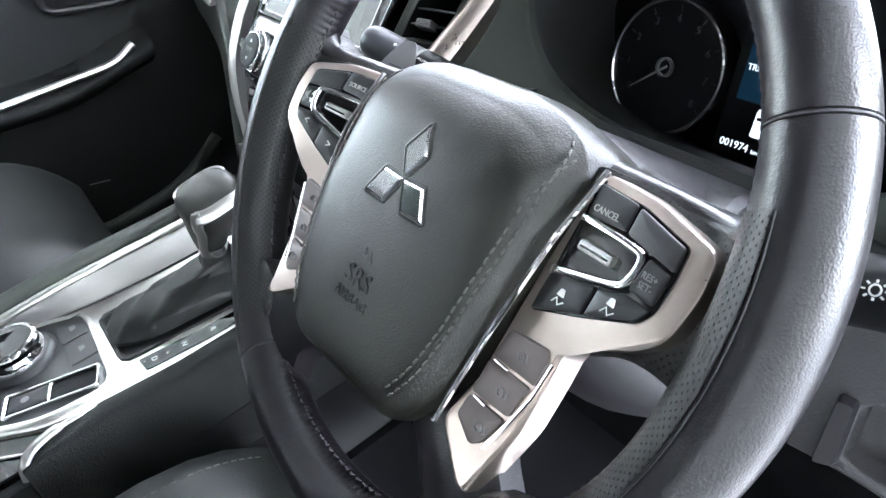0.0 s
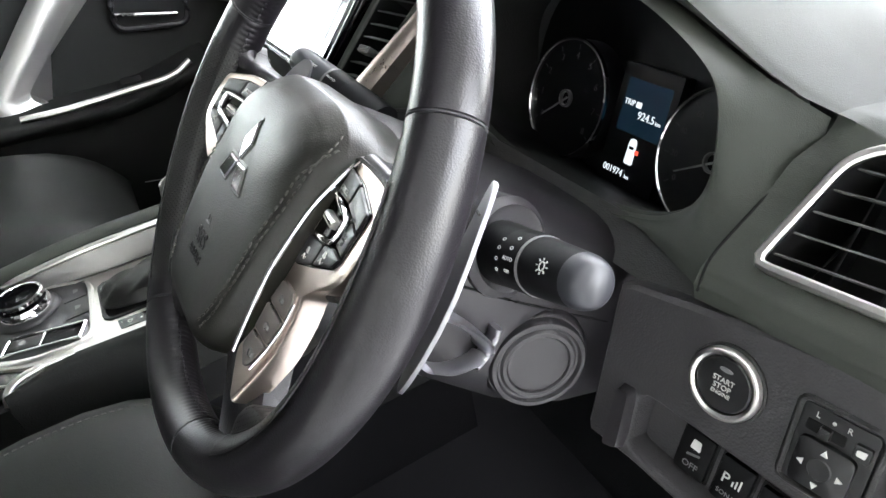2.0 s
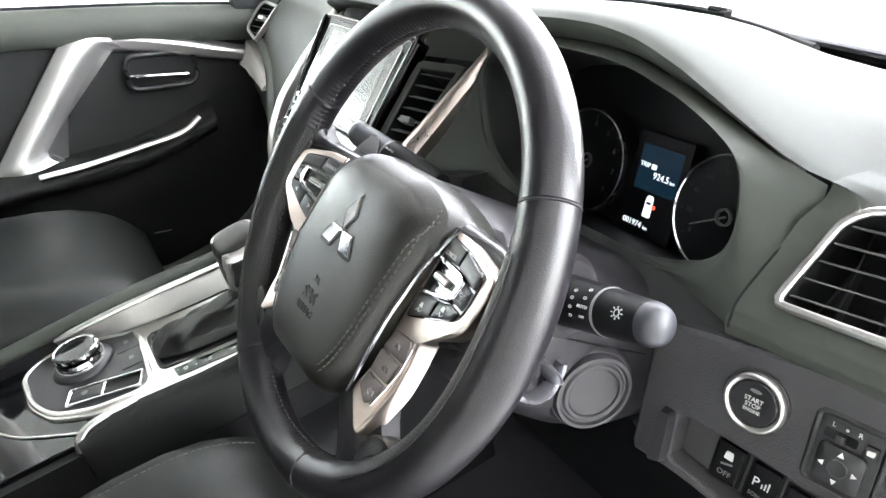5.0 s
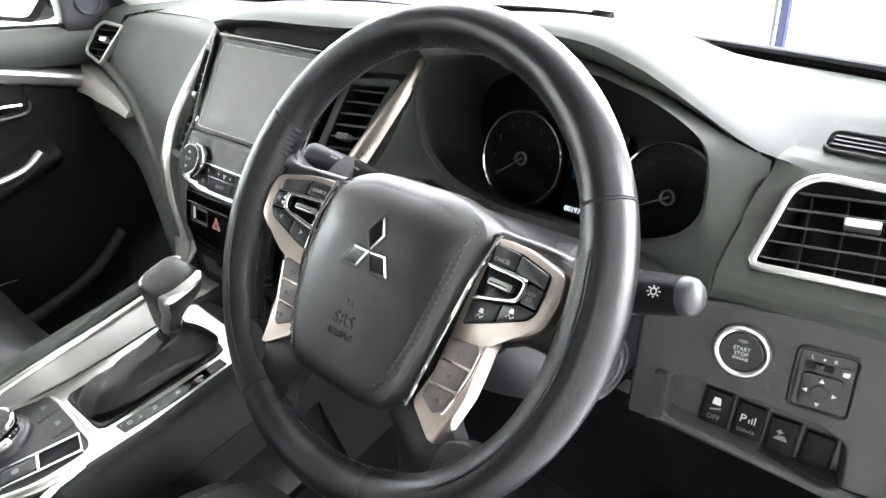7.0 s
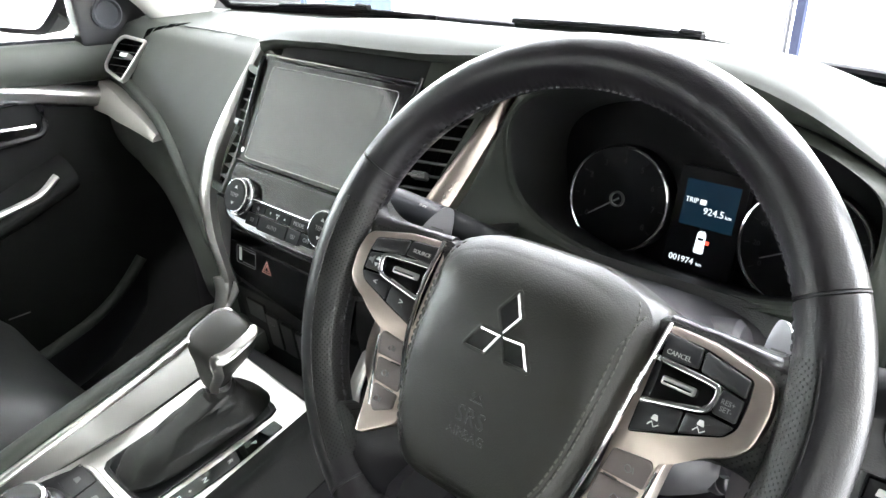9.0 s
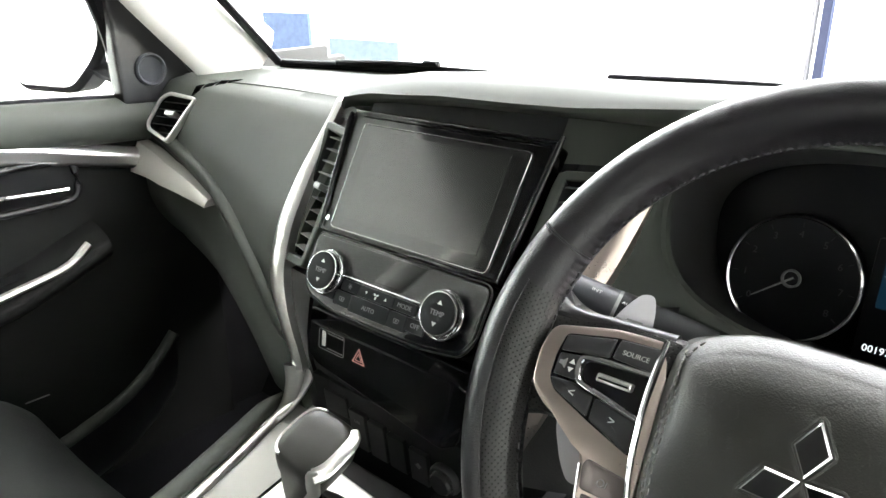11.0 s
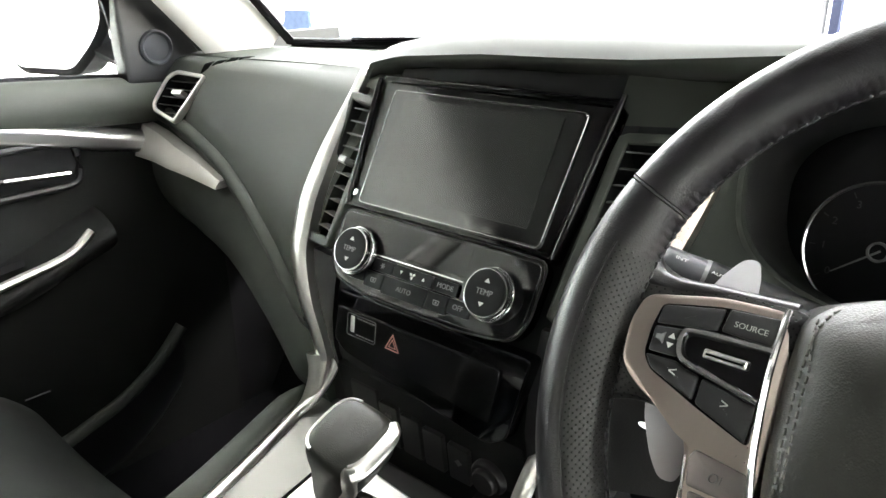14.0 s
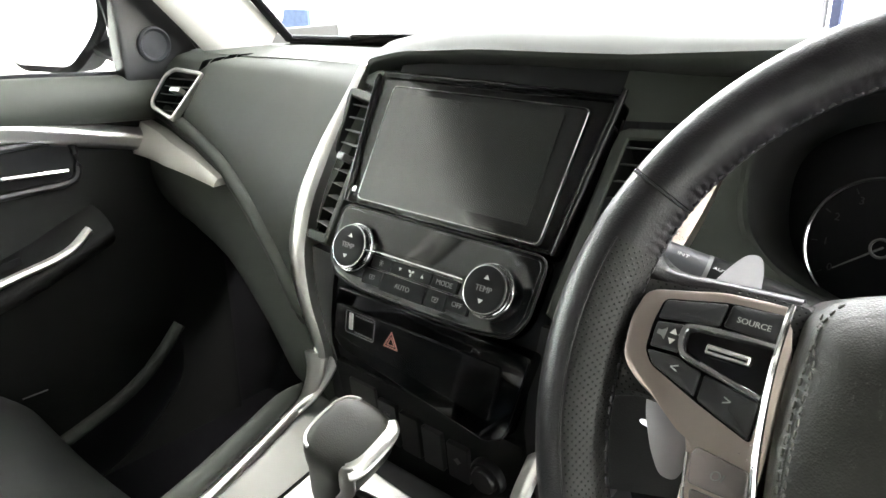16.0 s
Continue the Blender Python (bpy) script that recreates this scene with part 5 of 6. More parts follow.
for a in (90, 210, 330):
    d, e = Vector((math.cos(radians(a)), math.sin(radians(a)))), Vector((-math.sin(radians(a)), math.cos(radians(a))))
    L, H = 0.0285, 0.0084
    lz = [tuple(EC + d * 0.0008), tuple(EC + d * L / 2 - e * H), tuple(EC + d * L), tuple(EC + d * L / 2 + e * H)]
    wide = inset(rp(lz, 0.0006, 2), -0.0024)
    inner = inset(rp(lz, 0.0006, 2), -0.0003)
    loops = [[(x, y, cover_z(x, y) + h) for x, y in ring] for ring, h in ((wide, -0.002), (wide, 0.0002), (inset(wide, 0.0012), 0.0006), (inset(inner, -0.0004), 0.0004), (inner, -0.0030))]
    part("emblem_bed", rings(loops), COVER, wheel)
    bm = bmesh.new()
    c = EC + d * L / 2
    top = [tuple(Vector(c) + (Vector(p) - c) * 0.86) for p in lz]
    vs = [bm.verts.new((*p, cover_z(*p) - 0.002)) for p in lz] + [bm.verts.new((*p, cover_z(*p) + 0.0004)) for p in lz] + [bm.verts.new((*p, cover_z(*p) + 0.0014)) for p in top]
    for i in range(4):
        j = (i + 1) % 4
        bm.faces.new((vs[i], vs[j], vs[4 + j], vs[4 + i]))
        bm.faces.new((vs[4 + i], vs[4 + j], vs[8 + j], vs[8 + i]))
    bm.faces.new(vs[8:12])
    ob = part("emblem_lozenge", bm, CHROME, wheel, "bright chrome lozenge")
    # flat tops get a darker chrome: the dark reflection is put into their colour
    ob.data.materials.append(DARKCHROME)
    for p in ob.data.polygons:
        p.use_smooth = False
        p.material_index = 1 if len(p.vertices) == 4 and abs(p.normal.z) > 0.9 else 0
words("SRS", 0.0150, Matrix.Translation((-0.001, -0.0580, cover_z(0, -0.058) + 0.0001)), EMB, wheel, deep=0.0006)
words("AIRBAG", 0.0084, Matrix.Translation((-0.001, -0.0690, cover_z(0, -0.069) + 0.0001)), EMB, wheel, deep=0.0006)
part("airbag_mark", tube([(-0.006, -0.0470, cover_z(0, -0.047)), (0.004, -0.0470, cover_z(0, -0.047)), (0.0005, -0.0425, cover_z(0, -0.0425))], 0.0007, 5), EMB, wheel)
part("airbag_mark", plate(ell(0.0018, 0.0018, 12, -0.004, -0.0435), cover_z(0, -0.044) - 0.001, cover_z(0, -0.044) + 0.0007, 0.0004), EMB, wheel)

# spoke trims and switches
TRIM = [(0.0835, 0.0385), (0.118, 0.0365), (0.1530, 0.0280), (0.1560, 0.0120), (0.1530, -0.0085), (0.1430, -0.0175), (0.1175, -0.0295), (0.1115, -0.0390), (0.1050, -0.0600), (0.0985, -0.0840), (0.0925, -0.1050), (0.0885, -0.1225), (0.0840, -0.1215), (0.0670, -0.1010), (0.0745, -0.0670), (0.0800, 0.0)]
POD = [(0.0865, 0.0335), (0.1140, 0.0320), (0.1425, 0.0255), (0.1440, 0.0120), (0.1430, -0.0015), (0.1380, -0.0080), (0.1125, -0.0185), (0.0860, -0.0280)]
TOPKEY = [[(0.0880, 0.0332), (0.1115, 0.0315), (0.1125, 0.0200), (0.0895, 0.0190)], [(0.1135, 0.0310), (0.1412, 0.0248), (0.1418, 0.0150), (0.1285, 0.0172), (0.1140, 0.0195)]]
LOWKEY = [[(0.0872, -0.0090), (0.1132, -0.0042), (0.1128, -0.0168), (0.0870, -0.0268)], [(0.1150, -0.0038), (0.1215, -0.0028), (0.1270, -0.0004), (0.1415, -0.0010), (0.1372, -0.0072), (0.1145, -0.0160)]]
SIDEKEY = [(0.1290, 0.0155), (0.1418, 0.0135), (0.1412, 0.0008), (0.1275, 0.0014)]
THREE = [[(0.0815, -0.0405), (0.1060, -0.0370), (0.1072, -0.0420), (0.1020, -0.0570), (0.0775, -0.0570)], [(0.0772, -0.0590), (0.1000, -0.0590), (0.0938, -0.0780), (0.0748, -0.0790)], [(0.0745, -0.0810), (0.0930, -0.0800), (0.0875, -0.0965), (0.0835, -0.1010), (0.0735, -0.0930)]]


def turned(pts, s):
    q = [(s * x, y) for x, y in pts]
    area = sum(q[k - 1][0] * q[k][1] - q[k][0] * q[k - 1][1] for k in range(len(q)))
    return q if area > 0 else q[::-1]


for s in (-1, 1):
    trim = part("spoke_trim", dome(rp(turned(TRIM, s), 0.006, 5), -0.014, 0.0020, 0.0008, 0.0025), WARM, wheel, "satin champagne-silver spoke trim")
    pod = part("switch_pod", plate(rp(turned(POD, s), 0.003), -0.002, 0.0034, 0.0006), PIANO, wheel, "black thumb switch cluster")
    part("chrome_bar", tube(spline([(s * 0.0878, 0.0385, -0.006), (s * 0.0868, 0.022, 0.001), (s * 0.0852, 0.005, 0.0072), (s * 0.0828, -0.015, 0.0108), (s * 0.0797, -0.035, 0.0130), (s * 0.0757, -0.053, 0.0125), (s * 0.0712, -0.070, 0.0112), (s * 0.0640, -0.098, 0.0085)], 5), 0.0017, 8), CHROME, wheel, "thin chrome bar")
    for k in TOPKEY + LOWKEY:
        part("key", dome(rp(turned(k, s), 0.0015), 0.002, 0.0050, 0.0005, 0.0010), BUTTON, pod)
    side = part("key", dome(rp(turned(SIDEKEY, s), 0.0015), 0.002, 0.0046, 0.0004, 0.0010), BUTTON, pod)
    u = spline([(s * 0.0880, 0.0178, 0.0052), (s * 0.1060, 0.0172, 0.0060), (s * 0.1240, 0.0160, 0.0064), (s * 0.1275, 0.0135, 0.0064), (s * 0.1275, 0.0080, 0.0064), (s * 0.1255, 0.0030, 0.0064), (s * 0.1210, 0.0005, 0.0062), (s * 0.1060, -0.0030, 0.0056), (s * 0.0875, -0.0072, 0.0052)], 5)
    part("chrome_loop", tube(u, 0.0016, 8, flat=0.7), CHROME, pod, "chrome loop round the rocker")
    part("rocker_bed", plate(rp(turned([(0.0875, 0.017), (0.122, 0.0155), (0.1265, 0.012), (0.1245, 0.0035), (0.115, -0.001), (0.0870, -0.0070)], s), 0.002), 0.003, 0.0040), PIANO, pod)
    part("rocker", plate(rect(min(s * 0.0955, s * 0.1160), 0.0052, max(s * 0.0955, s * 0.1160), 0.0100, 0.0012), 0.003, 0.0078, 0.0016), SILVER, pod, "satin rocker bar")
    part("rocker_slot", plate(rect(min(s * 0.0972, s * 0.1145), 0.0068, max(s * 0.0972, s * 0.1145), 0.0078, 0.0004), 0.007, 0.0079, 0.0001), PIANO, pod)
    for k in THREE:
        part("key", dome(rp(turned(k, s), 0.002), 0.001, 0.0046, 0.0006, 0.0012), WARMKEY, trim, "grey-brown metallic key")
    for y in (-0.0580, -0.0800):
        part("key_gap", tube([(s * (0.0800 + (y + 0.058) * 0.12), y, 0.0042), (s * (0.0880 + (y + 0.058) * 0.2), y - 0.0005, 0.0044)], 0.0008, 6), CHROME, trim)
    for x, y in ((0.0930, -0.0480), (0.0885, -0.0690), (0.0850, -0.0900)):
        mark = ell(0.0020, 0.0026, 14, s * x, y)
        part("symbol", ring_plate(mark, inset(mark, 0.0005), 0.004, 0.0062, 0.0001), GREYPRINT, trim)
        part("symbol", plate(rect(s * x + 0.0026, y - 0.002, s * x + 0.0032, y + 0.002, 0.0001, 1), 0.004, 0.0061, 0.0001), GREYPRINT, trim)
    part("key_edge", tube([(s * 0.1090, -0.042, 0.0032), (s * 0.1020, -0.062, 0.0036), (s * 0.0945, -0.081, 0.0036), (s * 0.0885, -0.098, 0.0030)], 0.0009, 6), CHROME, trim)
    if s > 0:
        words("CANCEL", 0.0040, Matrix.Translation((0.0995, 0.0232, 0.0057)), LABEL, pod)
        words("RES+\nSET-", 0.0038, Matrix.Translation((0.1345, 0.0075, 0.0054)), GREYPRINT, pod)
        for x, y in ((0.1000, -0.0155), (0.1250, -0.0075)):
            part("symbol", plate(rp([(x - 0.0022, y + 0.0005), (x + 0.0022, y + 0.0005), (x + 0.0012, y + 0.0036), (x - 0.0012, y + 0.0036)], 0.0004), 0.005, 0.0060, 0.0001), PRINT, pod)
            part("symbol", tube([(x - 0.003, y - 0.003, 0.0060), (x - 0.001, y - 0.0005, 0.0060), (x + 0.001, y - 0.003, 0.0060), (x + 0.0035, y - 0.001, 0.0060)], 0.00035, 4), PRINT, pod)
    else:
        words("SOURCE", 0.0040, Matrix.Translation((-0.1000, 0.0250, 0.0057)), LABEL, pod)
        words("<", 0.0070, Matrix.Translation((-0.1265, -0.0060, 0.0059)), PRINT, pod)
        words(">", 0.0070, Matrix.Translation((-0.1000, -0.0130, 0.0059)), PRINT, pod)
        part("speaker_mark", plate(rp([(-0.1395, 0.0075), (-0.1375, 0.0075), (-0.1355, 0.0055), (-0.1355, 0.0120), (-0.1375, 0.0100), (-0.1395, 0.0100)], 0.0003, 1), 0.004, 0.0056, 0.0001), GREYPRINT, pod)
        part("volume_up", plate([(-0.1338, 0.0095), (-0.1306, 0.0095), (-0.1322, 0.0122)], 0.004, 0.0056, 0.0001), PRINT, pod)
        part("volume_down", plate([(-0.1338, 0.0072), (-0.1322, 0.0045), (-0.1306, 0.0072)], 0.004, 0.0056, 0.0001), PRINT, pod)

# the trims lean: their pods face upwards and inwards, their lower ends rise and spread
LEAN = [(-0.14, 0.0), (-0.08, 0.0), (-0.05, 0.0025), (-0.030, 0.0055), (0.005, 0.0), (0.045, -0.0075)]
for ob in [ob for ob in wheel.children if ob.name in ("spoke", "spoke.001", "spoke_top", "spoke_top.001")]:
    for v in ob.data.vertices:
        v.co.z -= 0.006 * min(1, max(0, (v.co.y - 0.0) / 0.03)) * min(1, max(0, (0.16 - abs(v.co.x)) / 0.02))
for trim in [ob for ob in wheel.children if ob.name.startswith(("spoke_trim", "switch_pod"))]:
    for ob in [trim] + list(trim.children):
        for v in ob.data.vertices:
            x0, y0 = abs(v.co.x), v.co.y
            f = max(0.0, -0.035 - y0) / 0.088
            if trim.name.startswith("spoke_trim"):
                v.co.x += math.copysign(0.018 * f * min(1.0, max(0.0, (x0 - 0.065) / 0.035)), v.co.x)
                v.co.y += 0.011 * f
            v.co.z += 0.013 * f ** 1.7 + ip(y0, LEAN, 0.004) + min(0.008, max(-0.005, 0.17 * (x0 - 0.11))) * min(1, max(0, (y0 + 0.06) / 0.03))


# ---- steering column, stalks and paddles ----
AXIS = Vector((0, math.cos(TI), -math.sin(TI)))
CM = axes((0.3995, -0.125, 0.7455), (1, 0, 0), (0, math.sin(TI), math.cos(TI)))
column = thing("steering_column", "grey plastic steering column shroud", "steering column", CM)


def col_loop(w, a, b, dy, e=2.6):
    return at(ell(a, b, 36, 0, dy, e), w)


part("shroud", rings([col_loop(0.034, 0.070, 0.048, 0.002, 3), col_loop(0.022, 0.098, 0.062, -0.008, 3), col_loop(-0.005, 0.108, 0.070, -0.016, 3), col_loop(-0.040, 0.113, 0.076, -0.022, 3.2), col_loop(-0.10, 0.112, 0.079, -0.025, 3.6), col_loop(-0.16, 0.108, 0.078, -0.024, 3.6), col_loop(-0.22, 0.10, 0.07, -0.02, 3)], cap0=True, cap1=True), COLUMN, column)
part("boss", lathe([(0.045, 0.072), (0.055, 0.02)], 32, cap0=True), PLASTIC, column)
part("split_line", tube([(s * ip(w, [(-0.22, 0.100), (-0.10, 0.1125), (-0.04, 0.1135), (-0.005, 0.1085), (0.022, 0.0985)]), -0.010, w) for s in (1,) for w in span(-0.20, 0.022, 30)], 0.0009, 6), RUBBER, column)
part("stalk_boot", lathe([(0.034, -0.02), (0.032, 0.004), (0.027, 0.008), (0.022, 0.006)], 32, cap0=True), COLUMN, column).matrix_local = CM.inverted() @ axes((0.500, -0.0850, 0.7440), (-0.2, 0.9, 0.2), (-0.2, -0.2, 0.95))
cap_m = axes((0.5140, -0.0660, 0.6595), (0.25, 0.93, -0.25), (0, 0.1, 0.99)) @ Matrix.Scale(0.93, 4)
lock = thing("lock_cover", "round grey cover on the column's lower side", "cover", cap_m)
part("cover", rings([[(q * math.cos(a), q * math.sin(a), h) for a in span(0, 2 * math.pi, 53)[:-1]] for q, h in ((0.0365, -0.03), (0.0360, 0.004), (0.0345, 0.0070), (0.0315, 0.0072), (0.0300, 0.0045), (0.0285, 0.0042), (0.0265, 0.0062), (0.0238, 0.0062), (0.0228, 0.0045), (0.0215, 0.0052), (0.0, 0.0055))], cap1=False), COLUMN, lock)
part("seat", lathe([(0.043, -0.04), (0.040, -0.004), (0.037, 0.0)], 40), COLUMN, lock)


TIP = mat("grey_tip_and_lit_grip", (0.022, 0.023, 0.028), 0.42)


def stalk(s, label, marks):
    """A column stalk: root, collar ring and rounded tip, pointing outwards."""
    a, b = (Vector((0.4940, -0.0893, 0.7415)), Vector((0.6075, -0.1012, 0.7780))) if s > 0 else (Vector((0.3045, -0.080, 0.764)), Vector((0.193, -0.112, 0.801)))
    m = axes(a, (b - a), (0, 0.3, 1))
    st = thing("column_stalk", label, "control stalk", m @ Matrix.Diagonal((1, 0.75 if s > 0 else 0.66, 0.75 if s > 0 else 0.66, 1)), "column stalks")
    turn = Matrix(((0, 0, 1, 0), (1, 0, 0, 0), (0, 1, 0, 0), (0, 0, 0, 1)))
    # the left grip takes the paler tip grey, standing for light falling on it
    for name, prof, material, lab in (("root", [(0.025, 0.0), (0.0255, 0.022), (0.0235, 0.046)], STALK, ""), ("collar", [(0.0232, 0.044), (0.0238, 0.047), (0.0232, 0.066), (0.0220, 0.068)], STALK, "ribbed turning collar"), ("ring", [(0.0225, 0.0665), (0.0228, 0.068), (0.0225, 0.0695)], GREYPRINT, ""), ("grip", [(0.0215, 0.067), (0.0220, 0.070), (0.0207, 0.088), (0.0192, 0.1085)], STALK if s > 0 else TIP, ""), ("tip", [(0.0192, 0.1075), (0.0188, 0.1115), (0.0172, 0.1160), (0.0135, 0.1192), (0.007, 0.1210), (0.0, 0.1214)], TIP, "rounded tip")):
        bm = lathe(prof, 32, cap0=True)
        bm.transform(turn)
        part(name, bm, material, st, lab)
    for x, turned_by, size, word in marks:
        words(word, size, Matrix.Translation((x, 0, 0)) @ Matrix.Rotation(radians(turned_by), 4, "X") @ Matrix.Translation((0, 0, 0.0242)) @ (Matrix.Rotation(math.pi, 4, "Z") if s < 0 else Matrix()), PRINT, st)
    return st


right_stalk = stalk(1, "black light stalk with white markings and grey tip", [(0.060, -4, 0.0042, "AUTO"), (0.060, 18, 0.0036, "OFF")])
for ang, x, r in ((86, 0.060, 0.0238), (108, 0.060, 0.0238), (98, 0.046, 0.0237), (80, 0.046, 0.0237), (60, 0.046, 0.0237), (40, 0.046, 0.0237)):
    bm = ring_plate(ell(0.0019, 0.0015, 14), ell(0.0011, 0.0008, 14), 0, 0.0004, 0.0001)
    bm.transform(Matrix.Translation((x, 0, 0)) @ Matrix.Rotation(radians(62 - ang), 4, "X") @ Matrix.Translation((0, 0, r - 0.0002)))
    part("symbol", bm, PRINT, right_stalk)
sun_m = Matrix.Translation((0.093, 0, 0)) @ Matrix.Rotation(radians(-12), 4, "X") @ Matrix.Translation((0, 0, 0.0202))
bm = ring_plate(ell(0.0028, 0.0036, 18), ell(0.0020, 0.0026, 18), 0, 0.0006, 0.0001)
bm.transform(sun_m)
part("symbol", bm, PRINT, right_stalk)
for j in range(8):
    bm = box(0.0040, 0.0058, -0.0005, 0.0005, 0, 0.0006, 0.0001)
    bm.transform(sun_m @ Matrix.Rotation(j * math.pi / 4, 4, "Z"))
    part("symbol", bm, PRINT, right_stalk)
stalk(-1, "black wiper stalk with white markings", [(0.084, -142, 0.0046, "INT"), (0.060, -142, 0.0040, "AUTO")])

for s in (1, -1):
    pd = thing("paddle_shifter", "silver metal gear-shift paddle behind the wheel", "gear paddle", WM @ axes((0.1327, -0.004, -0.061) if s > 0 else (-0.1195, -0.001, -0.040), (s * 0.90, 0, 0.43), (-s * 0.04, 1, -0.03)), "gear paddles")
    PI = pd.matrix_world.inverted() @ WM
    blade = [(-0.009, 0.030), (-0.0065, 0.055), (-0.0035, 0.0640), (0.004, 0.0630), (0.0115, 0.053), (0.018, 0.040), (0.0265, 0.024), (0.0335, 0.006), (0.0345, -0.012), (0.030, -0.034), (0.022, -0.052), (0.0145, -0.0625), (0.006, -0.0625), (0.001, -0.046), (0.000, -0.020), (-0.006, 0.010)]
    part("blade", dome(rp(blade[::-1], 0.006), -0.0014, 0.0014, 0.0008, 0.0009), PADDLE, pd)
    for path, width in (([(0.141, -0.016, -0.057), (0.131, -0.023, -0.083), (0.121, -0.035, -0.112), (0.118, -0.041, -0.119)], 0.0095), ([(0.154, -0.043, -0.055), (0.140, -0.049, -0.083), (0.123, -0.049, -0.112), (0.119, -0.046, -0.119)], 0.0065)):
        bm = tube(spline([(s * x, y, z) for x, y, z in path], 6), width, 12, flat=0.28, side=(0, 1, 0))
        bm.transform(PI)
        part("arm", bm, PADDLE, pd, "flat forked mounting arm")
    bm = tube([(s * 0.1165, -0.027, -0.1225), (s * 0.1165, -0.034, -0.124), (s * 0.118, -0.048, -0.122), (s * 0.120, -0.055, -0.117)], 0.0062, 10, flat=0.5, side=(0, 0, 1))
    bm.transform(PI)
    part("clip", bm, PADDLE, pd, "bent metal clip")
    part("tip_mark", plate(rect(-0.001, 0.0445, 0.009, 0.0457, 0.0004), -0.0030, 0.0030, 0.0001), GREYPRINT, pd)


# ---- knee panel controls ----
start = thing("start_button", "round engine start button with a bright metal ring", "button", RP @ Matrix.Translation((-0.001, 0.0022, 0)) @ Matrix.Scale(0.82, 4))
part("collar", lathe([(0.0300, -0.002), (0.0300, 0.0015), (0.0285, 0.0026)], 48), DASH, start)
part("metal_ring", rings([[(q * math.cos(a), q * math.sin(a), h) for a in span(0, 2 * math.pi, 61)[:-1]] for q, h in ((0.0280, 0.001), (0.0278, 0.0050), (0.0262, 0.0072), (0.0245, 0.0074), (0.0222, 0.0060), (0.0214, 0.002))]), SILVER, start, "bright satin metal ring")
cap = part("push_cap", lathe([(0.0212, 0.0), (0.0212, 0.0052), (0.0200, 0.0062), (0.010, 0.0058), (0.0, 0.0056)], 44), BUTTON, start)
for k, (word, size) in enumerate((("START", 0.0058), ("STOP", 0.0058), ("ENGINE", 0.0043))):
    words(word, size, Matrix.Translation((0, (0.0035, -0.0020, -0.0070)[k], 0.0061)), PRINT, cap)
part("lamp", plate(ell(0.0052, 0.0018, 16, 0, 0.0120), 0.005, 0.0065, 0.0002), GREYPRINT, cap)

mirror_sw = thing("mirror_switch", "black wing-mirror adjuster with white arrows", "switch", RP @ Matrix.Translation((0.0622, -0.0065, 0)) @ Matrix.Scale(0.85, 4))
o = rect(-0.0235, -0.0285, 0.0235, 0.0285, 0.004)
part("surround", ring_plate(inset(o, -0.005), o, -0.003, 0.0022, 0.002), DASH, mirror_sw)
part("base", plate(o, -0.003, 0.0008), BUTTON, mirror_sw)
part("slot", plate(rect(-0.019, 0.0105, 0.006, 0.0185, 0.002), 0.0, 0.0014), RUBBER, mirror_sw)
part("slider", plate(rect(-0.0095, 0.0110, -0.0025, 0.0180, 0.001), 0.001, 0.0050, 0.0010), BUTTON, mirror_sw)
part("fold_key", plate(rect(0.0115, 0.0085, 0.0215, 0.0195, 0.0015), 0.0, 0.0035), BUTTON, mirror_sw)
part("fold_mark", plate(rp([(0.0135, 0.012), (0.0190, 0.012), (0.0195, 0.017), (0.0135, 0.016)], 0.001), 0.003, 0.0039, 0.0001), PRINT, mirror_sw)
rock = part("rocker", dome(rect(-0.0195, -0.0265, 0.0165, 0.0075, 0.006), 0.0, 0.0040, 0.0010, 0.0015), BUTTON, mirror_sw)
part("dish", lathe([(0.0078, 0.0046), (0.0070, 0.0056), (0.0, 0.0052)], 28, -0.0015, -0.0095), BUTTON, rock)
for a in (0, 90, 180, 270):
    bm = plate([(0.0105, -0.0022), (0.0145, 0.0), (0.0105, 0.0022)], 0.004, 0.0056, 0.0001)
    bm.transform(Matrix.Translation((-0.0015, -0.0095, 0)) @ Matrix.Rotation(radians(a), 4, "Z"))
    part("arrow", bm, PRINT, rock)
words("L", 0.0055, Matrix.Translation((-0.0135, 0.0228, 0.0010)), PRINT, mirror_sw)
words("R", 0.0055, Matrix.Translation((0.0060, 0.0228, 0.0010)), PRINT, mirror_sw)
part("dot", plate(ell(0.0012, 0.0012, 12, -0.0035, 0.0225), 0.0005, 0.0012, 0.0001), PRINT, mirror_sw)

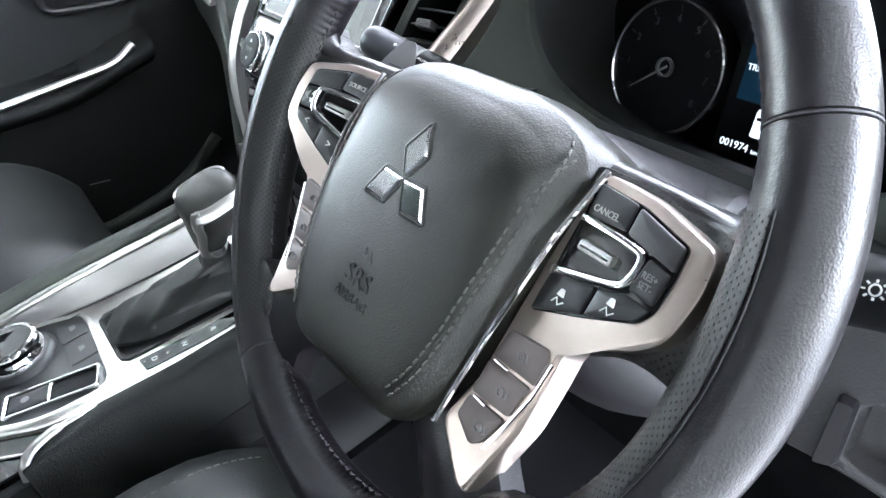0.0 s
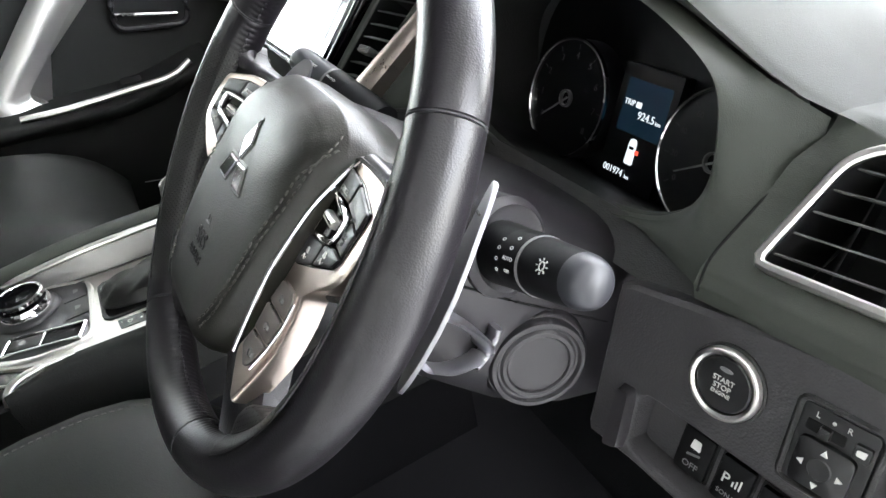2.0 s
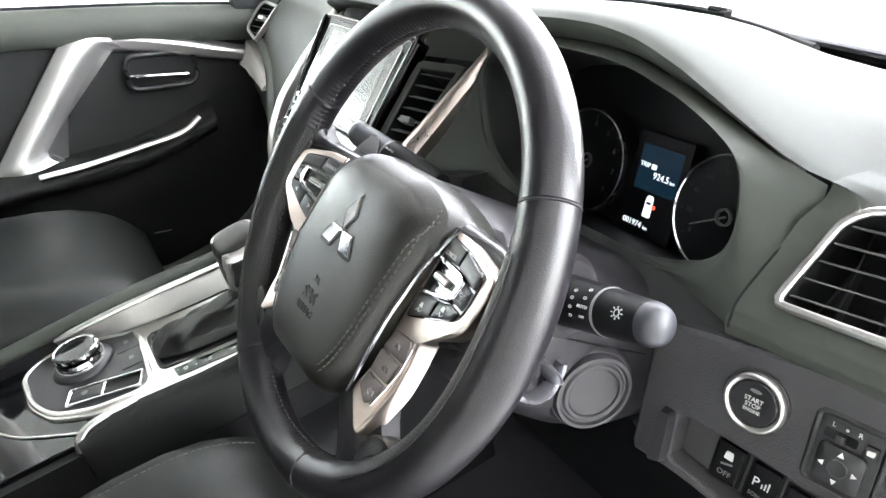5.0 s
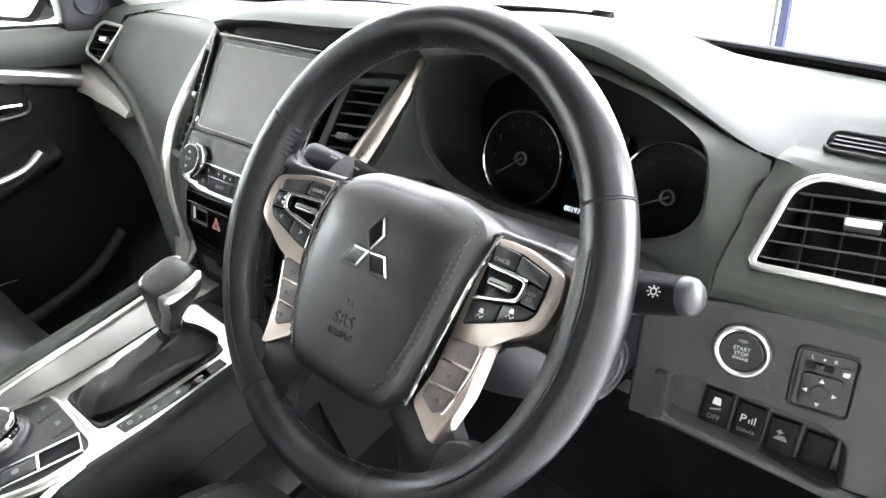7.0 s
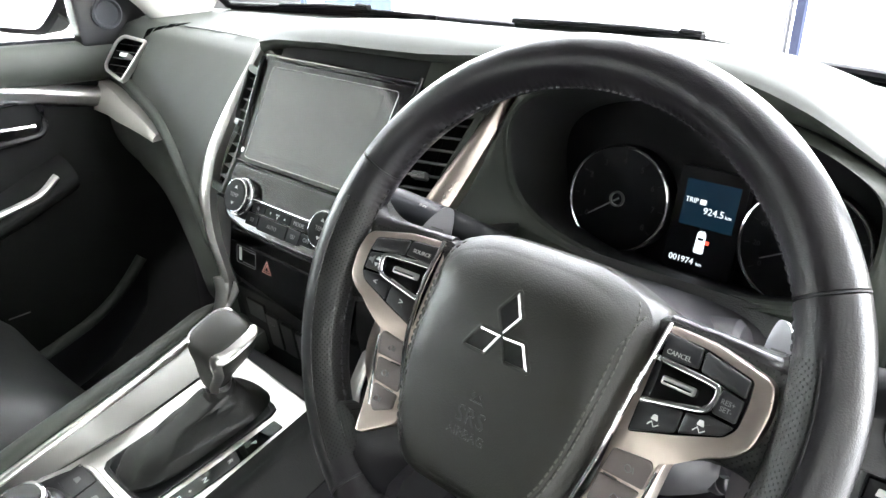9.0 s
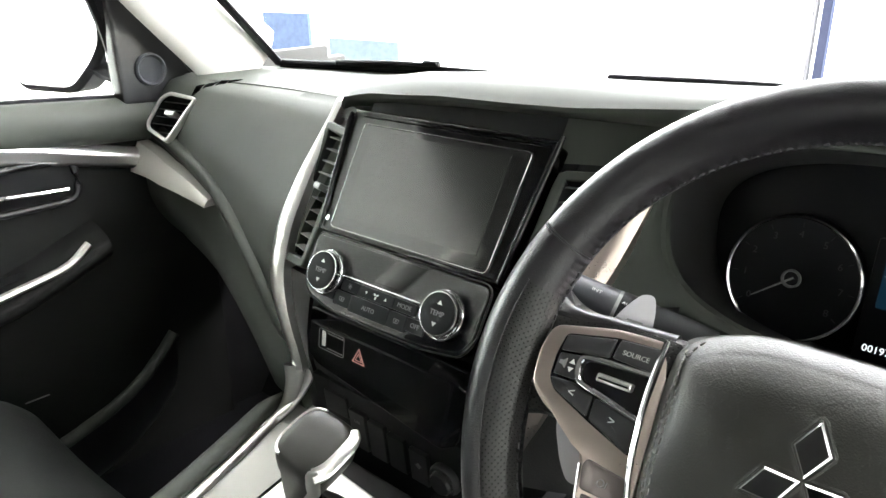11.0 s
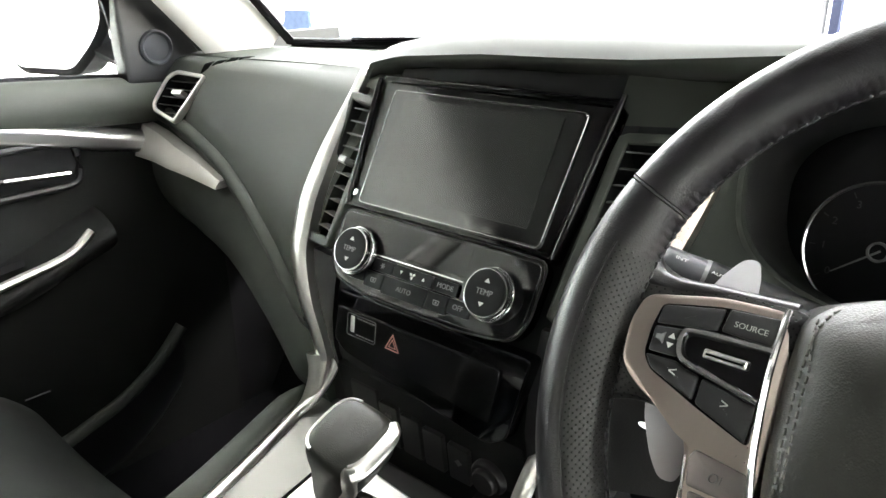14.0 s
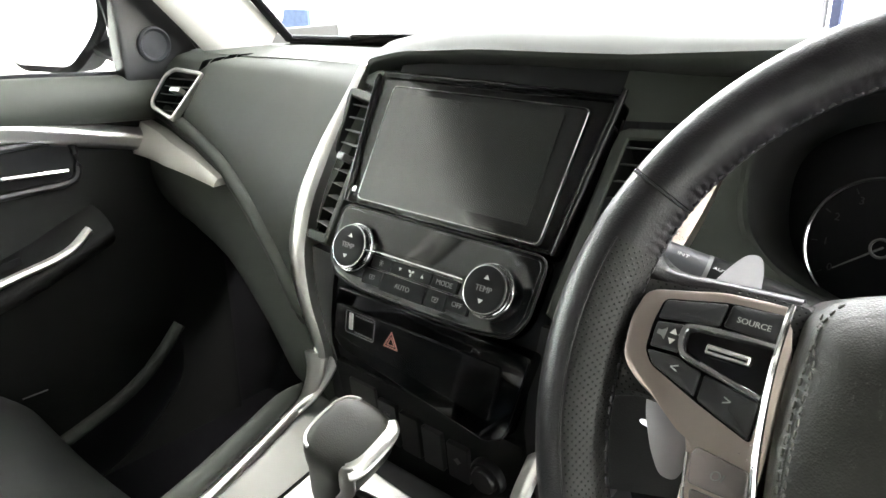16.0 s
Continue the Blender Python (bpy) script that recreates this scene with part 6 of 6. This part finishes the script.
for k, (x, y) in enumerate(((-0.0147, -0.0655), (0.0135, -0.0690), (0.0410, -0.0735), (0.0690, -0.0775))):
    sw = thing("rocker_switch", ("black stability-control off switch", "black parking sonar switch", "black headlamp levelling switch", "blank black switch cover")[k], "switch", RP @ Matrix.Translation((x, y, -0.026)) @ Matrix.Rotation(radians(-4), 4, "Z") @ Matrix.Scale(0.94, 4), "knee panel switches")
    part("frame", plate(rect(-0.0140, -0.0185, 0.0140, 0.0205, 0.002), 0.0, 0.009, 0.001), RUBBER, sw)
    key = part("key", dome(rect(-0.0120, -0.0165, 0.0120, 0.0185, 0.002), 0.006, 0.0125, 0.0005, 0.0014), STALK, sw)
    if k == 0:
        words("OFF", 0.0070, Matrix.Translation((0, -0.0085, 0.0131)), GREYPRINT, key)
        part("symbol", plate(rp([(-0.004, 0.005), (0.004, 0.005), (0.003, 0.0125), (-0.003, 0.0125)], 0.001), 0.012, 0.0132, 0.0001), PRINT, key)
        part("symbol", plate(rp([(-0.005, -0.002), (0.005, 0.001), (0.005, 0.003), (-0.005, 0.000)], 0.001), 0.012, 0.0132, 0.0001), GREYPRINT, key)
    if k == 1:
        words("P", 0.0115, Matrix.Translation((-0.005, 0.003, 0.0131)), PRINT, key)
        words("SONAR", 0.0050, Matrix.Translation((0, -0.0085, 0.0131)), GREYPRINT, key)
        for j in range(3):
            part("symbol", plate(rect(0.0 + j * 0.0025, 0.000, 0.0012 + j * 0.0025, 0.004 + j * 0.002, 0.0003, 1), 0.012, 0.0132, 0.0001), PRINT, key)
    if k == 2:
        part("symbol", plate(rp([(-0.007, -0.002), (0.006, -0.002), (0.003, 0.003), (-0.003, 0.002)], 0.001), 0.012, 0.0132, 0.0001), GREYPRINT, key)
        part("symbol", plate(ell(0.003, 0.003, 10, -0.002, 0.006, 0.9), 0.012, 0.0132, 0.0001), GREYPRINT, key)


# ---- centre console ----
CO = axes((0, -0.309, 0.500), (1, 0, 0), (0, 1, 0.20))
console = thing("centre_console", "centre console with satin silver top and padded sides", "console", CO)
part("base", box(-0.12, 0.095, -0.60, 0.20, -0.35, -0.008, 0.01), PLASTIC, console)
part("top_plate", plate(rp([(-0.114, -0.15), (-0.086, -0.179), (-0.012, -0.173), (0.034, -0.151), (0.064, -0.105), (0.078, -0.058), (0.0860, 0.0), (0.0870, 0.168), (-0.072, 0.178), (-0.0745, 0.06), (-0.079, 0.0), (-0.096, -0.075)], 0.012), -0.02, 0.0, 0.002), SILVER, console, "satin silver console plate")


def along(y, rows, c):
    """Column c of rows, read at y between their first columns."""
    for r0, r1 in zip(rows, rows[1:]):
        if y <= r1[0]:
            break
    k = (y - r0[0]) / (r1[0] - r0[0])
    return r0[c] + (r1[c] - r0[c]) * k


EDGE_LINE = [(-0.125, -0.101, 0.020), (-0.05, -0.092, 0.030), (0.0, -0.093, 0.030), (0.05, -0.101, 0.025), (0.10, -0.117, 0.016), (0.15, -0.133, 0.008), (0.20, -0.147, 0.004), (0.26, -0.160, 0.002)]
JOINT_LINE = [(-0.125, -0.099), (-0.07, -0.0925), (0.0, -0.079), (0.06, -0.0745), (0.26, -0.072)]


def edge_x(y):
    return sum(along(y + d, EDGE_LINE, 1) for d in (-0.02, 0, 0.02)) / 3


def edge_z(y):
    return sum(along(y + d, EDGE_LINE, 2) for d in (-0.02, 0, 0.02)) / 3


def left_ramp(y, k):
    """Slope from the plate up to the bright edge."""
    x0 = along(y, JOINT_LINE, 1)
    return (x0 + (edge_x(y) - x0) * k, y, 0.001 + (edge_z(y) - 0.001) * k ** 1.15)


part("silver_ramp", solid(left_ramp, span(-0.122, 0.225, 24), span(0, 1, 7), (0, 0, -0.03)), RAMP, console, "satin grey slope beside the selector")
part("edge_strip", tube([(edge_x(y) - 0.003, y, edge_z(y) + 0.002) for y in span(-0.124, 0.215, 30)], [0.003, 0.005] + [0.0062] * 28, 10, flat=0.75), SILVER, console, "bright silver edge strip")
foot = [CO.inverted() @ Vector(p) for p in ((-0.136, -0.103, 0.604), (-0.135, -0.106, 0.588), (-0.137, -0.112, 0.570))] + [Vector((edge_x(y) - 0.003, y, edge_z(y) + 0.002)) for y in (0.195, 0.165)]
part("rail_foot", tube(spline(foot, 7), [0.0125 - 0.0063 * min(1, i / 20) for i in range(len(spline(foot, 7)))], 12, flat=0.5, side=(0.6, -0.5, 0.6)), SILVER, console, "curved foot of the satin rail")
part("plate_joint", tube([(along(y, JOINT_LINE, 1) - 0.0004, y, 0.0012) for y in span(-0.11, 0.19, 24)], 0.0008, 5), RUBBER, console)
part("groove", tube([(edge_x(y) - 0.0090, y, edge_z(y)) for y in span(-0.124, 0.205, 24)], 0.0028, 6), RUBBER, console, "dark groove beside the pad")
part("left_pad", tube([(edge_x(y) - 0.0210, y, edge_z(y) + 0.001 + 0.005 * min(1, (0.215 - y) / 0.03)) for y in span(-0.30, 0.215, 34)], [0.0125] * 30 + [0.0122, 0.0115, 0.0098, 0.006], 16, flat=0.85), PAD, console, "padded grained border")
part("left_side", solid(lambda y, k: (edge_x(y) - 0.032 - 0.01 * k, y, edge_z(y) - 0.002 - 0.33 * k), span(-0.30, 0.225, 16), span(0, 1, 5), (0.02, 0, 0)), PLASTIC, console)


def flank_shift(y):
    return 0.004 + 0.016 * min(1, max(0, (y + 0.13) / 0.15))


def flank_inner(y):
    return 0.0665 + 0.034 * min(1, max(0, -0.057 - y) / 0.071) ** 1.3 + flank_shift(y)


def right_skin_c(y, k):
    """Padded flank towards the driver."""
    x0 = flank_inner(y)
    x = x0 + (0.116 + flank_shift(y) - x0) * k ** 0.62
    return (x, y, 0.002 - 0.004 * k - 0.092 * k ** 2.2 + 0.009 * math.sin(k * math.pi) ** 0.8)


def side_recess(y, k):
    """Dark sheet low on the flank: a hollow's shade towards the footwell, put into colour."""
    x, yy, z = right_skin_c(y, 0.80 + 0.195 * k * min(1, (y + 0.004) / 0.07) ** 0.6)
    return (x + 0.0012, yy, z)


part("right_flank", solid(right_skin_c, span(-0.127, 0.24, 26), span(0, 1, 14), (-0.02, 0, -0.01)), DOORSKIN, console, "padded flank towards the driver")
part("side_recess", solid(side_recess, span(-0.003, 0.24, 24), span(0, 1, 6), (-0.004, 0, 0)), RUBBER, console, "dark sheet on the flank, standing for a hollow's shade")
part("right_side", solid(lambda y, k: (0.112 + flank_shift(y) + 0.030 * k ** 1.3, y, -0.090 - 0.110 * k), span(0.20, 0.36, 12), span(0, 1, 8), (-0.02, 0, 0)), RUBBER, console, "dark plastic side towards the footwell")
part("flank_side", solid(lambda y, k: (0.1135 + flank_shift(y) - 0.012 * math.sin(k * math.pi), y, -0.088 - 0.13 * k), span(-0.126, 0.20, 10), span(0, 1, 8), (-0.02, 0, 0)), PLASTIC, console)
part("foot_side", solid(lambda y, k: (0.140 - 0.02 * k, y, -0.200 - 0.17 * k), span(-0.126, 0.36, 8), span(0, 1, 4), (-0.02, 0, 0)), CARPET, console)
part("rear_side", solid(lambda y, k: (0.1115, y, -0.010 - 0.36 * k), span(-0.45, -0.129, 6), span(0, 1, 4), (-0.02, 0, 0)), DOORSKIN, console)
part("rear_box", box(-0.118, 0.098, -0.45, -0.075, -0.10, -0.004, 0.006), PIANO, console, "gloss black rear part of the console")
part("rear_line", tube(spline([(0.080, -0.124, -0.0032), (0.062, -0.150, -0.0032), (0.030, -0.190, -0.0032), (-0.02, -0.225, -0.0032)], 6), 0.0018, 6), SILVER, console, "thin silver line")
part("side_strip", tube(spline([(0.0785, -0.055, 0.002), (0.0800, -0.075, 0.004), (0.0850, -0.097, 0.0065), (0.0920, -0.1145, 0.0065), (0.1005, -0.125, 0.002), (0.1060, -0.1285, -0.010)], 6), [0.002] * 4 + [0.0035] * 6 + [0.0055] * 40, 10, flat=0.6), SILVER, console, "silver end strip")
part("rail_foot", tube(spline([(0.126, 0.2412, 0.0589), (0.122, 0.224, 0.038), (0.119, 0.208, 0.018), (0.117, 0.198, -0.004)], 5), 0.009, 10, flat=0.6), SILVER, console)
part("rail_foot", tube(spline([(-0.126, 0.2412, 0.0589), (-0.130, 0.224, 0.035), (-0.138, 0.204, 0.016), (-0.1455, 0.180, 0.0065), (-0.1380, 0.150, 0.0070)], 5), [0.0085 - 0.0025 * i / 20 for i in range(21)], 10, flat=0.6), SILVER, console)

# gear gate and lever
gate = part("gate_frame", ring_plate(by_angle(rp([(-0.054, -0.021), (0.042, -0.021), (0.056, 0.145), (-0.040, 0.148)], 0.014), 64, (0.0, 0.065)), by_angle(rp([(-0.049, -0.016), (0.037, -0.016), (0.051, 0.140), (-0.036, 0.143)], 0.012), 64, (0.0, 0.065)), -0.004, 0.0022, 0.001), PLASTIC, console)
part("gate_floor", plate(rp([(-0.050, -0.017), (0.038, -0.017), (0.052, 0.141), (-0.037, 0.144)], 0.012), -0.004, 0.001), RUBBER, console)
part("position_strip", plate(rp([(0.0500, -0.0060), (0.0700, -0.0040), (0.0775, 0.060), (0.0790, 0.130), (0.0625, 0.130), (0.0585, 0.060)], 0.002), -0.003, 0.0012, 0.0004), PIANO, console, "gloss black gear position strip")
for k, word in enumerate("DNRP"):
    words(word, 0.0085, Matrix.Translation((0.0615 + (0.0, 0.004, 0.0065, 0.008)[k], 0.0070 + k * 0.030, 0.0013)) @ Matrix.Rotation(radians(-9), 4, "Z"), PRINT, console)
words("+", 0.0075, Matrix.Translation((0.0640, 0.0195, 0.0013)), PRINT, console)
words("-", 0.0075, Matrix.Translation((0.0575, -0.0010, 0.0013)), PRINT, console)

GAITER = mat("gaiter_leather", (0.0042, 0.0045, 0.0038), 0.36, grain="leather", scale=800, bump=0.25, spec=0.42)
lever = thing("gear_lever", "black leather gear lever with a silver inlay and gaiter", "gear lever", axes((0.004, -0.205, 0.523), (1, 0, 0), (0, 1, 0.33)))


def boot_loop(h, a, b, cy, cx=0.0):
    out = []
    for i, (x, y) in enumerate(ell(a, b, 40, cx, cy, 3.2)):
        out.append((x, y, h))
    return out


bm = rings([boot_loop(-0.002, 0.0385, 0.086, -0.039), boot_loop(0.006, 0.0375, 0.082, -0.040), boot_loop(0.013, 0.0350, 0.0755, -0.0395), boot_loop(0.018, 0.0320, 0.070, -0.038), boot_loop(0.022, 0.0275, 0.0655, -0.0355), boot_loop(0.025, 0.0230, 0.0598, -0.0313), boot_loop(0.0275, 0.0190, 0.0518, -0.0243), boot_loop(0.0295, 0.0170, 0.041, -0.014), boot_loop(0.0315, 0.0165, 0.027, -0.003), boot_loop(0.034, 0.0165, 0.018, 0.008), boot_loop(0.039, 0.0160, 0.0165, 0.010), boot_loop(0.040, 0.0145, 0.0150, 0.010)], cap1=True)
for v in bm.verts:
    fold = min(1, max(0, v.co.z / 0.012))
    v.co.z += (0.006 - 0.125 * (v.co.y + 0.033)) * max(0, 1 - v.co.z / 0.036)
    v.co.x -= 0.006 * max(0, 1 - v.co.z / 0.036)
    v.co.x += 0.10 * (v.co.y + 0.033) * max(0, 1 - v.co.z / 0.036)
    v.co.x *= 1 + 0.12 * max(0, 1 - v.co.z / 0.020)
    v.co.z += 0.0024 * math.sin(v.co.y * 120 + v.co.x * 160) * fold
    v.co.x += 0.0028 * math.sin(v.co.y * 80 + v.co.z * 260) * fold
part("gaiter", bm, GAITER, lever, "creased black leather gaiter")
part("collar", tube([(0.0, 0.0100, 0.037), (0.001, 0.0105, 0.043), (0.003, 0.0120, 0.050)], [0.0152, 0.0158, 0.0160], 24), CHROME, lever, "bright metal collar")


def knob_loop(h, a, b, cx, cy, e=3.2):
    return [(x, y, h - 0.005 * min(1, max(0, (h - 0.05) / 0.05)) - 0.14 * (x - 0.02) * min(1, max(0, (h - 0.06) / 0.04))) for x, y in ell(a, b, 44, cx, cy, e)]


part("knob", rings([knob_loop(0.040, 0.0125, 0.0135, 0.001, 0.011, 2.4), knob_loop(0.050, 0.0150, 0.0165, 0.004, 0.013, 2.6), knob_loop(0.064, 0.0190, 0.0215, 0.011, 0.018), knob_loop(0.080, 0.0240, 0.0265, 0.019, 0.024), knob_loop(0.094, 0.0272, 0.0300, 0.0245, 0.029), knob_loop(0.106, 0.0285, 0.0315, 0.027, 0.031, 3.4), knob_loop(0.114, 0.0283, 0.0312, 0.0275, 0.032, 3.4), knob_loop(0.120, 0.0262, 0.0290, 0.027, 0.032), knob_loop(0.1235, 0.0225, 0.0250, 0.0265, 0.032), knob_loop(0.1250, 0.0160, 0.0180, 0.026, 0.032), knob_loop(0.1256, 0.008, 0.009, 0.026, 0.032)], cap0=True, cap1=True), COVER, lever, "black leather knob")
KNOB = [(0.043, 0.0134, 0.0146, 0.002, 0.0115), (0.050, 0.0150, 0.0165, 0.004, 0.013), (0.064, 0.0190, 0.0215, 0.011, 0.018), (0.080, 0.0240, 0.0265, 0.019, 0.024), (0.094, 0.0272, 0.0300, 0.0245, 0.029), (0.106, 0.0285, 0.0315, 0.027, 0.031)]


def knob_edge(h, a, b, cx, cy, start, end, n):
    """Points on the knob's outline between two angles."""
    out = []
    for q in span(radians(start), radians(end), n):
        c, s = math.cos(q), math.sin(q)
        x = cx + a * math.copysign(abs(c) ** (2 / 3.3), c)
        y = cy + b * math.copysign(abs(s) ** (2 / 3.3), s)
        out.append((x, y, h - 0.005 * min(1, max(0, (h - 0.05) / 0.05)) - 0.14 * (x - 0.02) * min(1, max(0, (h - 0.06) / 0.04))))
    return out


inlay = knob_edge(0.1165, 0.0272, 0.0300, 0.0273, 0.032, 55, -42, 16)
for row in KNOB[::-1]:
    inlay += knob_edge(*row, -48, -48, 2)[:1]
top_band, front_band = spline(inlay[:16], 3), spline(inlay[13:], 4)
part("inlay", tube(top_band, [0.0052 + 0.0022 * min(1, i / 8) for i in range(len(top_band))], 14, flat=0.36, side=(0.62, -0.35, 0.70)), SILVER, lever, "satin silver inlay along the top edge")
part("inlay", tube(front_band, [0.0068 - 0.0024 * i / len(front_band) for i in range(len(front_band))], 14, flat=0.36, side=(0.66, -0.74, 0.10)), SILVER, lever, "satin silver inlay down to the collar")
part("inlay", tube(knob_edge(0.1218, 0.0246, 0.0274, 0.0268, 0.032, 100, 250, 30), 0.0016, 8), SILVER, lever, "thin silver edge line")

# drive selector
sel_plate = part("selector_plate", plate(rp([(-0.070, -0.030), (-0.102, -0.100), (-0.109, -0.145), (-0.084, -0.171), (-0.014, -0.165), (0.027, -0.145), (0.054, -0.100), (0.0625, -0.036)], 0.02), -0.002, 0.0030, 0.0008), BUTTON, console, "black selector plate")
so = by_angle(rp([(-0.070, -0.030), (-0.102, -0.100), (-0.109, -0.145), (-0.084, -0.171), (-0.014, -0.165), (0.027, -0.145), (0.054, -0.100), (0.0625, -0.036)], 0.02), 72, (-0.03, -0.10))
part("plate_rim", ring_plate(inset(so, -0.006), inset(so, 0.0005), -0.002, 0.0042, 0.0015), SILVER, console, "satin silver rim")
selector = thing("drive_selector", "round drive-mode selector with a chrome skirt", "rotary selector", CO @ Matrix.Translation((-0.050, -0.101, 0.003)))
part("skirt", lathe([(0.0385, 0.0), (0.0375, 0.003), (0.0345, 0.006), (0.032, 0.007)], 44), BUTTON, selector)
part("chrome_skirt", lathe([(0.0315, 0.005), (0.0305, 0.013), (0.0275, 0.017)], 44), CHROME, selector, "chrome skirt")
part("grip", lathe([(0.0280, 0.015), (0.0290, 0.021), (0.0284, 0.025), (0.0262, 0.0265)], 44), PIANO, selector)
part("cap_ring", rings([[(q * math.cos(a), q * math.sin(a), h) for a in span(0, 2 * math.pi, 49)[:-1]] for q, h in ((0.0290, 0.022), (0.0284, 0.0262), (0.0262, 0.0275), (0.0244, 0.0270), (0.0240, 0.025))]), CHROME, selector)
part("cap", lathe([(0.0250, 0.023), (0.0245, 0.0262), (0.0, 0.0270)], 40), PIANO, selector)
brake = thing("parking_brake_switch", "parking brake switch in a chrome frame", "switch", CO @ Matrix.Translation((0.0295, -0.084, 0.003)) @ Matrix.Rotation(radians(-18), 4, "Z"))
o = rect(-0.0160, -0.0455, 0.0160, 0.0455, 0.003)
part("frame", ring_plate(o, inset(o, 0.003), -0.002, 0.0045, 0.001), CHROME, brake, "chrome frame")
part("well", plate(inset(o, 0.003), -0.002, 0.0004), RUBBER, brake)
part("key", dome(rect(-0.011, -0.040, 0.011, -0.004, 0.002), -0.001, 0.0040, 0.0010, 0.001), BUTTON, brake)
part("divider", box(-0.012, 0.012, -0.003, 0.000, 0.0, 0.0040, 0.0005), CHROME, brake)
part("symbol", plate(ell(0.004, 0.004, 16, 0, -0.024), 0.004, 0.0054, 0.0001), GREYPRINT, brake)
for k, (x, y) in enumerate(((-0.066, -0.036), (-0.025, -0.036))):
    key = thing("console_button", "flat black button beside the selector", "button", CO @ Matrix.Translation((x + 0.012, y - 0.012, 0.003)), "console buttons")
    part("key", plate(rect(-0.0195, -0.012, 0.0195, 0.016, 0.003), -0.001, 0.0012, 0.0005), BUTTON, key)
    part("symbol", plate(rp([(-0.005, 0.0), (0.005, 0.0), (0.003, 0.006), (-0.003, 0.006)], 0.001), 0.001, 0.0015, 0.0001), GREYPRINT, key)


# ---- seats ----
def seat(m, w, label, seams, tilt=0.02):
    st = thing("car_seat", label, "car seat", m, "front seats")

    def top(u, v):
        """u across, v from the front lip to the back."""
        edge = abs(u) ** 6
        front = (1 - v) ** 7
        return (u * w, -0.50 * v, 0.0 - 0.055 * edge - 0.10 * front + 0.030 * abs(u) ** 2 * (1 - edge) - tilt * v)
    part("cushion", solid(top, span(-1, 1, 25), [0, 0.02, 0.05, 0.1, 0.16, 0.24, 0.34, 0.46, 0.6, 0.75, 0.9, 1], (0, 0, -0.12)), SEAT, st, "black leather seat cushion")
    part("frame", box(-w * 0.9, w * 0.9, -0.48, -0.06, -0.33, -0.10, 0.02), PLASTIC, st)
    for s in (-1, 1) if seams else ():
        line = [Vector(top(s * 0.72, v)) + Vector((0, 0, 0.0015)) for v in span(0.06, 1, 40)]
        stitches(line, (0, 0, 0.5), 0.0042, 0.0026, 0.0005, st, THREAD)
        line = [Vector(top(s * 0.955, v)) + Vector((0, 0, 0.0012)) for v in span(0.10, 1, 40)]
        stitches(line, (0, 0, 0.5), 0.0042, 0.0026, 0.0005, st, THREAD)
    part("backrest", solid(lambda u, v: (u * w * (1 - 0.15 * v), -0.50 - 0.22 * v + 0.06 * abs(u) ** 3, -0.05 + 0.62 * v), span(-1, 1, 15), span(0, 1, 12), (0, -0.10, 0)), SEAT, st, "black leather backrest")
    part("headrest", dome(rect(-0.13, -0.08, 0.13, 0.08, 0.05), 0, 0.08, 0.02, 0.02), SEAT, st).matrix_local = axes((0, -0.74, 0.68), (1, 0, 0), (0, -0.2, 1))
    return st


seat(axes((-0.425, -0.245, 0.512), (1, 0, 0), (0, 1, 0)), 0.235, "black leather passenger seat beside the console", False)
seat(axes((0.418, -0.240, 0.572), (1, 0, 0), (0, 1, 0)), 0.240, "black leather driver's seat with grey stitching", True, 0.17)
